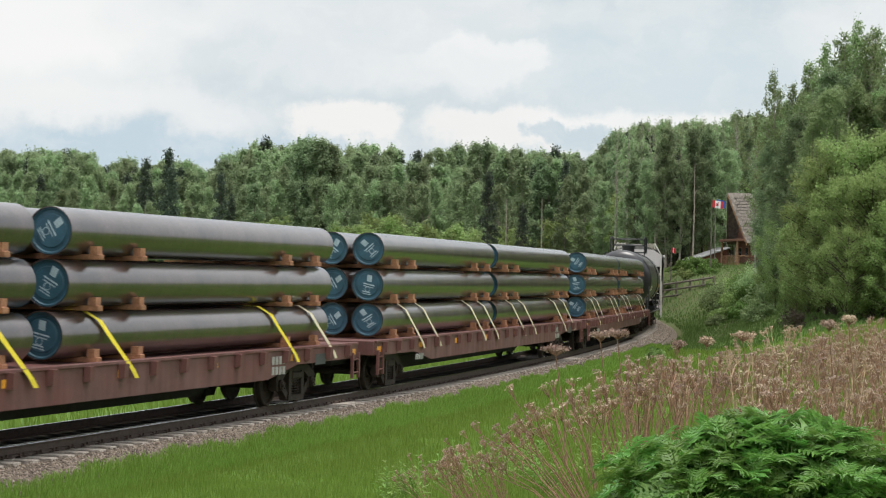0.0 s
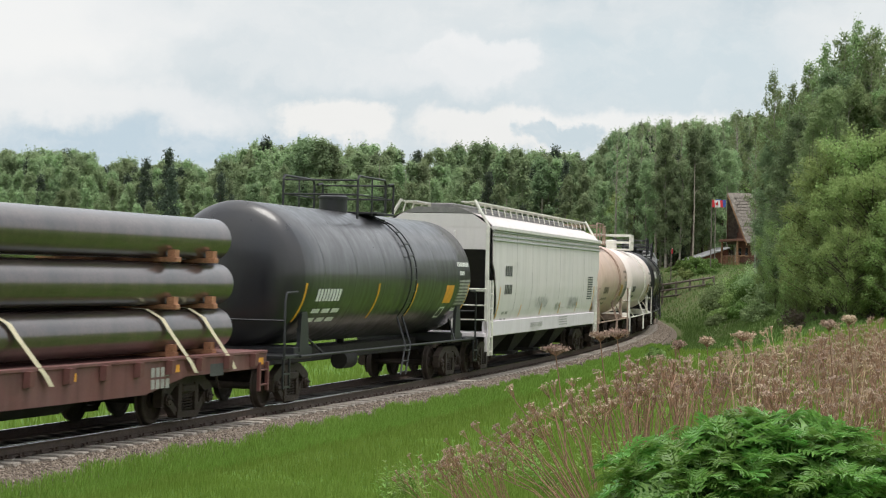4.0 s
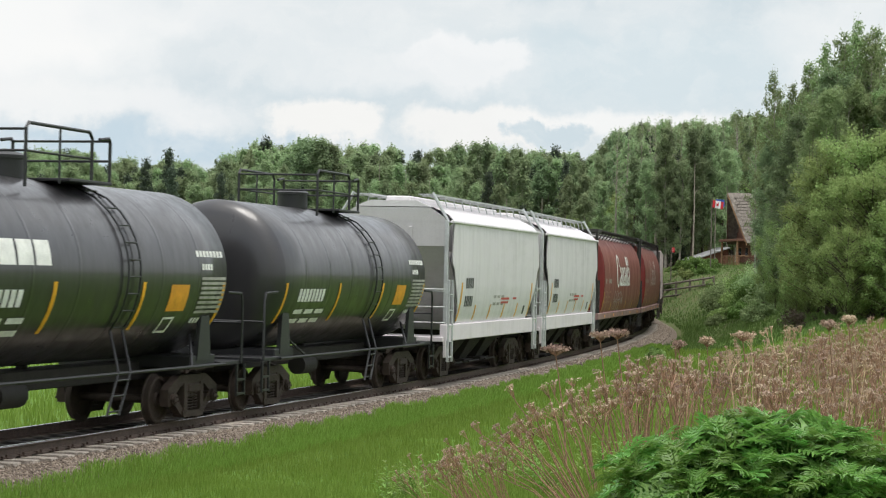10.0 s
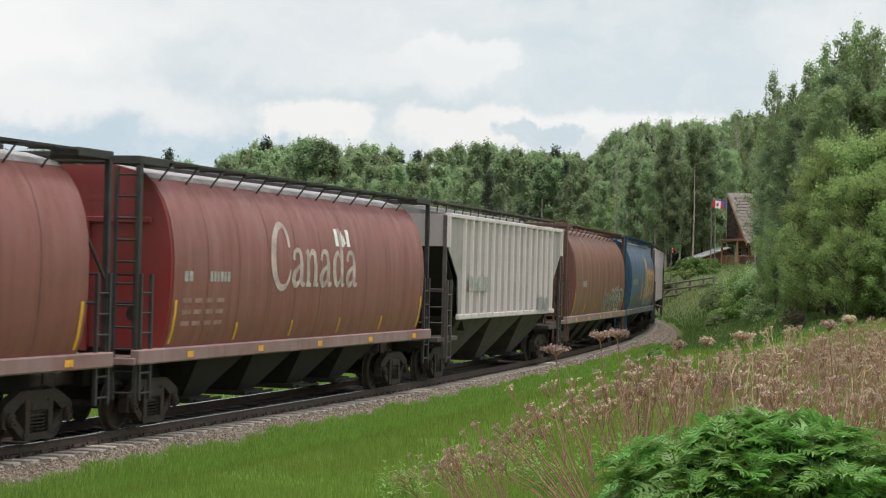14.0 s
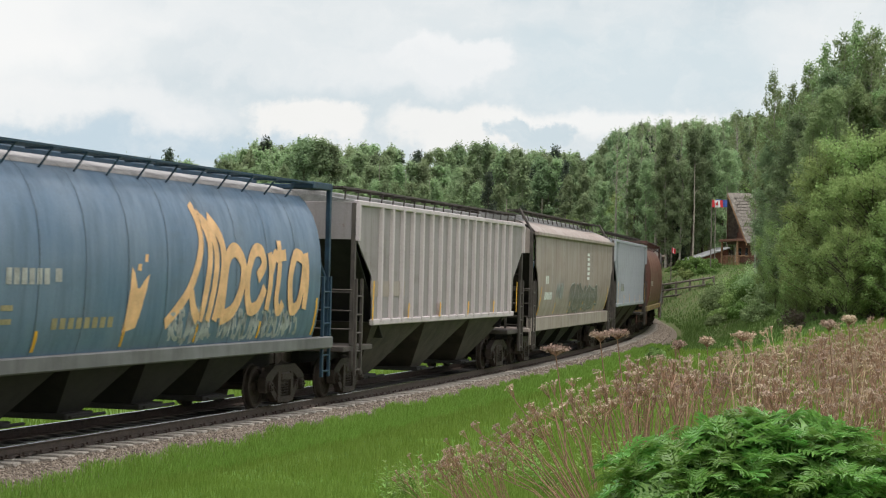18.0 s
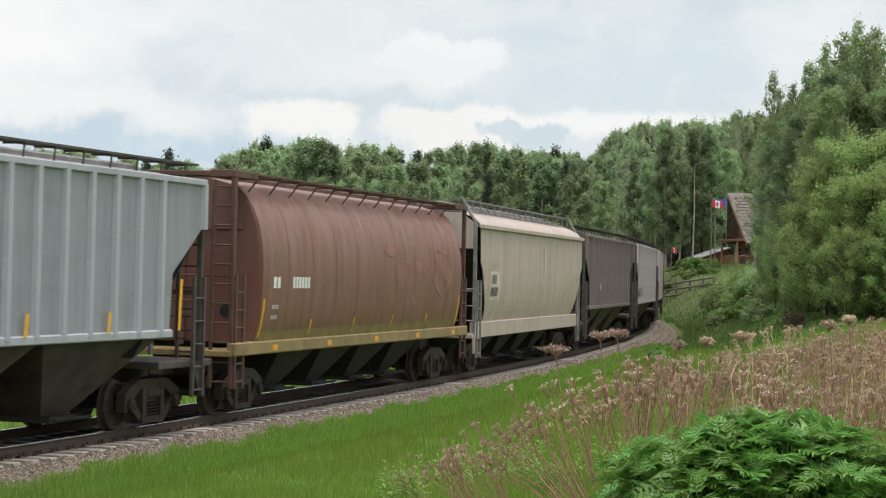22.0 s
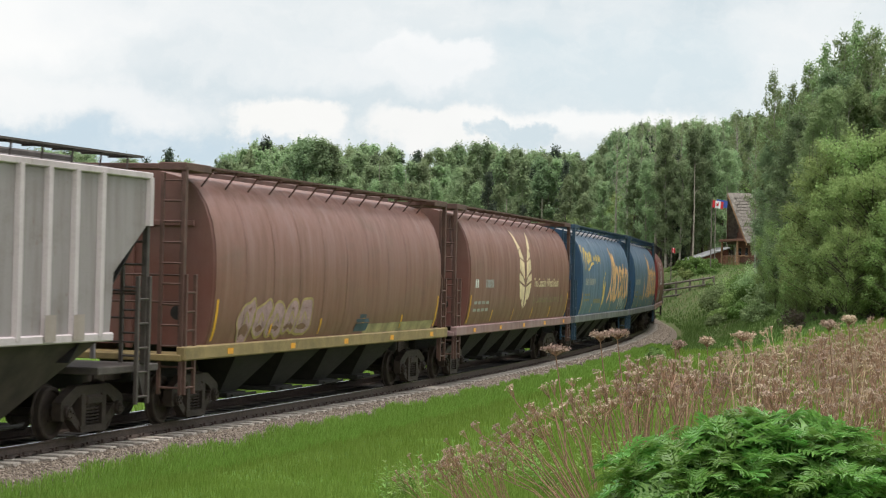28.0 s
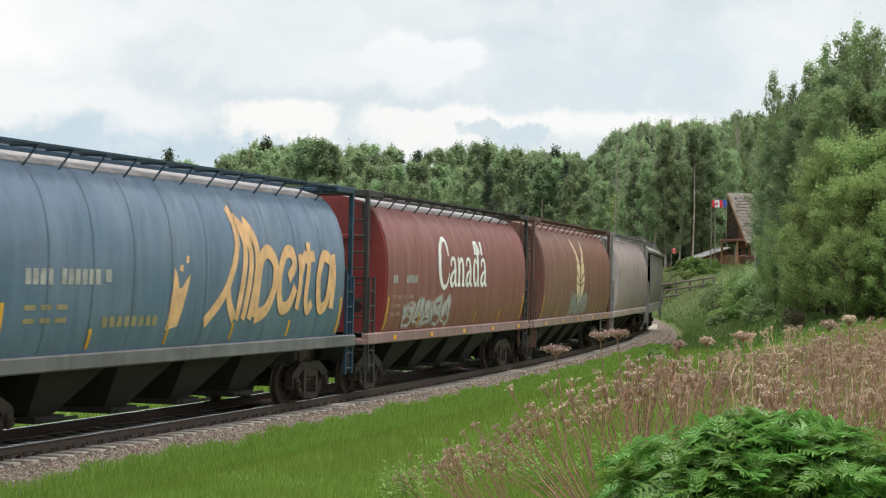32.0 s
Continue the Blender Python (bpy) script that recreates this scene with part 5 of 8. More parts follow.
def brush(pts):
    """A pen line through (x, z, width) points: thick stems, thin turns."""
    p = [pts[0]] + list(pts) + [pts[-1]]
    fine = []
    for i in range(1, len(p) - 2):
        for k in range(5):
            t = k / 5
            fine.append(tuple(0.5 * (2 * b + (c - a) * t + (2 * a - 5 * b + 4 * c - d) * t * t + (3 * b - a - 3 * c + d) * t ** 3) for a, b, c, d in zip(p[i - 1], p[i], p[i + 1], p[i + 2])))
    fine.append(tuple(pts[-1]))
    edge = []
    for i, (x, z, w) in enumerate(fine):
        a, b = fine[max(i - 1, 0)], fine[min(i + 1, len(fine) - 1)]
        l = math.hypot(b[0] - a[0], b[1] - a[1]) or 1
        nx, nz = -(b[1] - a[1]) / l * w / 2, (b[0] - a[0]) / l * w / 2
        edge.append(((x + nx, z + nz), (x - nx, z - nz)))
    return [[a, b, d, c] for (a, b), (c, d) in zip(edge, edge[1:])]


def serif_word(car, prof, x, ink):
    """The word Canada in tall narrow serif letters."""
    low_a = (((0.13, 2.96, 0.13), (0.18, 3.1, 0.1), (0.34, 3.16, 0.08), (0.5, 3.08, 0.13), (0.54, 2.86, 0.17), (0.54, 2.6, 0.17), (0.6, 2.47, 0.1), (0.74, 2.5, 0.06)),
             ((0.54, 2.86, 0.07), (0.3, 2.78, 0.1), (0.12, 2.62, 0.17), (0.2, 2.48, 0.13), (0.38, 2.5, 0.08), (0.52, 2.64, 0.06)))
    low_n = (((0.02, 3.1, 0.06), (0.14, 3.14, 0.1), (0.15, 3.0, 0.16), (0.15, 2.48, 0.16)), ((0.17, 2.94, 0.06), (0.32, 3.12, 0.09), (0.5, 3.1, 0.13), (0.55, 2.88, 0.17), (0.55, 2.48, 0.17)),
             ((0.02, 2.47, 0.07), (0.3, 2.47, 0.07)), ((0.42, 2.47, 0.07), (0.7, 2.47, 0.07)))
    low_d = (((0.52, 2.98, 0.06), (0.34, 3.14, 0.09), (0.15, 2.98, 0.16), (0.12, 2.72, 0.18), (0.24, 2.5, 0.13), (0.4, 2.5, 0.08), (0.54, 2.66, 0.06)),
             ((0.44, 3.58, 0.06), (0.56, 3.6, 0.1), (0.57, 3.4, 0.16), (0.57, 2.6, 0.16), (0.62, 2.47, 0.09), (0.72, 2.48, 0.06)))
    cap_c = (((1.0, 3.2, 0.1), (0.96, 3.45, 0.13), (0.78, 3.62, 0.1), (0.52, 3.58, 0.13), (0.27, 3.34, 0.2), (0.17, 3.0, 0.24), (0.24, 2.68, 0.21), (0.46, 2.45, 0.14), (0.74, 2.42, 0.1), (0.96, 2.56, 0.08), (1.06, 2.76, 0.06)),)
    at, n = x, 0
    for ch, wide, lines in (("C", 1.1, cap_c), ("a", 0.78, low_a), ("n", 0.76, low_n), ("a", 0.78, low_a), ("d", 0.8, low_d), ("a", 0.78, low_a)):
        for q in lines:
            n += 1
            decal("letter", brush([(at + u * 1.07, z, w * 1.16) for u, z, w in q]), lambda v, n=n: prof(v) + 0.0012 * (n % 4), ink, car, "white serif stroke of the letter " + ch)
        at += wide * 1.07


def canada_car(s0, s1, seed):
    car, prof, b = cyl_hopper("weathered red-brown cylindrical grain hopper with white lettering", s0, s1, RED_BODY, RED_END, RED_SILL, BLACK_TOP, seam_m=SEAM_RED, roof_m=ROOF_PALE)
    serif_word(car, prof, -2.95, WORN_WHITE if seed == 2 else WHITE_MARK)
    decal("flag_mark", [bar(1.0, 1.2, 3.28, 3.64), bar(1.75, 1.95, 3.28, 3.64), [(1.28, 3.36), (1.48, 3.26), (1.68, 3.36), (1.48, 3.62)]], prof, WHITE_MARK, car, "small white flag mark")
    row_marks(car, prof, -b + 0.45, 2.52, 2, 0.15, 0.18, GREY_MARK)
    row_marks(car, prof, -b + 1.6, 2.52, 6, 0.12, 0.18, GREY_MARK)
    small_print(car, prof, -b + 0.45, 2.15, 4, 3, FADED_RED)
    return car, prof, b


car, prof, b = canada_car(-19.4, -1.45, 1)
tag_piece(car, prof, -3.6, 1.4, 2.9, 0.78, 4, None, SPRAY_GREY, 21, 0.035, 0.3)
scrawl(car, prof, -0.6, 1.7, 0.4, 0.3, SPRAY_GREY, 22, 0.03)
car, prof, b = canada_car(-1.45, 16.7, 2)


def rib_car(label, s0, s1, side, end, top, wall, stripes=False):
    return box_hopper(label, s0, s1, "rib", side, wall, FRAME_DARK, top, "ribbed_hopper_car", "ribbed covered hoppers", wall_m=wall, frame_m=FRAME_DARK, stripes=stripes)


def ribp(z):
    return 1.578


car, prof, b = rib_car("dirty pale grey ribbed covered hopper car", 16.7, 34.75, PALE_GREY, MID_GREY, ROOF_GREY, PANEL_PALE)
row_marks(car, ribp, -b + 2.3, 2.3, 7, 0.25, 0.4, GREY_MARK)
scrawl(car, ribp, b - 4.2, 1.6, 2.0, 0.5, SPRAY_GREY, 31)
car, prof, b = cyl_hopper("plain weathered brown cylindrical grain hopper with pale tags", 34.75, 52.6, BROWN_BODY, BROWN_END, BROWN_SILL, BROWN_TOP, seam_m=SEAM_BROWN)
row_marks(car, prof, -b + 1.9, 2.4, 6, 0.13, 0.2, GREY_MARK)
tag_piece(car, prof, 0.6, 1.5, 2.1, 0.6, 4, SPRAY_SHADE, SPRAY_GREY, 5, 0.03, 0.15)
tag_piece(car, prof, 2.9, 1.45, 3.6, 0.85, 5, SPRAY_SHADE, SPRAY_SILVER, 6, 0.06)
decal("paint_band", [bar(1.0, b - 0.3, 1.39, 1.5)], prof, YELLOW_GRIME, car, "yellowed band above the sill")


def script_word(car, prof, x, z, ink):
    """Tall slanting brush lettering, letter by letter."""
    letters = (("A", 0.22, ((0.07, 1.79), (0.88, 2.32), (1.34, 2.95), (1.44, 3.4), (1.26, 3.88)), ((1.42, 3.72), (1.74, 3.4), (1.8, 2.88), (1.52, 1.82)), ((1.58, 3.62), (2.0, 3.28), (2.09, 2.77), (1.84, 1.82)), ((1.02, 2.34), (1.16, 2.06), (1.42, 1.84))),
               ("l", 0.24, ((1.86, 3.66), (2.31, 3.29), (2.4, 2.78), (2.15, 1.82))),
               ("b", 0.27, ((2.42, 1.86), (2.45, 2.5), (2.6, 2.95), (2.95, 3.1), (3.32, 2.86), (3.3, 2.43), (2.95, 2.0), (2.42, 1.86))),
               ("e", 0.25, ((4.05, 2.6), (4.36, 2.86), (4.2, 3.1), (3.86, 3.08), (3.6, 2.76), (3.56, 2.35), (3.76, 2.02), (4.14, 2.08), (4.44, 2.42))),
               ("r", 0.22, ((4.66, 3.08), (4.72, 2.6), (4.6, 1.98)), ((4.74, 2.7), (4.9, 3.0), (5.02, 3.06))),
               ("t", 0.22, ((5.16, 3.32), (5.16, 2.8), (5.06, 2.2), (5.24, 1.96), (5.42, 2.12)), ((4.98, 3.0), (5.5, 3.05))),
               ("a", 0.25, ((6.4, 3.0), (6.0, 3.04), (5.74, 2.56), (5.9, 2.02), (6.26, 2.08), (6.46, 2.6), (6.52, 3.08)), ((6.6, 3.1), (6.66, 2.6), (6.6, 1.98))))
    n = 0
    for ch, w, *lines in letters:
        for q in lines:
            n += 1
            decal("letter", ribbon([(x + a, z + b) for a, b in q], w), lambda v, n=n: prof(v) + 0.0012 * n, ink, car, "peach brush stroke of the letter " + ch)


def rose_mark(car, prof, x, z, ink):
    q = [[(x, z), (x + 0.48, z + 0.07), (x + 0.76, z + 0.72), (x + 0.14, z + 0.72)], [(x + 0.14, z + 0.72), (x + 0.4, z + 0.72), (x + 0.3, z + 0.96), (x + 0.17, z + 1.08)], [(x + 0.5, z + 0.72), (x + 0.76, z + 0.72), (x + 0.86, z + 0.96), (x + 0.7, z + 0.88)],
         [(x + 0.38, z + 1.02), (x + 0.52, z + 1.0), (x + 0.54, z + 1.12), (x + 0.4, z + 1.12)], [(x + 0.64, z + 1.16), (x + 0.76, z + 1.15), (x + 0.8, z + 1.28), (x + 0.68, z + 1.28)]]
    decal("emblem", q, prof, ink, car, "flower-shaped emblem on a broad stem")


def alberta_car(s0, s1, slogan, seed):
    car, prof, b = cyl_hopper("faded blue cylindrical grain hopper with peach lettering", s0, s1, BLUE_BODY, BLUE_END, BLUE_SILL, BLUE_TOP, seam_m=SEAM_BLUE, roof_m=ROOF_PALE, reflectors=False)
    script_word(car, prof, 0.0, 0.0, PEACH_MARK)
    rose_mark(car, prof, -1.55, 1.68, GOLD_MARK if slogan else PEACH_MARK)
    row_marks(car, prof, -6.62, 2.46, 4, 0.17, 0.24, GREY_MARK)
    row_marks(car, prof, -5.5, 2.46, 6, 0.17, 0.24, GREY_MARK)
    row_marks(car, prof, -4.0, 2.5, 1, 0.2, 0.2, GREY_MARK)
    small_print(car, prof, -6.6, 2.08, 3, 2, FADED_GOLD)
    decal("stencil_block", [bar(-4.0 + i * 0.27, -3.82 + i * 0.27, 1.78, 1.95) for i in range(8)], prof, FADED_GOLD, car)
    if slogan:
        for q, w in ((((-7.25, 3.62), (-7.05, 3.82), (-6.85, 3.84)), 0.1), (((-6.95, 3.3), (-6.6, 3.66), (-6.2, 3.74), (-6.35, 3.4), (-6.62, 3.02)), 0.13), (((-6.55, 3.1), (-6.3, 3.5), (-5.9, 3.62), (-5.95, 3.3), (-5.6, 3.35)), 0.12),
                     (((-5.75, 3.2), (-5.6, 3.62), (-5.4, 3.3), (-5.15, 3.62), (-5.05, 3.3)), 0.12), (((-5.05, 3.35), (-4.85, 3.65), (-4.72, 3.3)), 0.12), (((-5.9, 3.0), (-5.4, 3.08), (-4.9, 3.22), (-4.25, 3.26)), 0.09)):
            decal("slogan_stroke", ribbon(q, w), prof, GOLD_MARK, car, "straw-yellow brush script")
        row_marks(car, prof, -4.15, 3.36, 3, 0.11, 0.16, GOLD_MARK)
        word("slogan", "Big Valley", -3.52, 3.35, 0.37, prof, GOLD_MARK, car, 0.0, 0.95, "straw-yellow lettering reading Big Valley", 0.012)
    return car, prof, b


car, prof, b = alberta_car(52.6, 70.75, False, 1)
scrawl(car, prof, 0.3, 1.45, 1.8, 0.6, SPRAY_GREY, 8, 0.09)
scrawl(car, prof, 2.4, 1.45, 4.0, 0.55, SPRAY_GREY, 18, 0.07)
car, prof, b = rib_car("grey ribbed covered hopper car with rust streaks", 70.75, 89.8, LIGHT_GREY, MID_GREY, ROOF_GREY, PANEL_GREY, True)
decal("paint_patch", [bar(-b + 1.15, -b + 4.0, 2.2, 2.55)], lambda z: 1.506, TAUPE, car, "brown patch of repainted sheet")
car, prof, b = box_hopper("taupe smooth-sided covered hopper with dark graffiti", 89.8, 108.5, "smooth", TAUPE, TAUPE, TAUPE, ROOF_GREY, "smooth_hopper_car", "smooth covered hoppers", frame_m=FRAME_DARK)
decal("stencil_column", [bar(2.05, 2.6, 2.65 + i * 0.17, 2.76 + i * 0.17) for i in range(6)], prof, WHITE_MARK, car)
row_marks(car, prof, -6.9, 2.5, 2, 0.22, 0.26, WHITE_MARK)
row_marks(car, prof, -6.95, 2.0, 6, 0.18, 0.24, WHITE_MARK)
tag_piece(car, prof, -1.7, 1.58, 6.6, 0.85, 7, SPRAY_TAUPE, SPRAY_DARK, 55, 0.085, 0.4)
tag_piece(car, lambda z: prof(z) + 0.006, -1.76, 1.62, 6.6, 0.85, 7, None, SPRAY_FAINT, 55, 0.025, 0.4)
scrawl(car, prof, -4.6, 2.0, 1.3, 0.55, SPRAY_GREY, 56, 0.05)
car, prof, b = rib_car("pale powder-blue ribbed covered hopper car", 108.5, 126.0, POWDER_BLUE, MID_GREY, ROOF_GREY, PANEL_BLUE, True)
row_marks(car, ribp, -b + 2.2, 2.2, 4, 0.3, 0.3, GREY_MARK)
car, prof, b = cyl_hopper("plain weathered brown cylindrical grain hopper", 126.0, 143.8, BROWN_BODY, BROWN_END, YELLOW_GRIME, BROWN_TOP, seam_m=SEAM_BROWN)
row_marks(car, prof, -b + 0.6, 2.4, 2, 0.16, 0.22, WHITE_MARK)
row_marks(car, prof, -b + 1.7, 2.4, 6, 0.13, 0.22, WHITE_MARK)
small_print(car, prof, -b + 0.6, 2.0, 1, 2, GREY_MARK)
for k, (x0, z0, wd, hg) in enumerate(((1.2, 2.2, 1.5, 1.0), (2.9, 2.35, 1.3, 0.9), (4.4, 2.1, 2.0, 1.3), (0.4, 3.1, 1.6, 0.35), (2.2, 1.95, 1.2, 0.3), (5.2, 3.2, 1.2, 0.25))):
    mx, mz = x0 + wd / 2, z0 + hg / 2
    blot = [(mx + wd / 2 * math.cos(a) * (0.8 + 0.2 * math.sin(3 * a + k)), mz + hg / 2 * math.sin(a) * (0.8 + 0.2 * math.cos(2 * a + k))) for a in np.linspace(0, 2 * math.pi, 17)]
    decal("paint_blotch", [[(mx, mz), p, q, (mx, mz)] for p, q in zip(blot, blot[1:])], lambda z, k=k: prof(z) + 0.0012 * k, PINK_FILM, car, "chalky pinkish blotch of painted-over lettering")
decal("paint_band", [bar(-b + 0.2, b - 0.6, 1.39, 1.58)], prof, YELLOW_GRIME, car, "yellowed band above the sill")
car, prof, b = box_hopper("warm stone-grey smooth-sided covered hopper car", 143.8, 161.6, "smooth", STONE_GREY, STONE_GREY, STONE_GREY, ROOF_GREY, "smooth_hopper_car", "smooth covered hoppers", stripes=False)
decal("number_patch", [bar(-b + 1.3, -b + 2.6, 2.05, 2.85)], prof, BEIGE_PATCH, car, "pale patch behind the stencil")
row_marks(car, lambda z: prof(z) + 0.004, -b + 1.5, 2.5, 3, 0.16, 0.26, DARK_MARK)
row_marks(car, lambda z: prof(z) + 0.004, -b + 1.4, 2.15, 6, 0.12, 0.26, DARK_MARK)
decal("paint_streak", [bar(1.1, 1.28, 2.7, 3.75)], prof, BEIGE_PATCH, car, "pale streak of fresh paint")
car, prof, b = rib_car("dusty dark grey ribbed covered hopper car", 161.6, 180.1, DARK_GREY, DARK_GREY, ROOF_DARK, PANEL_DARK)
row_marks(car, ribp, -b + 3.9, 2.25, 2, 0.16, 0.26, GREY_MARK)
car, prof, b = rib_car("dirty grey ribbed covered hopper car", 180.1, 198.6, MID_GREY, LIGHT_GREY, ROOF_GREY, PANEL_MID)
row_marks(car, ribp, -b + 1.4, 2.0, 5, 0.35, 0.35, GREY_MARK)
car, prof, b = rib_car("dirty pale grey ribbed covered hopper car", 198.6, 216.15, LIGHT_GREY, LIGHT_GREY, ROOF_DARK, PANEL_GREY)
row_marks(car, ribp, -b + 1.8, 2.1, 5, 0.3, 0.4, GREY_MARK)
decal("paint_patch", [bar(b - 3.6, b - 3.25, 1.6, 2.0), bar(b - 2.7, b - 2.35, 1.6, 2.0)], ribp, TAUPE, car)
car, prof, b = cyl_hopper("brown cylindrical grain hopper with yellowed sill and pastel graffiti", 216.15, 234.1, BROWN_BODY, BROWN_END, YELLOW_GRIME, BROWN_TOP, seam_m=SEAM_BROWN)
tag_piece(car, prof, -b + 1.3, 1.42, 4.0, 0.75, 5, plain("pink_spray_paint", (0.36, 0.22, 0.22), 0.6), plain("mustard_spray_paint", (0.36, 0.26, 0.10), 0.6), 71, 0.05)
decal("paint_patch", [bar(1.6, b - 0.3, 1.39, 1.6)], prof, plain("chalky_yellow_paint", (0.34, 0.28, 0.14), 0.7, 0, 2, 0.4, 0.1), car, "chalky yellow band above the sill")
decal("paint_patch", [bar(0.9, 1.8, 1.45, 1.62, 0.05), bar(1.0, 1.9, 1.64, 1.72, -0.1), bar(1.15, 1.6, 1.74, 1.82)], lambda z: prof(z) + 0.003, plain("dull_blue_paint", (0.045, 0.075, 0.10), 0.7, 0, 2, 0.4, 0.1), car, "dull blue smear of paint")


def wheat_mark(car, prof, x, z, ink):
    """Two rising grain husks, split by dark gaps."""
    for sx in (-1.3, 1.3):
        q = [[(x + sx * 0.04, z - 0.1), (x + sx * 0.55, z + 0.28), (x + sx * 0.72, z + 0.7), (x + sx * 0.06, z + 0.55)], [(x + sx * 0.06, z + 0.62), (x + sx * 0.72, z + 0.76), (x + sx * 0.7, z + 0.98), (x + sx * 0.3, z + 0.86)],
             [(x + sx * 0.10, z + 0.80), (x + sx * 0.66, z + 1.1), (x + sx * 0.62, z + 1.42), (x + sx * 0.14, z + 1.3)], [(x + sx * 0.14, z + 1.34), (x + sx * 0.6, z + 1.46), (x + sx * 0.66, z + 1.62), (x + sx * 0.42, z + 1.72)],
             [(x + sx * 0.42, z + 1.74), (x + sx * 0.68, z + 1.66), (x + sx * 0.95, z + 2.2), (x + sx * 0.86, z + 2.2)]]
        decal("emblem", q, prof, ink, car, "straw-yellow wheat-ear emblem")


car, prof, b = cyl_hopper("brown cylindrical grain hopper with a straw-yellow wheat emblem", 234.1, 252.2, BROWN_BODY, BROWN_END, RED_SILL, BROWN_TOP, seam_m=SEAM_BROWN)
wheat_mark(car, prof, -0.07, 1.85, STRAW_MARK)
word("slogan", "The Canadian Wheat Board", 1.3, 2.42, 0.365, prof, STRAW_MARK, car, 0.0, 1.02, "pale lettering reading The Canadian Wheat Board", 0.006)
word("slogan", "La Commission Canadienne du Blé", 1.35, 1.92, 0.36, prof, FADED_GOLD, car, 0.0, 0.95, "grimed-over lettering of a second line")
row_marks(car, prof, -b + 0.6, 2.4, 2, 0.16, 0.22, WHITE_MARK)
row_marks(car, prof, -b + 1.9, 2.4, 6, 0.13, 0.22, GREY_MARK)
small_print(car, prof, -b + 0.6, 1.95, 4, 2, GREY_MARK)
car, prof, b = alberta_car(252.2, 270.0, True, 2)
scrawl(car, prof, 4.0, 1.45, 2.2, 0.75, SPRAY_SILVER, 81, 0.05)
car, prof, b = alberta_car(270.0, 287.9, False, 3)
car, prof, b = canada_car(287.9, 305.9, 3)
tag_piece(car, prof, -b + 1.6, 1.45, 4.4, 0.7, 5, SPRAY_GREY, FADED_RED, 91, 0.05)
car, prof, b = cyl_hopper("brown cylindrical grain hopper with a straw-yellow wheat emblem", 305.9, 324.5, BROWN_BODY, BROWN_END, BROWN_SILL, BROWN_TOP, seam_m=SEAM_BROWN)
wheat_mark(car, prof, -0.07, 1.85, STRAW_MARK)
scrawl(car, prof, -2.0, 1.4, 4.0, 0.8, SPRAY_GREY, 95, 0.09)
car, prof, b = cyl_hopper("pinkish grey cylindrical grain hopper", 324.5, 342.0, MAUVE_GREY, MID_GREY, MAUVE_GREY, ROOF_GREY)
car, prof, b = box_hopper("greenish grey smooth-sided covered hopper car", 342.0, 360.0, "smooth", OLIVE_GREY, OLIVE_GREY, OLIVE_GREY, ROOF_GREY, "smooth_hopper_car", "smooth covered hoppers")


# ---- what moves ----
def advance(t):
    """How far the train has run since 13 s."""
    return 15.4362 * (t - 13) - 0.001433 * (t - 13) ** 2


def car_pose(s, reach):
    ax, ay, _ = on_track(s - reach)
    bx, by, _ = on_track(s + reach)
    return pose((ax + bx) / 2, (ay + by) / 2, 0, 0, 0, math.degrees(math.atan2(by - ay, bx - ax)))


def motions():
    for car, mid, length in CARS:
        reach = length / 2 - (3.3 if "flat" in car.name else 2.0)
        walk(car, [(float(t), car_pose(mid - advance(t), reach)) for t in range(33)])
        # wheels turn while the car is in the open part of the curve
        t_in = min(31.0, max(0.0, 13 + (mid - 105) / 15.436))
        t_out = min(32.0, max(1.0, 13 + (mid + 40) / 15.436))
        for ws in car_wheels[car]:
            base = ws.matrix_basis.translation.copy()
            rows, t = [], t_in
            k = 0
            while t <= t_out + 1e-6:
                ang = -math.degrees(advance(t) / 0.418)
                rows.append((t, Matrix.Translation(base) @ pose(0, 0, 0, 0, ang % 360, 0)))
                k += 1
                t = t_in + k / 30.0
            if t_in > 0.05:
                rows.insert(0, (0.0, rows[0][1]))
            if t_out < 31.9:
                rows.append((32.0, rows[-1][1]))
            walk(ws, rows)
    for flag, base, seed in FLAGS:
        rows = []
        for i in range(65):
            t = i * 0.5
            a = 16 * math.sin(1.9 * t + seed) + 9 * math.sin(4.3 * t + 2 * seed)
            rows.append((t, base @ pose(0, 0, 0, 0, 6 * math.sin(2.7 * t + seed), a)))
        walk(flag, rows)
    if CLOUDS:
        walk(CLOUDS[0], [(0.0, pose(40, 2600, 0)), (32.0, pose(-42, 2600, 0))])


FLAGS, CLOUDS = [], []


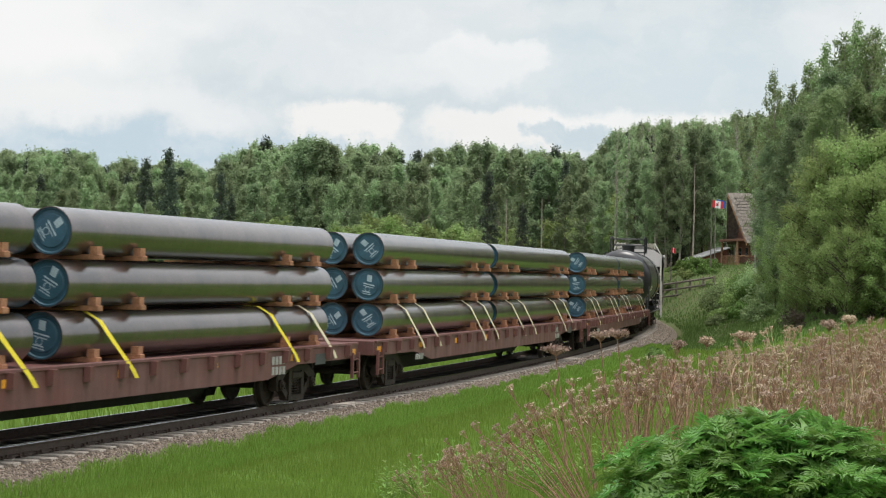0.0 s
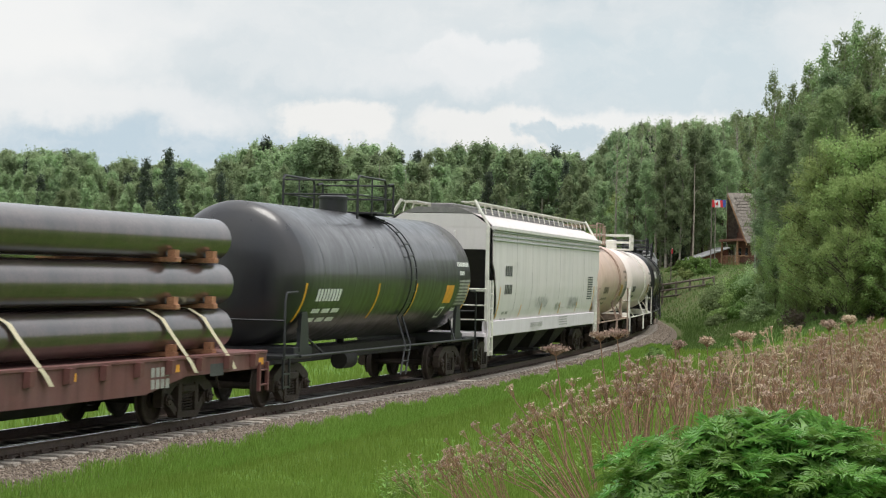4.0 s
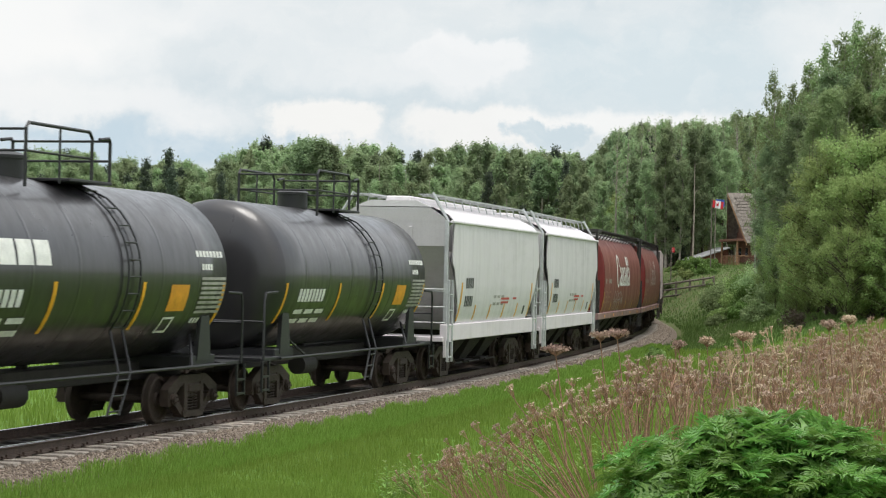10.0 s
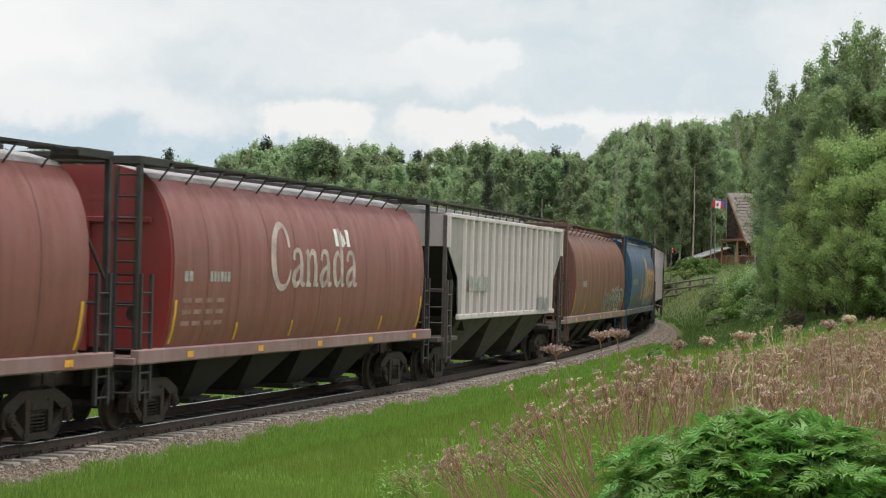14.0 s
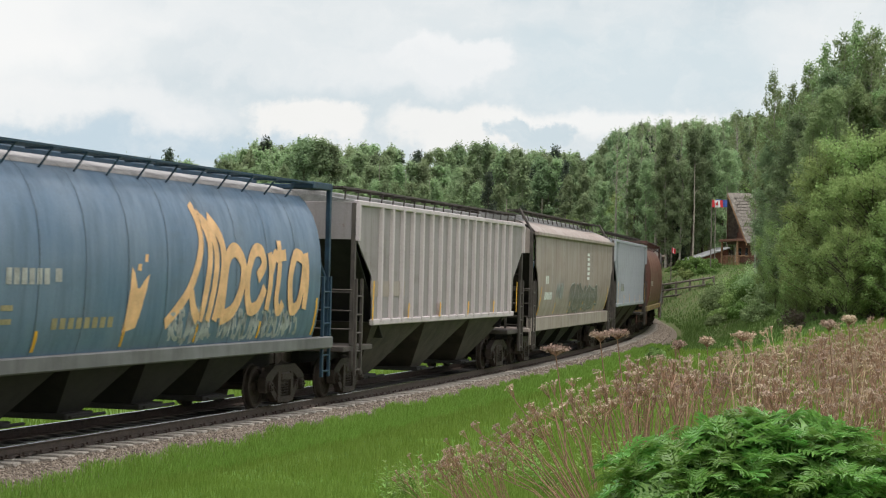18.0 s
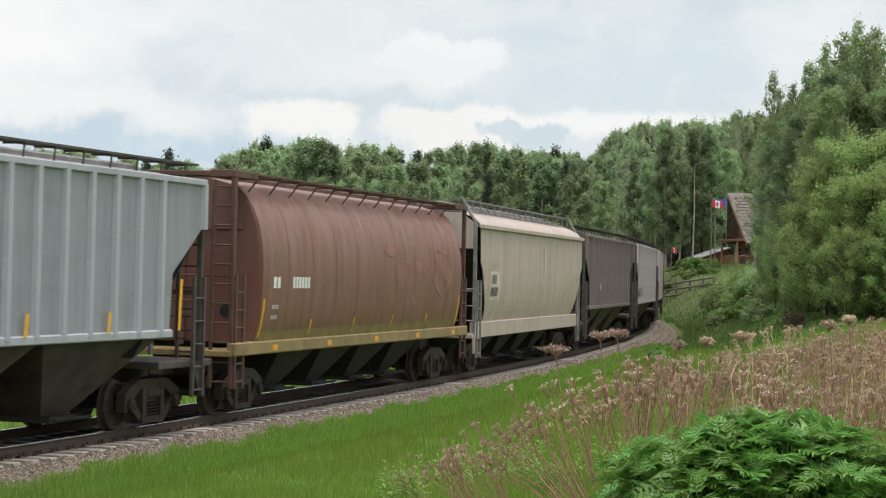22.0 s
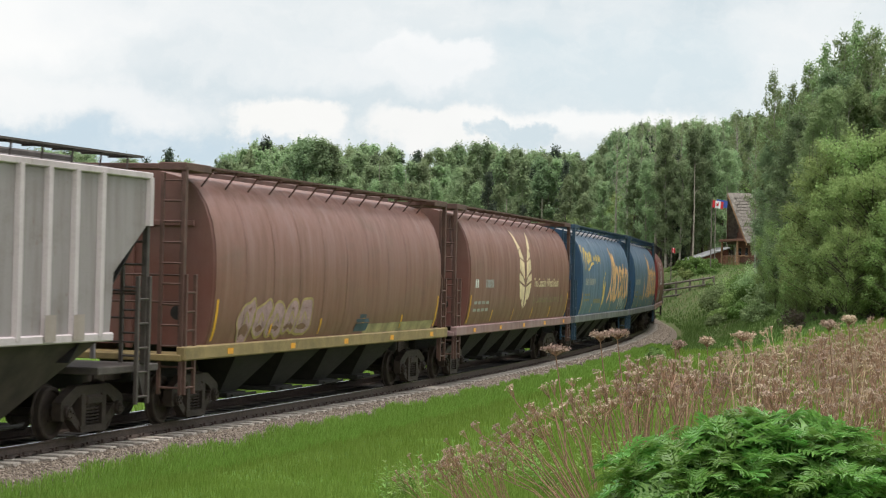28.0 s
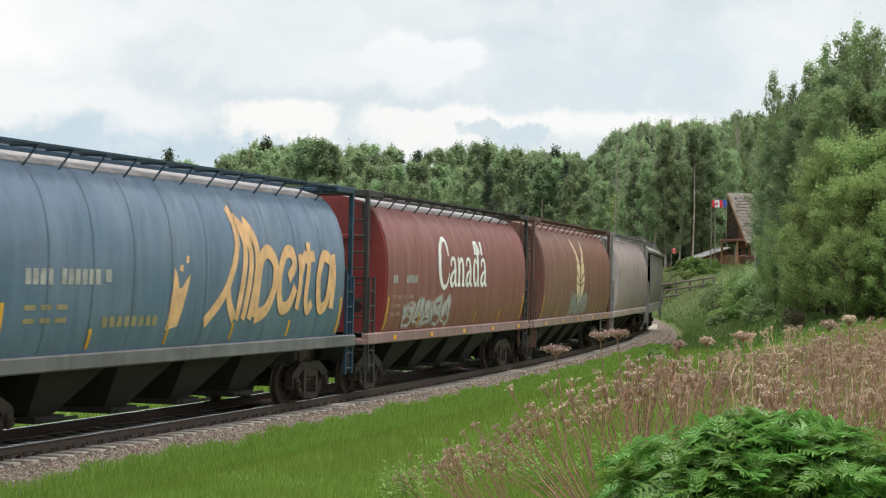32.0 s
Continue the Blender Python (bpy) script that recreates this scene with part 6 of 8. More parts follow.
# ---- sky backdrop ----
def cloud_material():
    m, nodes, links, p = tree_of("cloudy_sky_glow")
    v = coords(nodes)
    warp = nodes.new("ShaderNodeTexNoise")
    warp.inputs["Scale"].default_value, warp.inputs["Detail"].default_value, warp.inputs["Roughness"].default_value = 0.011, 6, 0.6
    links.new(v, warp.inputs["Vector"])
    shift = nodes.new("ShaderNodeVectorMath")
    shift.operation = "MULTIPLY_ADD"
    shift.inputs[1].default_value, shift.inputs[2].default_value = (190, 0, 100), (-95, 0, -50)
    links.new(warp.outputs["Color"], shift.inputs[0])
    moved = nodes.new("ShaderNodeVectorMath")
    links.new(v, moved.inputs[0])
    links.new(shift.outputs[0], moved.inputs[1])

    def lump(px, py, rx, ry, soft):
        """A soft oval cloud mask; its place by the view at two seconds."""
        mp = nodes.new("ShaderNodeMapping")
        mp.vector_type = "TEXTURE"
        k = 2600 / 3535.0
        mp.inputs["Location"].default_value = ((px - 784) * k - 35, 0, 2.756 + (484.5 - py) * k)
        mp.inputs["Scale"].default_value = (rx * k, 1e6, ry * k)
        links.new(moved.outputs[0], mp.inputs["Vector"])
        ln = nodes.new("ShaderNodeVectorMath")
        ln.operation = "LENGTH"
        links.new(mp.outputs[0], ln.inputs[0])
        mr = nodes.new("ShaderNodeMapRange")
        mr.interpolation_type = "SMOOTHSTEP"
        mr.inputs["From Min"].default_value, mr.inputs["From Max"].default_value = 1.0 + soft, 1.0 - soft
        links.new(ln.outputs["Value"], mr.inputs["Value"])
        return mr.outputs[0]

    def scaled(fac, k):
        n = nodes.new("ShaderNodeMath")
        n.operation = "MULTIPLY"
        n.inputs[1].default_value = k
        links.new(fac, n.inputs[0])
        return n.outputs[0]

    a = noise_at(nodes, links, stretched(nodes, links, v, 1, 1, 2.8), 0.0048, 7, 0.55)
    bb = noise_at(nodes, links, stretched(nodes, links, moved.outputs[0], 1, 1, 1.8), 0.013, 7, 0.6)
    c = mixed(nodes, links, ramp_of(nodes, links, a, 0.36, 0.66), (0.62, 0.715, 0.765), (0.76, 0.81, 0.835))
    for px, py, rx, ry, soft, k, col in ((1200, 110, 380, 85, 0.6, 0.8, (0.68, 0.775, 0.82)), (430, 120, 300, 75, 0.6, 0.7, (0.68, 0.755, 0.795)), (160, 276, 470, 42, 0.5, 0.95, (0.57, 0.69, 0.775)), (640, 170, 210, 30, 0.5, 0.6, (0.66, 0.745, 0.79)),
                                         (40, 60, 270, 130, 0.6, 0.9, (0.97, 0.97, 0.96)), (330, 40, 200, 40, 0.6, 0.6, (0.88, 0.90, 0.91)), (690, 105, 270, 58, 0.35, 0.7, (0.83, 0.865, 0.88)), (120, 195, 230, 36, 0.5, 0.8, (0.91, 0.92, 0.92)), (370, 205, 95, 40, 0.45, 0.75, (0.87, 0.89, 0.90)),
                                         (590, 222, 102, 46, 0.22, 0.95, (0.925, 0.92, 0.90)), (905, 226, 165, 38, 0.25, 0.95, (0.91, 0.91, 0.895)), (1170, 212, 230, 26, 0.5, 0.9, (0.93, 0.935, 0.925)), (1000, 234, 64, 26, 0.22, 0.95, (0.615, 0.715, 0.77)),
                                         (850, 104, 112, 40, 0.22, 0.8, (0.92, 0.93, 0.935)), (800, 128, 150, 34, 0.5, 0.6, (0.84, 0.87, 0.885)), (1530, 70, 150, 80, 0.5, 0.7, (0.86, 0.89, 0.90)), (760, 20, 460, 36, 0.6, 0.5, (0.84, 0.87, 0.88))):
        c = mixed(nodes, links, scaled(lump(px, py, rx, ry, soft), k), c, col)
    c = mixed(nodes, links, ramp_of(nodes, links, bb, 0.45, 0.72, (0, 0, 0, 1), (0.30, 0.30, 0.30, 1)), c, (0.95, 0.95, 0.94))
    em = nodes.new("ShaderNodeEmission")
    em.inputs[1].default_value = 0.94
    links.new(c, em.inputs[0])
    links.new(em.outputs[0], nodes["Material Output"].inputs[0])
    return m


h = Shape()
rows = []
for z in np.linspace(-40, 700, 6):
    rows.append([(x, 0.00012 * x * x * -1 + 0, z) for x in np.linspace(-1000, 1000, 11)])
h.rings(rows, False, False)
backdrop = part("sky_backdrop", h, cloud_material())
tagged(backdrop, "pale overcast sky with drifting white clouds", "sky", kind="structure")
backdrop.matrix_basis = pose(0, 2600, 0)
CLOUDS.append(backdrop)


# ---- trees ----
BARK_PALE = plain("pale_aspen_bark", (0.30, 0.27, 0.22), 0.9, 0, 4, 0.4, 0.6, 30)
BARK_DARK = plain("dark_conifer_bark", (0.09, 0.07, 0.055), 0.95, 0, 4, 0.3, 0.7, 30)
LEAF_ASPEN = leafy("aspen_leaf", (0.195, 0.275, 0.125), (0.32, 0.42, 0.20), 0.48, 0.7, 0.06)
# distance haze is put into the far leaves' paler, greyer green
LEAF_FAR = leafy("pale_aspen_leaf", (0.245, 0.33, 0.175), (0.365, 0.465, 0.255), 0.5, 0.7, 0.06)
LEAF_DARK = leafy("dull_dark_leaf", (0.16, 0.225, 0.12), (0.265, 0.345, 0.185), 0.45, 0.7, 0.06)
LEAF_LIGHT = leafy("willow_leaf", (0.195, 0.275, 0.095), (0.33, 0.425, 0.165), 0.52, 0.7, 0.06)
LEAF_FIR = leafy("spruce_needle", (0.045, 0.065, 0.042), (0.085, 0.115, 0.075), 0.15)



def leaf_shell(rng, blobs, count, size, loose=0.5, three=True):
    """Leaves on the outside of rounded clumps, facing outwards like real foliage."""
    b = np.asarray(blobs)
    w = b[:, 3] ** 2
    pick = rng.choice(len(b), count, p=w / w.sum())
    d = rng.normal(0, 1, (count, 3))
    d /= np.linalg.norm(d, axis=1, keepdims=True)
    r = b[pick, 3:4] * (1 - 0.5 * rng.random((count, 1)) ** 1.6 + 0.22 * rng.random((count, 1)) ** 3)
    p = b[pick, :3] + d * r * np.array([1, 1, 0.85])
    n = d + rng.normal(0, loose, (count, 3)) + np.array([0, 0, 0.25])
    n /= np.linalg.norm(n, axis=1, keepdims=True)
    u = np.cross(n, rng.normal(0, 1, (count, 3)))
    u /= np.linalg.norm(u, axis=1, keepdims=True) + 1e-6
    v = np.cross(n, u)
    s = size * rng.uniform(0.6, 1.4, (count, 1))
    if three:
        return np.stack([p - u * s, p + u * s * 0.5 + v * s * 0.75, p + u * s * 0.5 - v * s * 0.75], 1).reshape(-1, 3), np.arange(count * 3).reshape(-1, 3)
    return np.stack([p - u * s, p + v * s * 0.55, p + u * s, p - v * s * 0.55], 1).reshape(-1, 3), np.arange(count * 4).reshape(-1, 4)


def leaf_cards(rng, centres, spread, count, size, flat=0.0):
    """Small leaf blades scattered round the twig ends."""
    c = np.asarray(centres)
    pick = rng.integers(0, len(c), count)
    off = rng.normal(0, 1, (count, 3)) * np.array([spread, spread, spread * 0.75])
    p = c[pick] + off
    u = rng.normal(0, 1, (count, 3))
    u[:, 2] -= flat
    u /= np.linalg.norm(u, axis=1, keepdims=True)
    w = np.cross(u, rng.normal(0, 1, (count, 3)))
    w /= np.linalg.norm(w, axis=1, keepdims=True) + 1e-6
    s = size * rng.uniform(0.6, 1.4, (count, 1))
    v = np.stack([p - u * s, p + w * s * 0.45, p + u * s, p - w * s * 0.45], 1).reshape(-1, 3)
    f = np.arange(count * 4).reshape(-1, 4)
    return v, f


def limb_set(rng, height, base, reach, count, droop=0.0, spire=0.0, dome=False):
    """Trunk line, limb lines and the places of twigs."""
    lean = rng.uniform(-0.03, 0.03, 2)
    bend = rng.uniform(-0.25, 0.25, 2)
    def trunk(t):
        return Vector((lean[0] * height * t + bend[0] * math.sin(t * 3), lean[1] * height * t + bend[1] * math.sin(t * 2.3), height * t))
    limbs, twigs = [], []
    for i in range(count):
        t = base + (0.98 - base) * (i + rng.uniform(0, 0.9)) / count
        f = (t - base) / (1 - base)
        r = reach * ((1 - 0.6 * f ** 5) if dome else (1 - 0.78 * f ** 2.6) * (0.6 + 0.4 * min(1, f * 3)) if not spire else (1.02 - f) ** 0.9) * rng.uniform(0.6, 1.15)
        a = rng.uniform(0, 6.283)
        p = trunk(t)
        d = Vector((math.cos(a), math.sin(a), 0))
        q = p + d * r + Vector((0, 0, r * (0.45 - droop) * rng.uniform(0.6, 1.2)))
        m = p.lerp(q, 0.5) + Vector((0, 0, r * 0.08))
        limbs.append((p, m, q, r))
        k = max(2, int(r * 2.2))
        for j in range(k):
            u = 0.3 + 0.7 * (j + 1) / k
            side = Vector((-d.y, d.x, 0)) * rng.uniform(-0.35, 0.35) * r * u
            twigs.append(p.lerp(m, u * 2) + side if u < 0.5 else m.lerp(q, u * 2 - 1) + side)
    twigs.append(trunk(0.97))
    twigs.append(trunk(1.0))
    return trunk, limbs, twigs


def crown_leaves(rng, blobs, count, size):
    """Leaves through the depth of many small uneven tufts, so that the crown keeps gaps."""
    b = np.asarray(blobs)
    w = b[:, 3] ** 2.2
    pick = rng.choice(len(b), count, p=w / w.sum())
    d = rng.normal(0, 1, (count, 3))
    d /= np.linalg.norm(d, axis=1, keepdims=True)
    r = b[pick, 3:4] * rng.random((count, 1)) ** 0.45 * (1 + 0.3 * np.abs(rng.normal(0, 0.6, (count, 1))))
    p = b[pick, :3] + d * r * np.array([1, 1, 1.1])
    n = d * 0.6 + rng.normal(0, 0.42, (count, 3)) + np.array([0, 0, 0.8])
    n /= np.linalg.norm(n, axis=1, keepdims=True)
    u = np.cross(n, rng.normal(0, 1, (count, 3)))
    u /= np.linalg.norm(u, axis=1, keepdims=True) + 1e-6
    v = np.cross(n, u)
    s = size * rng.uniform(0.6, 1.4, (count, 1))
    return np.stack([p - u * s, p + v * s * 0.6, p + u * s, p - v * s * 0.6], 1).reshape(-1, 3), np.arange(count * 4).reshape(-1, 4)


def make_tree(name, label, height, kind, seed, leaves, size, material, bark, reach=None, base=0.25, lump=0.5, limb_count=46):
    rng = np.random.default_rng(seed)
    spire = 1.0 if kind == "spruce" else 0.0
    reach = reach or (height * (0.16 if spire else 0.21))
    trunk, limbs, twigs = limb_set(rng, height, base, reach, 70 if spire else limb_count, 0.75 if spire else -0.3, spire, height < 10)
    th = tagged(new(name), label, "bush" if height < 10 else "tree")
    h = Shape()
    r0 = 0.010 * height + 0.02
    h.tube([trunk(t) for t in np.linspace(-0.02, 1, 8)], [r0 * (1.25 - 0.25 * min(1, i)) * (1 - 0.93 * t) for i, t in enumerate(np.linspace(0, 1, 8))], 7)
    for p, m, q, r in limbs:
        h.tube([p, m, q], [0.018 * r + 0.012, 0.012 * r + 0.008, 0.005], 4, False)
    if spire:
        v, f = leaf_cards(rng, [tuple(t) for t in twigs], 0.24 * (height / 14) ** 0.5, leaves, size, 0.5)
    else:
        blobs = []
        for p, m, q, r in limbs:
            for u in (0.35, 0.62, 0.85, 1.0):
                if rng.random() < 0.86:
                    c = (p.lerp(m, u * 2) if u < 0.5 else m.lerp(q, u * 2 - 1)) + Vector(rng.normal(0, 0.22, 3) * lump)
                    blobs.append((*c, lump * rng.uniform(0.55, 1.2)))
        for t in (0.9, 0.94, 0.975, 1.0):
            blobs.append((*(trunk(t) + Vector(rng.normal(0, 0.2, 3) * lump)), lump * (1.45 - t) * 1.3))
        for k in range(9):
            p, m, q, r = limbs[-1 - int(rng.integers(0, 14))]
            tip, rise = q.lerp(p, rng.uniform(0, 0.6)), rng.uniform(0.4, 1.5)
            h.tube([tip, tip + Vector((0, 0, rise))], [0.014, 0.006], 3, False)
            for u in (0.35, 0.65, 0.95) if height > 10 else ():
                blobs.append((*(tip + Vector((rng.normal(0, 0.08), rng.normal(0, 0.08), rise * u))), lump * 0.42 * (1.25 - u * 0.7)))
        v, f = crown_leaves(rng, blobs, leaves, size)
    # the leaves' tips, not the stem, end at the given height
    k = height / np.percentile(v[:, 2], 99.4)
    v[:, 2] *= k
    h.v = [(x, y, z * k * 0.985) for x, y, z in h.v]
    part("trunk", h, bark, th)
    part("crown", numpy_mesh("crown", v, f, material), material, th)
    return th


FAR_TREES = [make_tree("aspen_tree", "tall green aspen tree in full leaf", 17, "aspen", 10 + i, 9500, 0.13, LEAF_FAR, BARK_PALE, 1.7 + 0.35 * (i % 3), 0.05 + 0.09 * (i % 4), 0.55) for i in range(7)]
DARK_TREES = [make_tree("pine_tree", "dense dark green rounded pine", 17, "aspen", 30 + i, 11000, 0.13, LEAF_DARK, BARK_DARK, 2.3, 0.10, 0.55, 60) for i in range(3)]
FAR_SPRUCE = [make_tree("spruce_tree", "dark green pointed spruce tree", 17, "spruce", 40 + i, 9000, 0.14, LEAF_FIR, BARK_DARK, 2.5, 0.06) for i in range(3)]
FAR_BUSHES = [make_tree("willow_bush", "light green rounded willow bush", 8, "bush", 60 + i, 6500, 0.13, LEAF_LIGHT, BARK_DARK, 2.6, 0.04, 0.55, 50) for i in range(3)]
NEAR_TREES = [make_tree("poplar_tree", "tall leafy balsam poplar at the edge of the wood", 15, "near", 80 + i, 27000, 0.075, LEAF_ASPEN, BARK_PALE, 2.3, 0.08, 0.46, 70) for i in range(4)]
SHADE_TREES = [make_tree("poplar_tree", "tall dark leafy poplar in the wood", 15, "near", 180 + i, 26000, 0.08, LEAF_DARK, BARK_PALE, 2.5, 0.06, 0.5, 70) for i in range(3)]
THIN_TREES = [make_tree("thin_poplar_tree", "slim half-bare poplar with pale twigs", 15, "near", 84 + i, 5200, 0.075, LEAF_ASPEN, BARK_PALE, 1.6, 0.25, 0.3) for i in range(3)]
BARE_TREES = [make_tree("bare_poplar_tree", "nearly bare poplar with grey twigs above the wood", 15, "near", 284 + i, 900, 0.07, LEAF_ASPEN, BARK_PALE, 1.3, 0.35, 0.25) for i in range(2)]
NEAR_BUSHES = [make_tree("willow_shrub", "broad light green willow shrub beside the lawn", 7, "near", 90 + i, 21000, 0.062, LEAF_LIGHT, BARK_DARK, 2.6, 0.02, 0.4, 80) for i in range(3)]
USED = set()
FOCAL = 3535.0


def ray_x(px, y):
    return (px - 784.0) / FOCAL * y


def top_z(px, py, y):
    return 2.756 + (484.5 + 0.0233 * (px - 784.0) - py) / FOCAL * y


def unsized(ob):
    """Takes back the template's own size, which copy_thing() adds."""
    return Matrix.Diagonal((1 / ob.scale.x, 1 / ob.scale.y, 1 / ob.scale.z, 1))


def plant(kinds, i, x, y, height, nominal, turn, slim=1.0):
    ob = kinds[i % len(kinds)]
    z = float(ground_z(x, y)[0])
    k = height / nominal
    w = (0.6 * k + 0.4 * min(1.2, k)) * slim
    m = pose(x, y, z - 0.05, 0, 0, turn) @ Matrix.Diagonal((w, w, k, 1))
    if ob.name in USED:
        copy_thing(ob, m @ unsized(ob))
    else:
        USED.add(ob.name)
        ob.matrix_basis = m


SKYLINE = ([-260, -60, 0, 60, 110, 150, 165, 185, 220, 250, 300, 340, 365, 385, 430, 466, 500, 520, 548, 575, 590, 640, 700, 760, 800, 835, 862, 905, 925, 960, 1000, 1050, 1070, 1090, 1120, 1165, 1200, 1222, 1265, 1302, 1345, 1400, 1700],
           [300, 280, 271, 270, 266, 268, 290, 285, 284, 298, 286, 288, 307, 290, 264, 254, 264, 254, 252, 254, 265, 260, 259, 257, 261, 257, 258, 260, 270, 272, 274, 277, 256, 236, 224, 218, 222, 218, 224, 208, 208, 190, 190])
WOOD_EDGE = ([1330, 1360, 1390, 1405, 1430, 1455, 1480, 1500, 1530, 1568, 1640], [230, 215, 190, 160, 122, 102, 86, 74, 92, 86, 90])
SHRUB_EDGE = ([1400, 1430, 1460, 1490, 1520, 1568, 1640], [430, 335, 292, 264, 248, 232, 230])


def clear_of_track(x, y, gap=5.0):
    return abs(off_track(x, y)[1][0]) > gap


def build_forest():
    rng = random.Random(11)
    for row, (depth, drop, step) in enumerate(((306, 0, 12), (288, 3, 14), (270, 12, 15), (250, 34, 18), (230, 64, 23), (214, 96, 30))):
        px = -120.0
        while px < 1400:
            px += step * rng.uniform(0.7, 1.3)
            y = depth + rng.uniform(-8, 8)
            x = ray_x(px, y)
            if (px > 1075 and row > 3) or not clear_of_track(x, y):
                continue
            py = float(np.interp(px, *SKYLINE)) + drop + abs(rng.gauss(0, 8)) - 5 + (rng.uniform(0, 45) if row == 5 else 0)
            height = top_z(px, py, y) - float(ground_z(x, y)[0])
            pick = rng.random()
            if row == 5:
                plant(FAR_BUSHES, rng.randrange(3), x, y, max(4, height * 0.85), 8, rng.uniform(0, 360))
            elif pick < 0.07:
                plant(FAR_SPRUCE, rng.randrange(3), x, y, height * 0.98, 17, rng.uniform(0, 360))
            elif pick < 0.2:
                plant(DARK_TREES, rng.randrange(3), x, y, height, 17, rng.uniform(0, 360))
            else:
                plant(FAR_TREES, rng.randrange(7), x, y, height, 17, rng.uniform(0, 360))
    for px, py, y in ((292, 268, 222), (300, 300, 220), (862, 308, 205), (976, 263, 290), (925, 366, 190), (385, 310, 205), (258, 286, 240), (1205, 330, 212), (466, 250, 280), (1196, 290, 212)):
        x = ray_x(px, y)
        plant(FAR_SPRUCE, rng.randrange(3), x, y, top_z(px, py, y) - float(ground_z(x, y)[0]), 17, rng.uniform(0, 360))
    for k in range(70):
        px, y = -120 + k * 17 + rng.uniform(-9, 9), rng.uniform(225, 262)
        x = ray_x(px, y)
        if clear_of_track(x, y):
            plant(FAR_BUSHES, rng.randrange(3), x, y, rng.uniform(6, 9.5), 8, rng.uniform(0, 360))
    # one broad dark pine that stands before the others
    for px, py, y in ((528, 252, 236), (545, 247, 240), (562, 250, 238), (578, 258, 240)):
        x = ray_x(px, y)
        plant(DARK_TREES, 1, x, y, top_z(px, py, y) - float(ground_z(x, y)[0]), 17, rng.uniform(0, 360))
    # undergrowth that closes the wood behind the house
    for k in range(40):
        y = rng.uniform(218, 265)
        px = 1070 + k * 9 + rng.uniform(-5, 5)
        x = ray_x(px, y)
        if clear_of_track(x, y, 7):
            plant(FAR_BUSHES, rng.randrange(3), x, y, rng.uniform(6, 10), 8, rng.uniform(0, 360))
    for k in range(26):
        y = rng.uniform(206, 226)
        px = 1085 + k * 11 + rng.uniform(-8, 8)
        x = ray_x(px, y)
        if clear_of_track(x, y, 7):
            plant(DARK_TREES if k % 3 == 0 else FAR_TREES, rng.randrange(3), x, y, top_z(px, float(np.interp(px, *SKYLINE)) + rng.uniform(3, 75), y) - float(ground_z(x, y)[0]), 17, rng.uniform(0, 360), 0.85)
    for k in range(13):
        y = rng.uniform(214, 228)
        px = 1088 + k * 19 + rng.uniform(-8, 8)
        x = ray_x(px, y)
        plant(BARE_TREES, k, x, y, top_z(px, float(np.interp(px, *SKYLINE)) - rng.uniform(2, 14), y) - float(ground_z(x, y)[0]), 15, rng.uniform(0, 360), 0.9)
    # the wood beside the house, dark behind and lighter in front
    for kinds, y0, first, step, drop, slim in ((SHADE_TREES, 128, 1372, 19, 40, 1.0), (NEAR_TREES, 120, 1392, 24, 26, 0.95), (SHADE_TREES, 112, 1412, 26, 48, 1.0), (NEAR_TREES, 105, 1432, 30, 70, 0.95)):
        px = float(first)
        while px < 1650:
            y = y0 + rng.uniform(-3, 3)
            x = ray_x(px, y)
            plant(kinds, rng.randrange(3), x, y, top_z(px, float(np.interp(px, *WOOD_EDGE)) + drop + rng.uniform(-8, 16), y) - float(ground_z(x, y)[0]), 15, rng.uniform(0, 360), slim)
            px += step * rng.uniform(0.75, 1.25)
    for px, py, y, slim in ((1366, 268, 142, 0.7), (1352, 235, 158, 0.7), (1376, 225, 140, 0.8), (1372, 300, 134, 0.75), (1384, 240, 130, 0.9), (1360, 360, 122, 0.5), (1384, 300, 118, 0.7), (1404, 290, 112, 0.7)):
        x = ray_x(px, y)
        plant(NEAR_TREES, rng.randrange(4), x, y, top_z(px, py, y) - float(ground_z(x, y)[0]), 15, rng.uniform(0, 360), slim)
    for px, py, y, slim in ((1364, 128, 126, 0.7), (1358, 190, 128, 0.7), (1372, 160, 128, 0.7), (1382, 205, 126, 0.7), (1420, 118, 120, 0.8), (1450, 80, 114, 0.9), (1500, 40, 112, 0.9), (1535, 62, 110, 0.9), (1562, 48, 108, 0.9), (1484, 60, 114, 0.8), (1408, 150, 122, 0.9), (1432, 112, 118, 0.9), (1468, 84, 116, 0.9), (1512, 66, 113, 0.9), (1550, 78, 112, 0.9), (1524, 48, 115, 0.8), (1396, 178, 124, 0.8), (1338, 200, 150, 0.7), (1300, 196, 222, 0.8), (1160, 212, 224, 0.8)):
        x = ray_x(px, y)
        plant(THIN_TREES, rng.randrange(3), x, y, top_z(px, py, y) - float(ground_z(x, y)[0]), 15, rng.uniform(0, 360), slim)
    for y0, first, step, drop in ((90, 1466, 30, 0), (86, 1478, 36, 60), (83, 1500, 40, 130), (93, 1450, 34, 40)):
        px = float(first)
        while px < 1640:
            y = y0 + rng.uniform(-2, 2)
            x = ray_x(px, y)
            plant(NEAR_BUSHES, rng.randrange(3), x, y, max(1.2, top_z(px, float(np.interp(px, *SHRUB_EDGE)) + drop + rng.uniform(-6, 14), y) - float(ground_z(x, y)[0])), 7, rng.uniform(0, 360), 0.85)
            px += step * rng.uniform(0.8, 1.2)
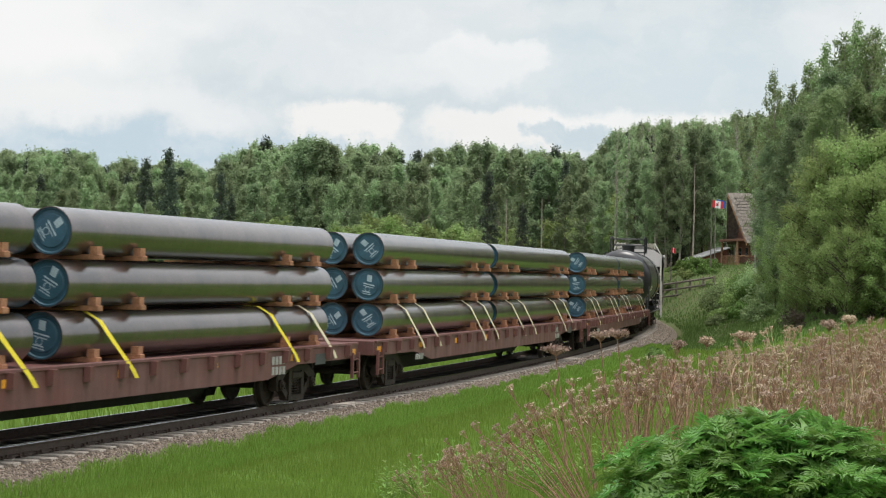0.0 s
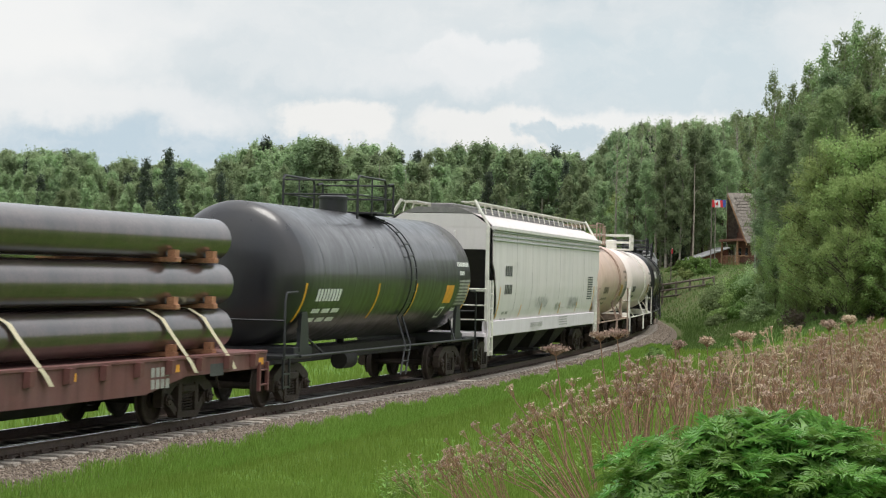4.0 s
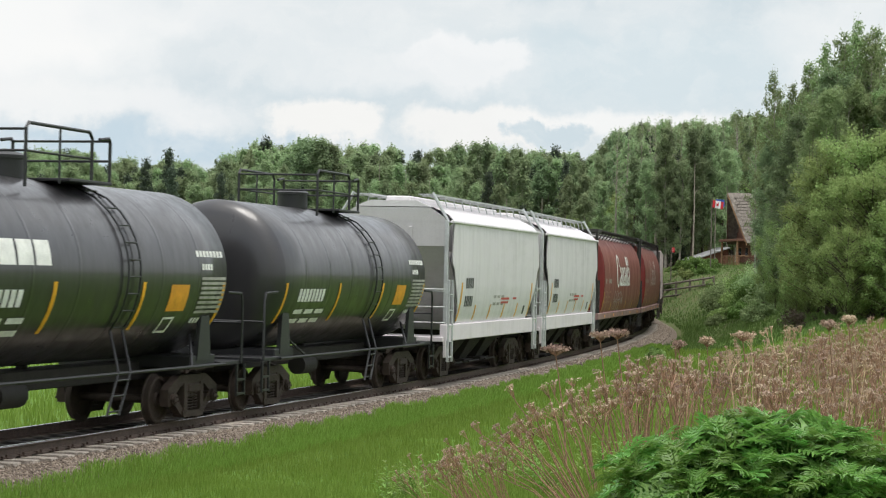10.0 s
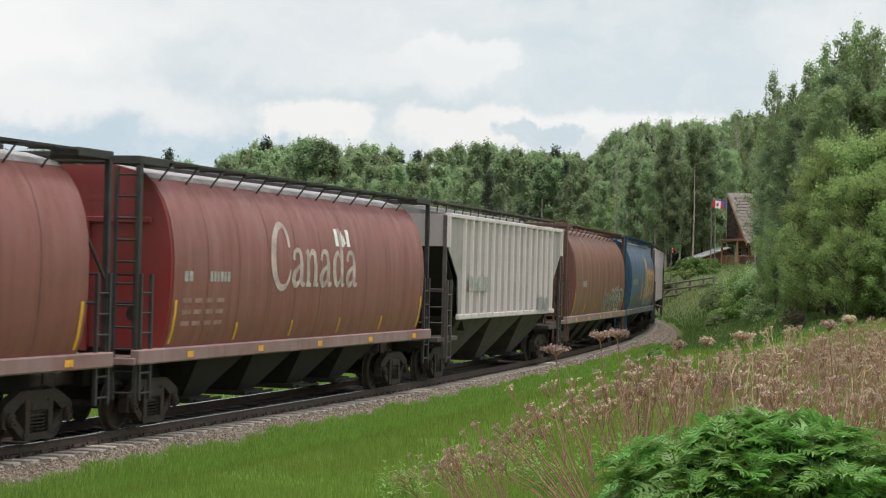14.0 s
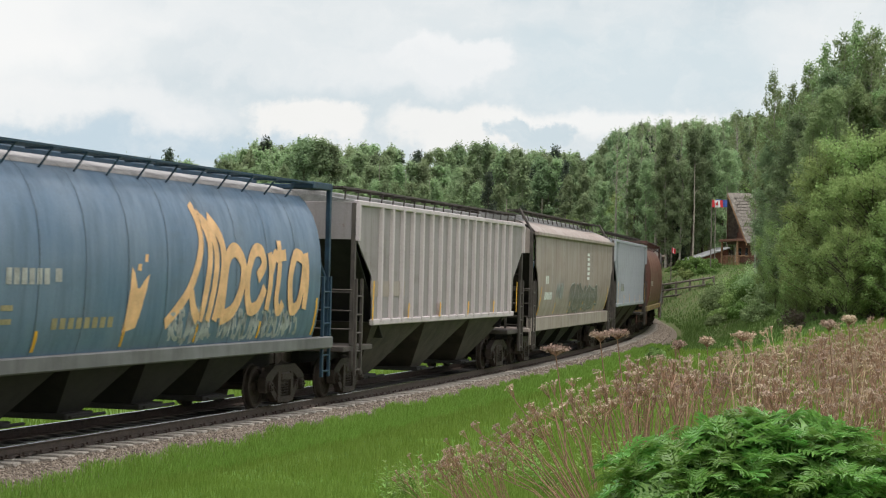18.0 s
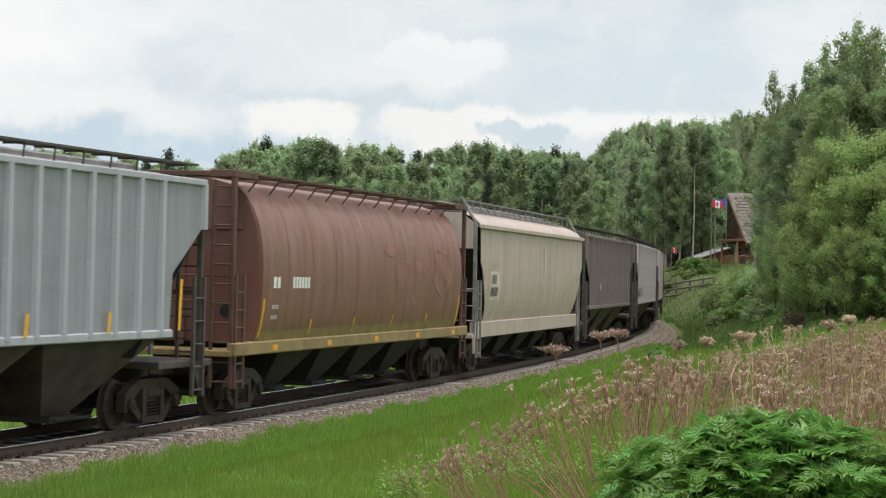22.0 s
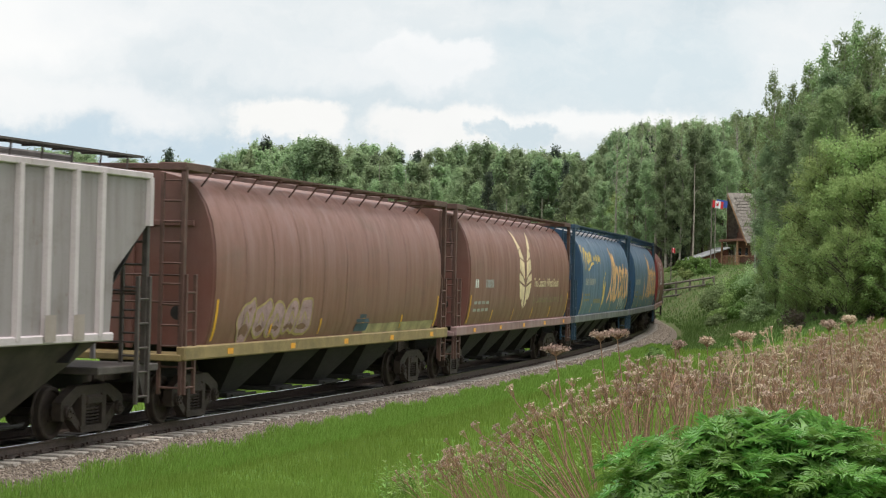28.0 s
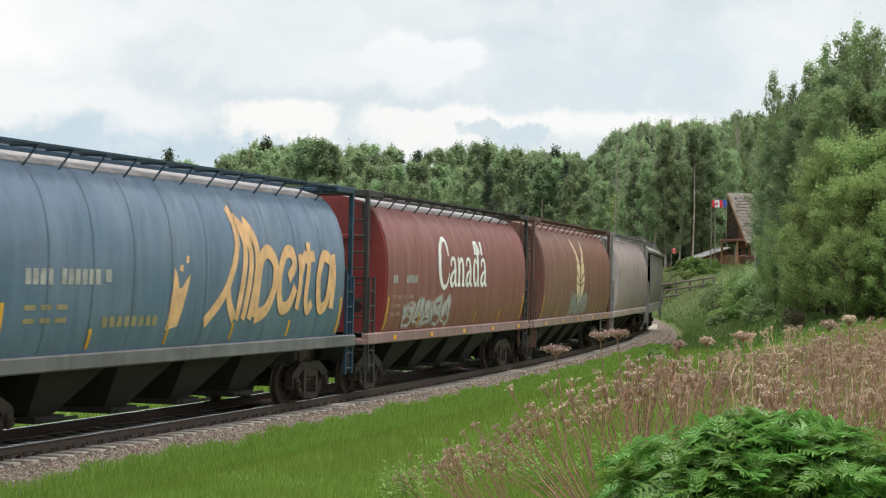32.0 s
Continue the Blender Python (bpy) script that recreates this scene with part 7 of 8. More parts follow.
    for px, py, y in ((1372, 380, 124), (1388, 372, 114), (1404, 390, 106), (1418, 400, 100), (1400, 445, 104), (1374, 450, 114), (1352, 462, 122), (1392, 490, 100), (1412, 470, 98), (1432, 440, 94), (1436, 380, 98)):
        x = ray_x(px, y)
        plant(NEAR_BUSHES, rng.randrange(3), x, y, max(1.2, top_z(px, py, y) - float(ground_z(x, y)[0]) - 0.2), 7, rng.uniform(0, 360), 0.6)


build_forest()


# ---- house, fence and flags on the rise ----
def house_at(px, y):
    x = ray_x(px, y)
    return x, y, float(ground_z(x, y)[0])


LOG = plain("dark_stained_timber", (0.14, 0.062, 0.038), 0.8, 0, 5, 0.35, 0.5, 30)
LOG_LIGHT = plain("honey_stained_timber", (0.26, 0.15, 0.08), 0.8, 0, 5, 0.3, 0.4, 30)
SHINGLE = plain("weathered_grey_cedar_shingle", (0.19, 0.165, 0.14), 0.9, 0, 3, 0.45, 0.5, 30)
TIN = plain("pale_tin_roof", (0.42, 0.42, 0.42), 0.5, 0.3, 3, 0.2, 0.1)
TAN = plain("tan_skirting_boards", (0.38, 0.22, 0.12), 0.85, 0, 4, 0.25, 0.4)
GREY_WOOD = plain("weathered_grey_fence_wood", (0.15, 0.125, 0.10), 0.9, 0, 6, 0.4, 0.6, 40)
GLASS_DARK = plain("dark_window_glass", (0.02, 0.025, 0.03), 0.08, 0, 3, 0.2, 0.0)


def build_house():
    x, y, _ = house_at(1308, 200)
    g = 3.35
    turn = 9.0
    th = tagged(new("timber_house"), "dark timber chalet with steep shingled roof and a railed porch", "house")
    th.matrix_basis = pose(x, y, g, 0, 0, turn)
    w, ln, deck, eave, apex = 2.9, 9.0, 0.95, 3.4, 8.0
    part("foundation_skirt", Shape().box(-0.8, ln, -w + 0.2, w - 0.2, -1.6, deck, 0.02), TAN, th)
    wall = Shape().rings([[(0.5, -w + 0.5, deck), (0.5, w - 0.5, deck), (0.5, w - 0.5, eave), (0.5, 0, apex - 0.4), (0.5, -w + 0.5, eave)],
                          [(ln - 0.3, -w + 0.5, deck), (ln - 0.3, w - 0.5, deck), (ln - 0.3, w - 0.5, eave), (ln - 0.3, 0, apex - 0.4), (ln - 0.3, -w + 0.5, eave)]])
    part("wall", wall, LOG, th)
    for k in range(9):
        z = eave + 0.1 + k * 0.42
        half = (w - 0.5) * (apex - 0.4 - z) / (apex - 0.4 - eave)
        if half > 0.15:
            part("gable_board", Shape().box(0.44, 0.5, -half, half, z, z + 0.36, 0.01), LOG, th)
    for sy in (-1, 1):
        roof = Shape()
        a, b2 = (sy * (w + 0.35), eave - 0.35), (0.0, apex)
        nrm = Vector((a[1] - b2[1], b2[0] - a[0])).normalized() * 0.14
        if nrm[1] < 0:
            nrm = -nrm
        prow = -1.3
        roof.rings([[(prow * 0.2, a[0], a[1]), (prow, b2[0], b2[1]), (prow, b2[0], b2[1] + 0.16), (prow * 0.2, a[0] + nrm[0], a[1] + nrm[1])],
                    [(ln, a[0], a[1]), (ln, b2[0], b2[1]), (ln, b2[0], b2[1] + 0.16), (ln, a[0] + nrm[0], a[1] + nrm[1])]])
        rf = part("roof", roof, SHINGLE, th, "weathered cedar shingle roof slope")
        if sy < 0:
            rng = random.Random(3)
            me = [shared(("shingle", k), lambda h, k=k: h.box(-0.17 - 0.02 * k, 0.17 + 0.01 * k, -0.02, 0.30, -0.012, 0.02), 0) for k in range(3)]
            slope = math.degrees(math.atan2(apex - eave + 0.35, w + 0.35))
            ln2 = math.hypot(apex - eave + 0.35, w + 0.35)
            for r in range(15):
                for c in range(18):
                    f = (r + 0.2) / 15.6
                    px = -0.55 + c * 0.41 + (0.2 if r % 2 else 0) + rng.uniform(-0.02, 0.02)
                    if px < prow * (0.25 + 0.75 * f) + 0.2:
                        continue
                    p = pose(px, a[0] * (1 - f) + nrm[0], a[1] + (apex - a[1]) * f + nrm[1], slope + rng.uniform(-2, 2)) @ pose(0, 0, 0.03)
                    part("shingle", me[rng.randrange(3)], SHINGLE, rf, "", p)
        part("barge_board", Shape().rings([[(prow * 0.2 - 0.03, a[0], a[1] - 0.2), (prow * 0.2 - 0.03, a[0], a[1] + 0.1), (prow * 0.2 + 0.03, a[0], a[1] + 0.1), (prow * 0.2 + 0.03, a[0], a[1] - 0.2)],
                                           [(prow - 0.03, 0, apex - 0.25), (prow - 0.03, 0, apex + 0.12), (prow + 0.03, 0, apex + 0.12), (prow + 0.03, 0, apex - 0.25)]]), LOG_LIGHT if sy < 0 else LOG, th)
        for px in (-1.0, 1.6):
            part("porch_post", Shape().tube([(px, sy * (w - 0.35), deck), (px, sy * (w - 0.35), eave)], 0.11, 8), LOG_LIGHT, th)
    part("porch_roof_beam", Shape().box(-1.2, 0.6, -w, w, eave - 0.12, eave + 0.12, 0.02), LOG, th)
    part("porch_deck", Shape().box(-1.0, 0.5, -w - 0.2, w + 0.2, deck - 0.08, deck + 0.02, 0.01), TAN, th)
    rl = part("porch_railing", Shape().box(-0.95, -0.89, -w - 0.1, w + 0.1, deck + 0.85, deck + 0.93, 0.01).box(-0.95, 0.4, -w - 0.13, -w - 0.07, deck + 0.85, deck + 0.93, 0.01), LOG_LIGHT, th)
    for k in range(14):
        part("baluster", shared("baluster", lambda h: h.box(-0.03, 0.03, -0.03, 0.03, 0, 0.85)), LOG_LIGHT, rl, "", pose(-0.92, -w - 0.05 + k * (2 * w + 0.1) / 13, deck))
    for yy in (-1.2, 1.0):
        wd = part("window", Shape().box(0.42, 0.48, yy - 0.5, yy + 0.5, deck + 0.8, deck + 1.8, 0.01), LOG_LIGHT, th)
        part("pane", Shape().box(0.405, 0.425, yy - 0.42, yy + 0.42, deck + 0.88, deck + 1.72), GLASS_DARK, wd)
    ch = part("chimney", Shape().box(6.5, 7.1, 0.6, 1.2, eave, apex + 0.9, 0.03), STONE, th)

    x, y, _ = house_at(1252, 206)
    sh = tagged(new("garden_shed"), "low reddish timber shed with a pale tin roof", "shed")
    sh.matrix_basis = pose(x, y, 3.75, 0, 0, 14)
    part("wall", Shape().rings([[(-1.6, yy, 0) for yy in (-1.5, 1.5)] + [(-1.6, yy, 1.1) for yy in (1.5, -1.5)], [(1.7, yy, 0) for yy in (-1.5, 1.5)] + [(1.7, yy, 2.2) for yy in (1.5, -1.5)]]), plain("red_brown_boards", (0.17, 0.065, 0.04), 0.8, 0, 5, 0.3, 0.4), sh)
    part("roof", Shape().rings([[(-2.1, yy, 0.98) for yy in (-1.8, 1.8)] + [(-2.1, yy, 1.08) for yy in (1.8, -1.8)], [(1.8, yy, 2.3) for yy in (-1.8, 1.8)] + [(1.8, yy, 2.4) for yy in (1.8, -1.8)]]), TIN, sh)
    part("door", Shape().box(-0.2, 0.6, -1.55, -1.5, 0.05, 1.5, 0.01), LOG, sh)


build_house()


def build_fence():
    th = tagged(new("rail_fence"), "weathered grey post-and-rail timber fence on the slope", "fence")
    pts = []
    for px, y in ((1150, 181), (1174, 179), (1198, 177), (1222, 175), (1246, 173), (1264, 171)):
        x = ray_x(px, y)
        z = 2.756 + (484.5 + 0.0233 * (px - 784) - (531 - (px - 1165) * 0.13)) / FOCAL * y
        pts.append(Vector((x, y, z)))
    for p in pts:
        gz = float(ground_z(p.x, p.y)[0])
        part("fence_post", Shape().box(p.x - 0.09, p.x + 0.09, p.y - 0.09, p.y + 0.09, min(gz, p.z) - 0.2, p.z + 1.45, 0.015), GREY_WOOD, th)
    for a, b in zip(pts, pts[1:]):
        for z in (0.2, 0.75, 1.3):
            part("fence_rail", Shape().tube([a + Vector((0, -0.1, z)), b + Vector((0, -0.1, z))], 0.085, 6), GREY_WOOD, th)


build_fence()
CLOTH_RED, CLOTH_WHITE, CLOTH_BLUE = (plain(n, c, 0.8, 0, 5, 0.15, 0.2) for n, c in (("red_flag_cloth", (0.55, 0.03, 0.04)), ("white_flag_cloth", (0.75, 0.74, 0.74)), ("blue_flag_cloth", (0.05, 0.09, 0.32))))


def cloth(h, x0, x1, z0, z1, wide, dy=0.0):
    rows = []
    for i in range(7):
        x = x0 + (x1 - x0) * i / 6
        yy = 0.10 * wide * math.sin(x / wide * 6.5) * min(1, 2 * x / wide) + dy
        drop = -0.10 * x
        rows.append([(x, yy, z0 + drop), (x, yy, z1 + drop), (x, yy + 0.012, z1 + drop), (x, yy + 0.012, z0 + drop)])
    return h.rings(rows)


def build_flag(px, y, top_px, low_px, wide, high, kind, seed, turn):
    x = ray_x(px, y)
    z1, z0 = top_z(px, top_px, y), float(ground_z(x, y)[0])
    th = tagged(new("flagpole"), "tall slim flagpole flying a " + ("red and white" if kind == "maple" else "blue") + " flag", "flagpole")
    th.matrix_basis = pose(x, y, z0)
    part("pole", Shape().tube([(0, 0, -0.2), (0, 0, z1 - z0)], [0.06, 0.035], 8), GREY_WOOD, th)
    base = pose(0.05, 0, z1 - z0 - high - 0.12, 0, 0, turn)
    if kind == "maple":
        fl = part("flag", cloth(Shape(), wide * 0.25, wide * 0.75, 0, high, wide), CLOTH_WHITE, th, "red and white maple-leaf flag")
        part("red_band", cloth(Shape(), 0, wide * 0.25, 0, high, wide), CLOTH_RED, fl)
        part("red_band", cloth(Shape(), wide * 0.75, wide, 0, high, wide), CLOTH_RED, fl)
        leaf = []
        for k in range(11):
            a = math.pi / 2 + 2 * math.pi * k / 11
            q = (0.33 if k % 2 == 0 else 0.15) * high
            leaf.append((wide * 0.5 + q * math.cos(a), high * 0.5 + q * math.sin(a) - 0.05 * wide))
        yy = 0.1 * wide * math.sin(3.25)
        part("maple_leaf", Shape().slab(leaf, yy - 0.03, yy + 0.04), CLOTH_RED, fl)
    else:
        fl = part("flag", cloth(Shape(), 0, wide, 0, high, wide), CLOTH_BLUE, th, "deep blue flag")
        part("crest", Shape().slab([(wide * 0.42, high * 0.3), (wide * 0.58, high * 0.3), (wide * 0.6, high * 0.65), (wide * 0.4, high * 0.65)], -0.04, 0.05), CLOTH_WHITE, fl)
    FLAGS.append((fl, base, seed))


build_flag(1258, 186, 352, 470, 1.0, 0.68, "maple", 0.4, -12)
build_flag(1265, 192, 350, 470, 1.05, 0.7, "blue", 1.7, 10)
build_flag(1188, 184, 436, 492, 0.7, 0.45, "maple", 2.9, -70)

HEDGE_LEAF = leafy("hedge_leaf", (0.09, 0.17, 0.035), (0.18, 0.29, 0.08), 0.4)


def leaf_mound(name, label, px, y, wide, high, count, size, material, seed, deep=None):
    """A dense shrub: twigs and a body of small leaves."""
    rng = np.random.default_rng(seed)
    x = ray_x(px, y)
    z = float(ground_z(x, y)[0])
    th = tagged(new(name), label, "bush")
    th.matrix_basis = pose(x, y, z)
    deep = deep or wide
    a, e = rng.uniform(0, 6.283, 46), rng.uniform(0.05, 1.45, 46)
    q = rng.uniform(0.45, 0.85, 46) * (1 + 0.18 * np.sin(a * 3 + seed))
    k = min(wide, high) * rng.uniform(0.14, 0.24, 46)
    c = np.c_[np.cos(a) * np.cos(e) * wide / 2 * q, np.sin(a) * np.cos(e) * deep / 2 * q, np.sin(e) * high * q, k]
    h = Shape()
    for p in c[::3]:
        h.tube([(0, 0, -0.05), (p[0] * 0.4, p[1] * 0.4, p[2] * 0.55), tuple(p[:3])], [0.03, 0.02, 0.006], 4, False)
    part("twig_frame", h, BARK_DARK, th)
    v, f = leaf_shell(rng, c, count, size, 0.7, False)
    v[:, 2] = np.maximum(v[:, 2], 0.0)
    part("foliage", numpy_mesh("foliage", v, f, material), material, th)
    return th


for i, (px, wide, high) in enumerate(((1208, 2.4, 1.35), (1232, 2.6, 1.5), (1254, 2.2, 1.3))):
    leaf_mound("hedge", "bright green clipped garden hedge", px, 190 + i, wide * 1.2, high * 0.85, 4500, 0.08, HEDGE_LEAF, 5 + i)
for i, (px, y, wide, high) in enumerate(((1264, 150, 2.2, 2.0), (1270, 146, 2.4, 2.2), (1290, 150, 3.2, 2.2), (1312, 150, 3.4, 2.6), (1334, 146, 3.6, 2.9), (1300, 136, 2.6, 1.5), (1330, 128, 3.2, 1.9), (1355, 118, 3.2, 1.8), (1285, 128, 2.4, 1.0), (1318, 116, 2.6, 1.1), (1345, 106, 2.6, 1.2),
                                            (1165, 82, 1.4, 0.42), (1150, 88, 1.5, 0.4), (1185, 184, 2.6, 0.9), (1215, 183, 3.0, 1.0), (1245, 182, 2.8, 1.0), (1272, 122, 2.2, 0.8))):
    leaf_mound("roadside_shrub", "small green shrub on the railway bank", px, y, wide, high, 3600, 0.075, (HEDGE_LEAF, LEAF_ASPEN, LEAF_LIGHT)[i % 3], 30 + i)
DEAD_LEAF = leafy("brown_twig_leaf", (0.05, 0.04, 0.028), (0.10, 0.075, 0.05), 0.1)
leaf_mound("bare_twig_bush", "bare grey-brown twiggy bush on the bank", 1412, 86, 2.2, 0.9, 2600, 0.035, DEAD_LEAF, 77)

# dead poles and bare trunks before the wood
SNAG = plain("bleached_bare_wood", (0.30, 0.26, 0.21), 0.9, 0, 4, 0.3, 0.4)
for px, y, top, low in ((894, 196, 352, 430), (957, 198, 350, 430), (757, 225, 318, 400), (1226, 205, 290, 440), (715, 240, 300, 380), (668, 245, 292, 340), (1236, 215, 235, 400)):
    x = ray_x(px, y)
    z0 = float(ground_z(x, y)[0])
    th = tagged(new("dead_tree"), "bleached bare standing dead tree trunk", "tree")
    th.matrix_basis = pose(x, y, z0)
    hh = top_z(px, top, y) - z0
    part("trunk", Shape().tube([(0, 0, -0.1), (0.06, 0, hh * 0.5), (0.02, 0, hh)], [0.085, 0.07, 0.03], 7), SNAG, th)
    part("broken_limb", Shape().tube([(0.05, 0, hh * 0.7), (0.5, 0.1, hh * 0.78)], [0.03, 0.008], 5), SNAG, th)

# ---- grass ----
GRASS = leafy("spring_grass_blade", (0.165, 0.275, 0.04), (0.245, 0.375, 0.075), 0.4, 0.6)

BANK_GRASS = leafy("rough_bank_grass_blade", (0.07, 0.125, 0.03), (0.15, 0.215, 0.065), 0.3, 0.6)


def blades(rng, x, y, z, height, width, lean=0.35, bent=True):
    n = len(x)
    a = rng.uniform(0, 6.283, n)
    hgt = height * rng.uniform(0.55, 1.2, n)
    d = np.c_[np.cos(a), np.sin(a), np.zeros(n)]
    a2 = rng.uniform(-0.9, 0.9, n)
    s = np.c_[np.cos(a2), np.sin(a2), np.zeros(n)] * (width * rng.uniform(0.7, 1.3, n))[:, None]
    p = np.c_[x, y, z]
    k = lean * rng.uniform(0.2, 1.0, n)[:, None] * hgt[:, None]
    up = np.array([0, 0, 1.0])
    tip = p + up * hgt[:, None] + d * k
    if not bent:
        v = np.stack([p - s, p + s, tip + s * 0.2, tip - s * 0.2], 1).reshape(-1, 3)
        return v, np.arange(n)[:, None] * 4 + np.array([0, 1, 2, 3])
    mid = p + up * (hgt * 0.55)[:, None] + d * k * 0.3
    v = np.stack([p - s, p + s, mid + s * 0.8, mid - s * 0.8, tip + s * 0.12, tip - s * 0.12], 1).reshape(-1, 3)
    i = np.arange(n)[:, None] * 6
    return v, np.concatenate([i + np.array([0, 1, 2, 3]), i + np.array([3, 2, 4, 5])])


def build_grass():
    rng = np.random.default_rng(21)
    px = rng.uniform(-60, 1640, 520000)
    y = np.exp(rng.uniform(math.log(13), math.log(205), len(px)))
    x = (px - 784) / FOCAL * y
    s, n = off_track(x, y)
    keep = (n > GRASS_EDGE + 0.9 * ease(30, 80, s) + 0.12 * np.sin(s * 1.3) * np.sin(s * 0.37) + np.abs(rng.normal(0, 0.09, len(n)))) & (s > -45)
    x, y, n = x[keep], y[keep], n[keep]
    z = ground_z(x, y)
    z = np.maximum(z, np.interp(n, [1.8, 2.5], [-0.25, -0.62])) - 0.03
    patch = 0.85 + 0.25 * np.sin(x * 1.7 + y * 0.6) * np.sin(y * 0.9 - x * 0.3) + 0.15 * np.sin(x * 5.1) * np.sin(y * 4.3)
    height = (0.20 + 0.08 * np.clip((y - 60) / 90, 0, 1)) * np.clip(patch, 0.5, 1.2) * np.interp(n, [GRASS_EDGE, GRASS_EDGE + 0.7], [0.75, 1.0])
    width = 0.0042 * np.clip(y / 20, 0.8, 6.5)
    near, far = y < 32, y > 84 + 8 * np.sin(x * 0.7)
    for name, label, pick, mat, bent in (("meadow_grass", "fresh bright green spring grass on the meadow", near, GRASS, True), ("meadow_grass", "bright green spring grass beside the ballast", ~near & ~far, GRASS, False),
                                         ("bank_grass", "rough darker grass and herbs on the bank", far, BANK_GRASS, False)):
        v, f = blades(rng, x[pick], y[pick], z[pick], height[pick], width[pick], 0.35, bent)
        tagged(new(name, numpy_mesh(name, v, f, mat)), label, "grass", kind="stuff")
    m = 60000
    s2, n2 = rng.uniform(-27, 48, m) + rng.uniform(-0.3, 0.3, m), GRASS_EDGE - 0.05 + 0.75 * rng.random(m) ** 0.8
    n2 = n2 + 0.9 * ease(30, 80, s2)
    n2 = n2 + 0.1 * np.sin(s2 * 1.3) * np.sin(s2 * 0.37) + 0.06 * np.sin(s2 * 4.1)
    x, y, _ = on_track(s2, n2)
    z = np.maximum(ground_z(x, y), np.interp(n2, [1.8, 2.5], [-0.25, -0.62])) - 0.03
    v, f = blades(rng, x, y, z, np.full(m, 0.19) * np.interp(n2, [1.8, 2.3], [0.7, 1.1]), np.clip(0.0003 * y, 0.006, 0.02), 0.5, False)
    tagged(new("verge_grass", numpy_mesh("verge_grass", v, f, GRASS)), "dense green grass creeping onto the ballast edge", "grass", kind="stuff")
    m = 26000
    s2, n2 = rng.uniform(-45, 60, m), -2.4 - np.abs(rng.normal(0, 7, m))
    x, y, _ = on_track(s2, n2)
    v, f = blades(rng, x, y, ground_z(x, y) - 0.03, np.full(m, 0.34), np.full(m, 0.016))
    tagged(new("far_side_grass", numpy_mesh("far_side_grass", v, f, GRASS)), "bright green grass on the inner side of the curve", "grass", kind="stuff")


GRASS_EDGE = 1.97
build_grass()

# ---- dry weeds and the green clump in the foreground ----
DRY_STEM = plain("dry_red_brown_stalk", (0.30, 0.17, 0.11), 0.85, 0, 14, 0.4, 0.3, 80)
DRY_PALE = plain("dry_straw_stalk", (0.54, 0.38, 0.25), 0.85, 0, 14, 0.35, 0.3, 80)
DRY_HEAD = leafy("dry_seed_head", (0.31, 0.215, 0.155), (0.56, 0.43, 0.33), 0.15, 0.9)


def weed_template(seed, stems, height, spread, stem_m):
    rng = random.Random(seed)
    nr = np.random.default_rng(seed)
    th = tagged(new("dry_weed"), "dead brown tansy stalks with dry flat seed heads", "weed", "dry weeds on the bank")
    heads = []
    for i in range(stems):
        h = Shape()
        a = rng.uniform(0, 6.283)
        hh = height * rng.uniform(0.7, 1.08)
        d = Vector((math.cos(a), math.sin(a), 0)) * spread * rng.uniform(0.2, 1.0)
        root = Vector((math.cos(a), math.sin(a), 0)) * 0.05 * rng.random()
        p1, p2 = root + d * 0.35 + Vector((0, 0, hh * 0.5)), root + d + Vector((0, 0, hh * 0.86))
        h.tube([root + Vector((0, 0, -0.08)), p1, p2], [0.0058, 0.0046, 0.0032], 5, False)
        for j in range(rng.randrange(1, 4)):
            q = p2 if j == 0 else p1.lerp(p2, rng.uniform(0.25, 0.8))
            b = rng.uniform(0, 6.283)
            top = q + Vector((math.cos(b), math.sin(b), 0)) * (0.0 if j == 0 else 0.12) + Vector((0, 0, 0.10 if j == 0 else 0.16))
            crown = rng.uniform(0.02, 0.06)
            if j:
                h.tube([q, q.lerp(top, 0.6), top - Vector((0, 0, 0.05))], [0.004, 0.003, 0.003], 4, False)
            foot = q if j == 0 else top - Vector((0, 0, 0.05))
            for k in range(11):
                a2, rr = rng.uniform(0, 6.283), crown * math.sqrt(rng.random())
                e = top + Vector((math.cos(a2) * rr, math.sin(a2) * rr, rng.uniform(-0.012, 0.008)))
                h.tube([foot, e], [0.0022, 0.0014], 3, False)
                heads += [tuple(e), tuple(e + Vector((0.008, 0.004, 0.002)))]
        part("stalk", h, stem_m, th, smooth=60)
    v, f = leaf_cards(nr, heads, 0.007, int(len(heads) * 1.4), 0.0095)
    tagged(part("seed_spray", numpy_mesh("seed_spray", v, f, DRY_HEAD), DRY_HEAD, th), kind="stuff")
    return th


WEEDS = [weed_template(200 + i, 5 + i % 3, 1.0, 0.16 + 0.07 * (i % 3), DRY_STEM if i % 6 else DRY_PALE) for i in range(6)]
WEED_SET = set()


def put_weed(rng, px, y, height, lean=0.0):
    x = ray_x(px, y)
    z = float(ground_z(x, y)[0])
    ob = WEEDS[rng.randrange(len(WEEDS))]
    m = pose(x, y, z, rng.uniform(-6, 6), lean + rng.uniform(-7, 7), 0) @ pose(0, 0, 0, 0, 0, rng.uniform(0, 360)) @ Matrix.Diagonal((height, height, height, 1))
    if ob.name in WEED_SET:
        copy_thing(ob, m @ unsized(ob))
    else:
        WEED_SET.add(ob.name)
        ob.matrix_basis = m


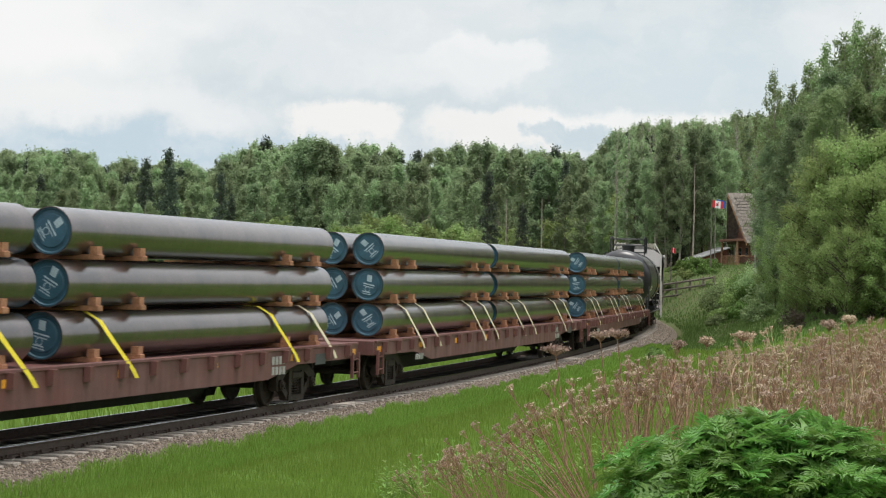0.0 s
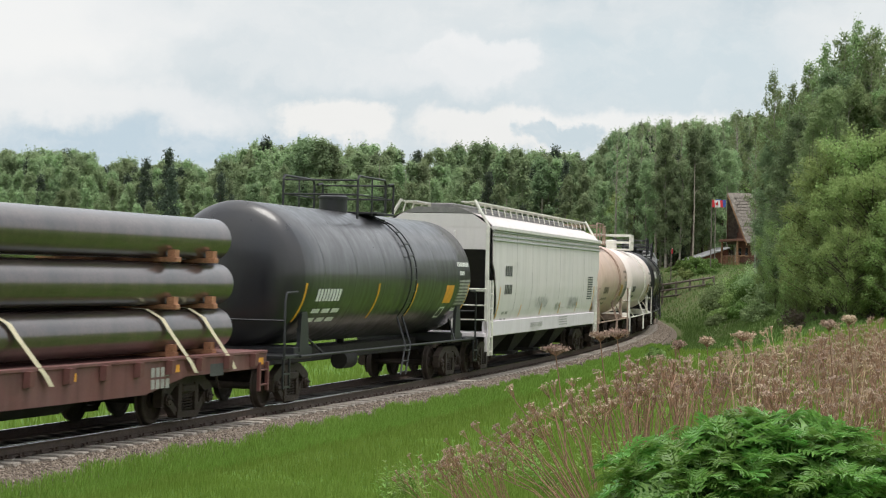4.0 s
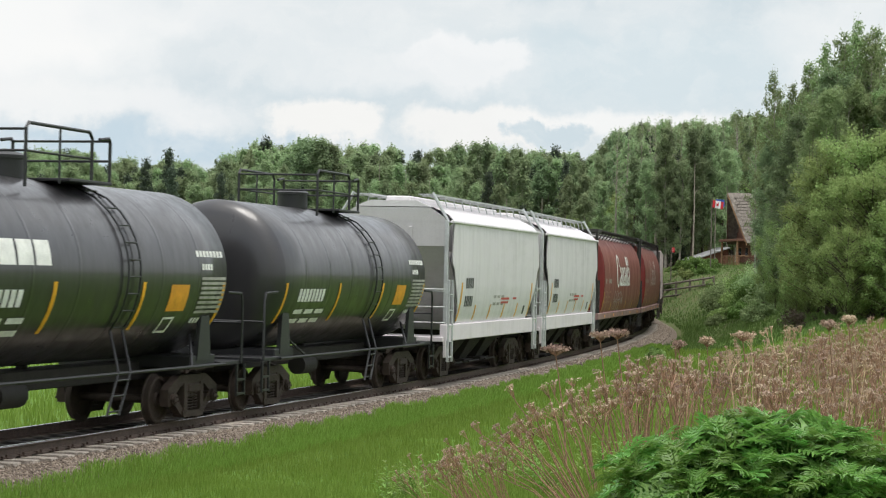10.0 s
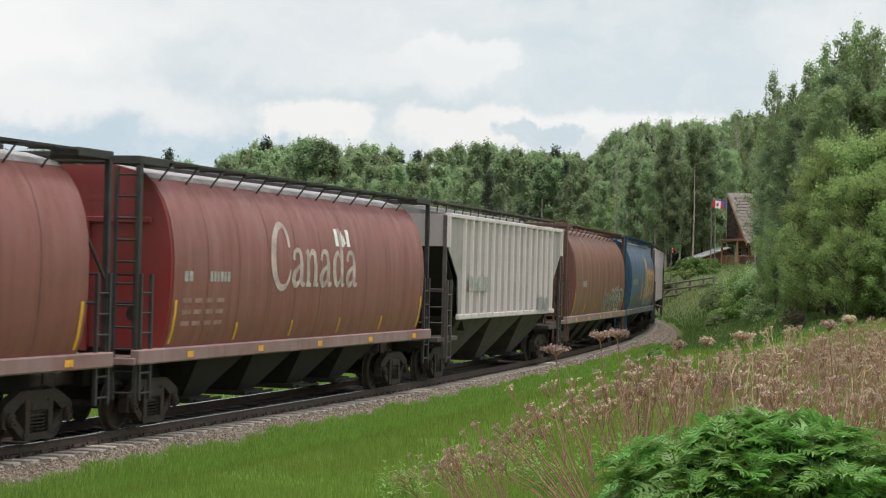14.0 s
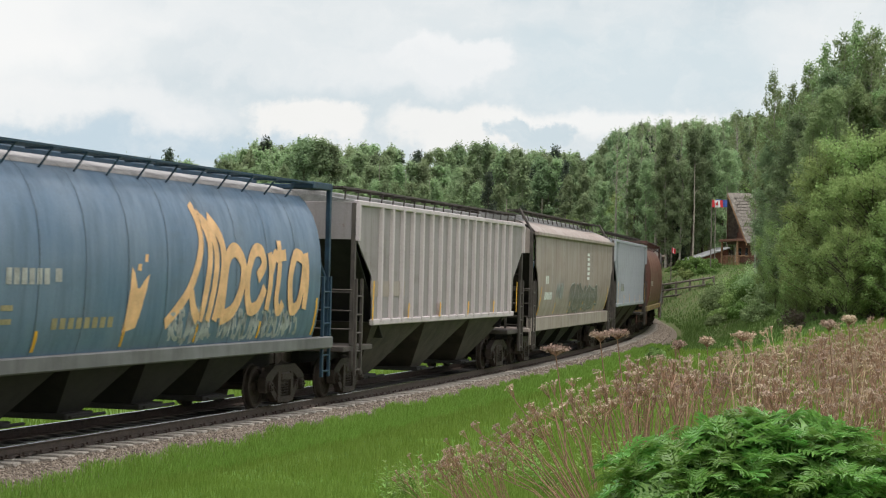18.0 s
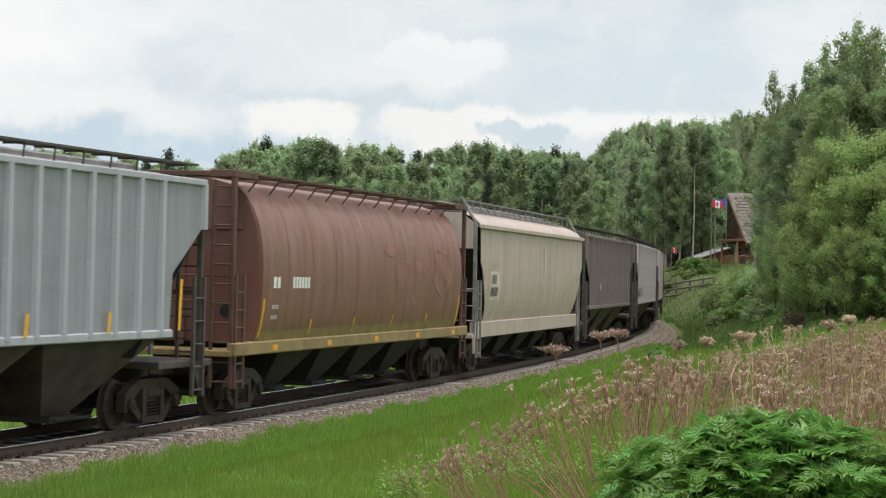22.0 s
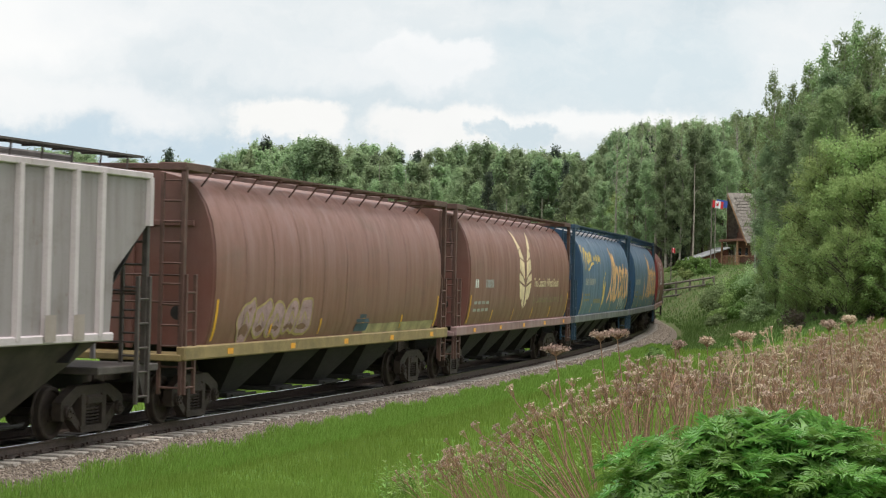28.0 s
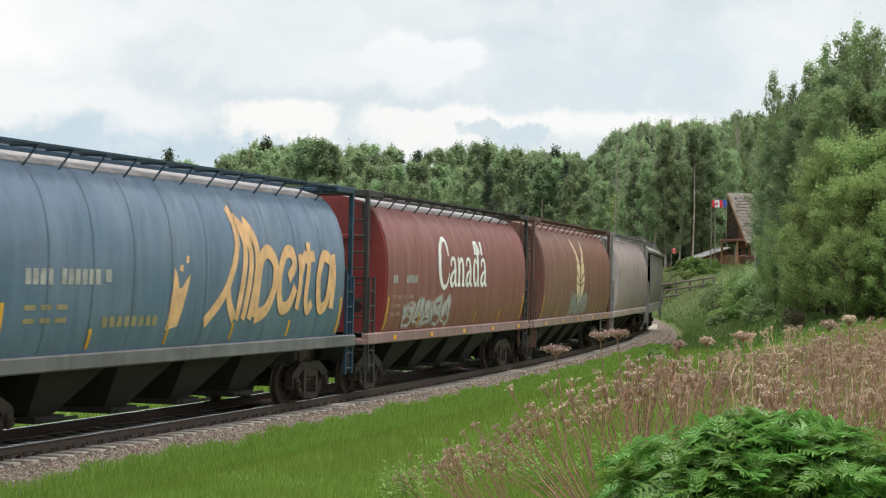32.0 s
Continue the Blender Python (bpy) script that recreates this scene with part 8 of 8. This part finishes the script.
def build_weeds():
    rng = random.Random(77)
    for i in range(120):
        y = 13.5 * (40 / 13.5) ** rng.random()
        px = 1140 + 480 * rng.random() ** 0.6
        put_weed(rng, px, y, rng.uniform(0.72, 1.06))
    for px, y, hh, lean in ((1075, 13.6, 0.98, -17), (1120, 15.6, 1.0, -5), (1138, 16.4, 1.0, 0), (1160, 18.0, 0.95, 3),
                            (1052, 12.6, 0.9, -33), (1035, 12.3, 0.85, -38), (860, 12.3, 0.5, -30), (840, 12.4, 0.42, -24), (895, 12.4, 0.56, -36), (925, 12.5, 0.5, -30), (1060, 14.8, 0.7, -14), (1185, 17.0, 1.0, 0), (240, 26.2, 0.34, 0), (215, 26.0, 0.3, 4), (1062, 12.8, 0.95, -31), (1128, 13.8, 1.0, -12),
                            (1150, 14.4, 1.0, -8), (870, 12.2, 0.55, -22), (850, 12.5, 0.5, -34), (905, 12.6, 0.55, -28), (820, 12.4, 0.45, -14), (780, 12.6, 0.42, -30)):
        put_weed(rng, px, y, hh, lean)


build_weeds()


def tall_umbel(px, py, y, wide, seed):
    """One tall stalk with a broad flat seed head."""
    rng = random.Random(seed)
    x = ray_x(px, y)
    z = float(ground_z(x, y)[0])
    hh = top_z(px, py, y) - z
    th = tagged(new("dry_weed"), "single tall dead stalk with a broad flat seed head", "weed", "dry weeds on the bank")
    th.matrix_basis = pose(x, y, z)
    top = Vector((0, 0, hh))
    part("stalk", Shape().tube([(0.12, 0, -0.1), (0.07, 0.02, hh * 0.5), (0, 0, hh - 0.07)], [0.007, 0.006, 0.004], 6), DRY_STEM, th)
    heads, h = [], Shape()
    for k in range(40):
        a, r = rng.uniform(0, 6.283), wide * 0.6 * math.sqrt(rng.random())
        e = top + Vector((math.cos(a) * r, math.sin(a) * r, rng.uniform(-0.02, 0.005) - 0.02 * (r / wide) ** 2))
        h.tube([top - Vector((0, 0, 0.07)), e], [0.0022, 0.0014], 3, False)
        heads.append(tuple(e))
    part("branchlet", h, DRY_STEM, th)
    v, f = leaf_cards(np.random.default_rng(seed), heads, 0.012, 420, 0.011)
    tagged(part("seed_spray", numpy_mesh("seed_spray", v, f, DRY_HEAD), DRY_HEAD, th), kind="stuff")


for i, (px, py, wide) in enumerate(((988, 614, 0.17), (1066, 590, 0.12), (1096, 586, 0.15), (1318, 590, 0.16), (1470, 570, 0.12), (1505, 562, 0.08), (1255, 600, 0.1), (1205, 606, 0.08))):
    tall_umbel(px, py, 15.0 + 0.6 * (i % 4), wide, 300 + i)
TANSY = leafy("dark_green_tansy_leaf", (0.10, 0.235, 0.04), (0.19, 0.365, 0.085), 0.4, 0.38, 0.5)
HERB = leafy("light_green_herb_leaf", (0.17, 0.29, 0.05), (0.27, 0.41, 0.10), 0.4, 0.5, 0.4)


def tansy_leaf(rng, base, way, length):
    """A feathered leaf: broad toothed leaflets in pairs along an arching rib."""
    verts, faces = [], []
    side = way.cross(Vector((0, 0, 1)))
    side = side.normalized() if side.length > 0.01 else Vector((1, 0, 0))
    twist = rng.uniform(-0.5, 0.5)
    side = (side + Vector((0, 0, twist))).normalized()
    pairs, n = 7, 0
    pts = [base + way * length * t + Vector((0, 0, -0.34 * length * t * t)) for t in np.linspace(0, 1, pairs + 1)]
    up = side.cross(way).normalized()
    for i in range(1, pairs + 1):
        t = i / pairs
        ll = length * 0.40 * math.sin(math.pi * (0.16 + 0.70 * t)) ** 0.8
        fw = (pts[i] - pts[i - 1]).normalized()
        for sgn in (-1, 1):
            d = (side * sgn * 0.85 + fw * 0.6 + up * 0.22 * rng.uniform(-1, 1.4)).normalized()
            w = ll * 0.18
            a, b = pts[i] - fw * w * 0.5, pts[i] + fw * w * 0.5
            e = pts[i] + d * ll + up * -0.18 * ll
            m1, m2 = pts[i] + d * ll * 0.6 - fw * w * 0.8, pts[i] + d * ll * 0.6 + fw * w * 0.8
            t1, t2 = pts[i] + d * ll * 0.5 - fw * w * 1.7, pts[i] + d * ll * 0.75 + fw * w * 1.7
            u1, u2 = pts[i] + d * ll * 0.26 - fw * w * 0.7, pts[i] + d * ll * 0.36 + fw * w * 0.7
            verts += [a, b, m2, e, m1, t1, u1, t2, u2]
            faces += [(n, n + 1, n + 2, n + 3, n + 4), (n + 6, n + 4, n + 5), (n + 8, n + 7, n + 2)]
            n += 9
    for i in range(pairs):
        r = side * 0.003
        verts += [pts[i] - r, pts[i] + r, pts[i + 1] + r, pts[i + 1] - r]
        faces.append((n, n + 1, n + 2, n + 3))
        n += 4
    return verts, faces


def build_tansy(px, y, wide, high, shoots, seed):
    rng = random.Random(seed)
    x = ray_x(px, y)
    z = float(ground_z(x, y)[0])
    th = tagged(new("tansy_clump"), "dense dark green clump of feathery tansy leaves", "plant")
    th.matrix_basis = pose(x, y, z)
    kinds = []
    for k in range(5):
        h = Shape()
        for j in range(14):
            t = 0.2 + 0.8 * (j + rng.random() * 0.5) / 14
            a = j * 2.4 + rng.uniform(-0.3, 0.3)
            el = rng.uniform(-0.1, 0.55) + 0.45 * t
            way = Vector((math.cos(a) * math.cos(el), math.sin(a) * math.cos(el), math.sin(el)))
            v, f = tansy_leaf(rng, Vector((0, 0, 0.76 * t)), way, rng.uniform(0.17, 0.25) * (1.1 - 0.2 * t))
            h.add(v, f)
        h.tube([(0, 0, -0.05), (0.008, 0, 0.4), (0, 0, 0.78)], [0.007, 0.006, 0.003], 5)
        kinds.append(h.mesh("leafy_shoot", 0))
    for i in range(shoots):
        a, q = rng.uniform(0, 6.283), math.sqrt(rng.random())
        k = high * (1.0 - 0.24 * q * q) * rng.uniform(0.90, 1.0) / 0.92
        m = pose(math.cos(a) * q * wide / 2, math.sin(a) * q * wide * 0.42, 0) @ pose(0, 0, 0, -math.sin(a) * q * 24, math.cos(a) * q * 24, rng.uniform(0, 360)) @ Matrix.Diagonal((k, k, k, 1))
        tagged(part("leafy_shoot", kinds[rng.randrange(5)], TANSY, th, "", m), kind="stuff")


build_tansy(1375, 9.4, 1.15, 1.0, 260, 3)
build_tansy(1250, 9.7, 0.66, 0.80, 85, 4)
build_tansy(1510, 9.8, 0.62, 0.82, 70, 6)
build_tansy(1165, 10.0, 0.46, 0.52, 40, 7)


def build_herb(px, y, high, seed):
    """A fresh weed: upright stems with paired lance-shaped leaves."""
    rng = random.Random(seed)
    x = ray_x(px, y)
    th = tagged(new("green_herb"), "light green leafy herb sprouting among the dry stalks", "plant", "green herbs")
    th.matrix_basis = pose(x, y, float(ground_z(x, y)[0]))
    for i in range(4):
        a, hh = rng.uniform(0, 6.283), high * rng.uniform(0.7, 1.1)
        top = Vector((math.cos(a) * 0.14, math.sin(a) * 0.14, hh))
        h = Shape().tube([(0, 0, -0.04), top * 0.5 + Vector((0, 0, 0.03)), top], [0.005, 0.004, 0.002], 4, False)
        for j in range(16):
            t, b = 0.35 + 0.65 * j / 15, j * 2.4 + rng.uniform(-0.4, 0.4)
            p, ll = top * t, rng.uniform(0.05, 0.095) * (1.25 - 0.6 * t)
            d = Vector((math.cos(b), math.sin(b), rng.uniform(0.1, 0.9))).normalized()
            w = d.cross(Vector((0, 0, 1))).normalized() * ll * 0.17
            h.add([p, p + d * ll * 0.45 + w, p + d * ll - Vector((0, 0, ll * 0.2)), p + d * ll * 0.45 - w], [(0, 1, 2, 3)])
        tagged(part("leafy_stem", h, HERB, th, smooth=0), kind="stuff")


rng_herb = random.Random(12)
for k in range(34):
    build_herb(rng_herb.uniform(690, 1130), rng_herb.uniform(13.2, 17.0), rng_herb.uniform(0.28, 0.5), 500 + k)

# ---- ties and rail fastenings, piece by piece ----
track_bed = tagged(new("railway_track"), "timber railway ties with steel plates and anchors under the rails", "railway track", kind="structure")
tie_me = [shared(("tie", k), lambda h, k=k: h.box(-0.115, 0.115, -1.3 - 0.02 * k, 1.3 + 0.015 * k, -0.36, -0.172 - 0.004 * k, 0.012)) for k in range(4)]
plate_me = shared("tie_plate", lambda h: h.box(-0.10, 0.10, -0.16, 0.16, -0.178, -0.158, 0.004).box(-0.075, -0.045, -0.12, -0.085, -0.16, -0.115).box(0.045, 0.075, 0.085, 0.12, -0.16, -0.115).box(-0.16, -0.12, -0.10, 0.10, -0.185, -0.135, 0.006))
rng_tie = random.Random(8)
for k in range(210):
    s = -30 + k * 0.53
    x, y, hd = on_track(s)
    m = pose(x, y, 0, 0, 0, 90 - math.degrees(hd) + rng_tie.uniform(-0.8, 0.8))
    tie = part("tie", tie_me[rng_tie.randrange(4)], TIE_WOOD, track_bed, "", m)
    if k < 150:
        part("tie_plate", plate_me, RAIL_RUST, tie, "", pose(0, -0.753, 0))


motions()
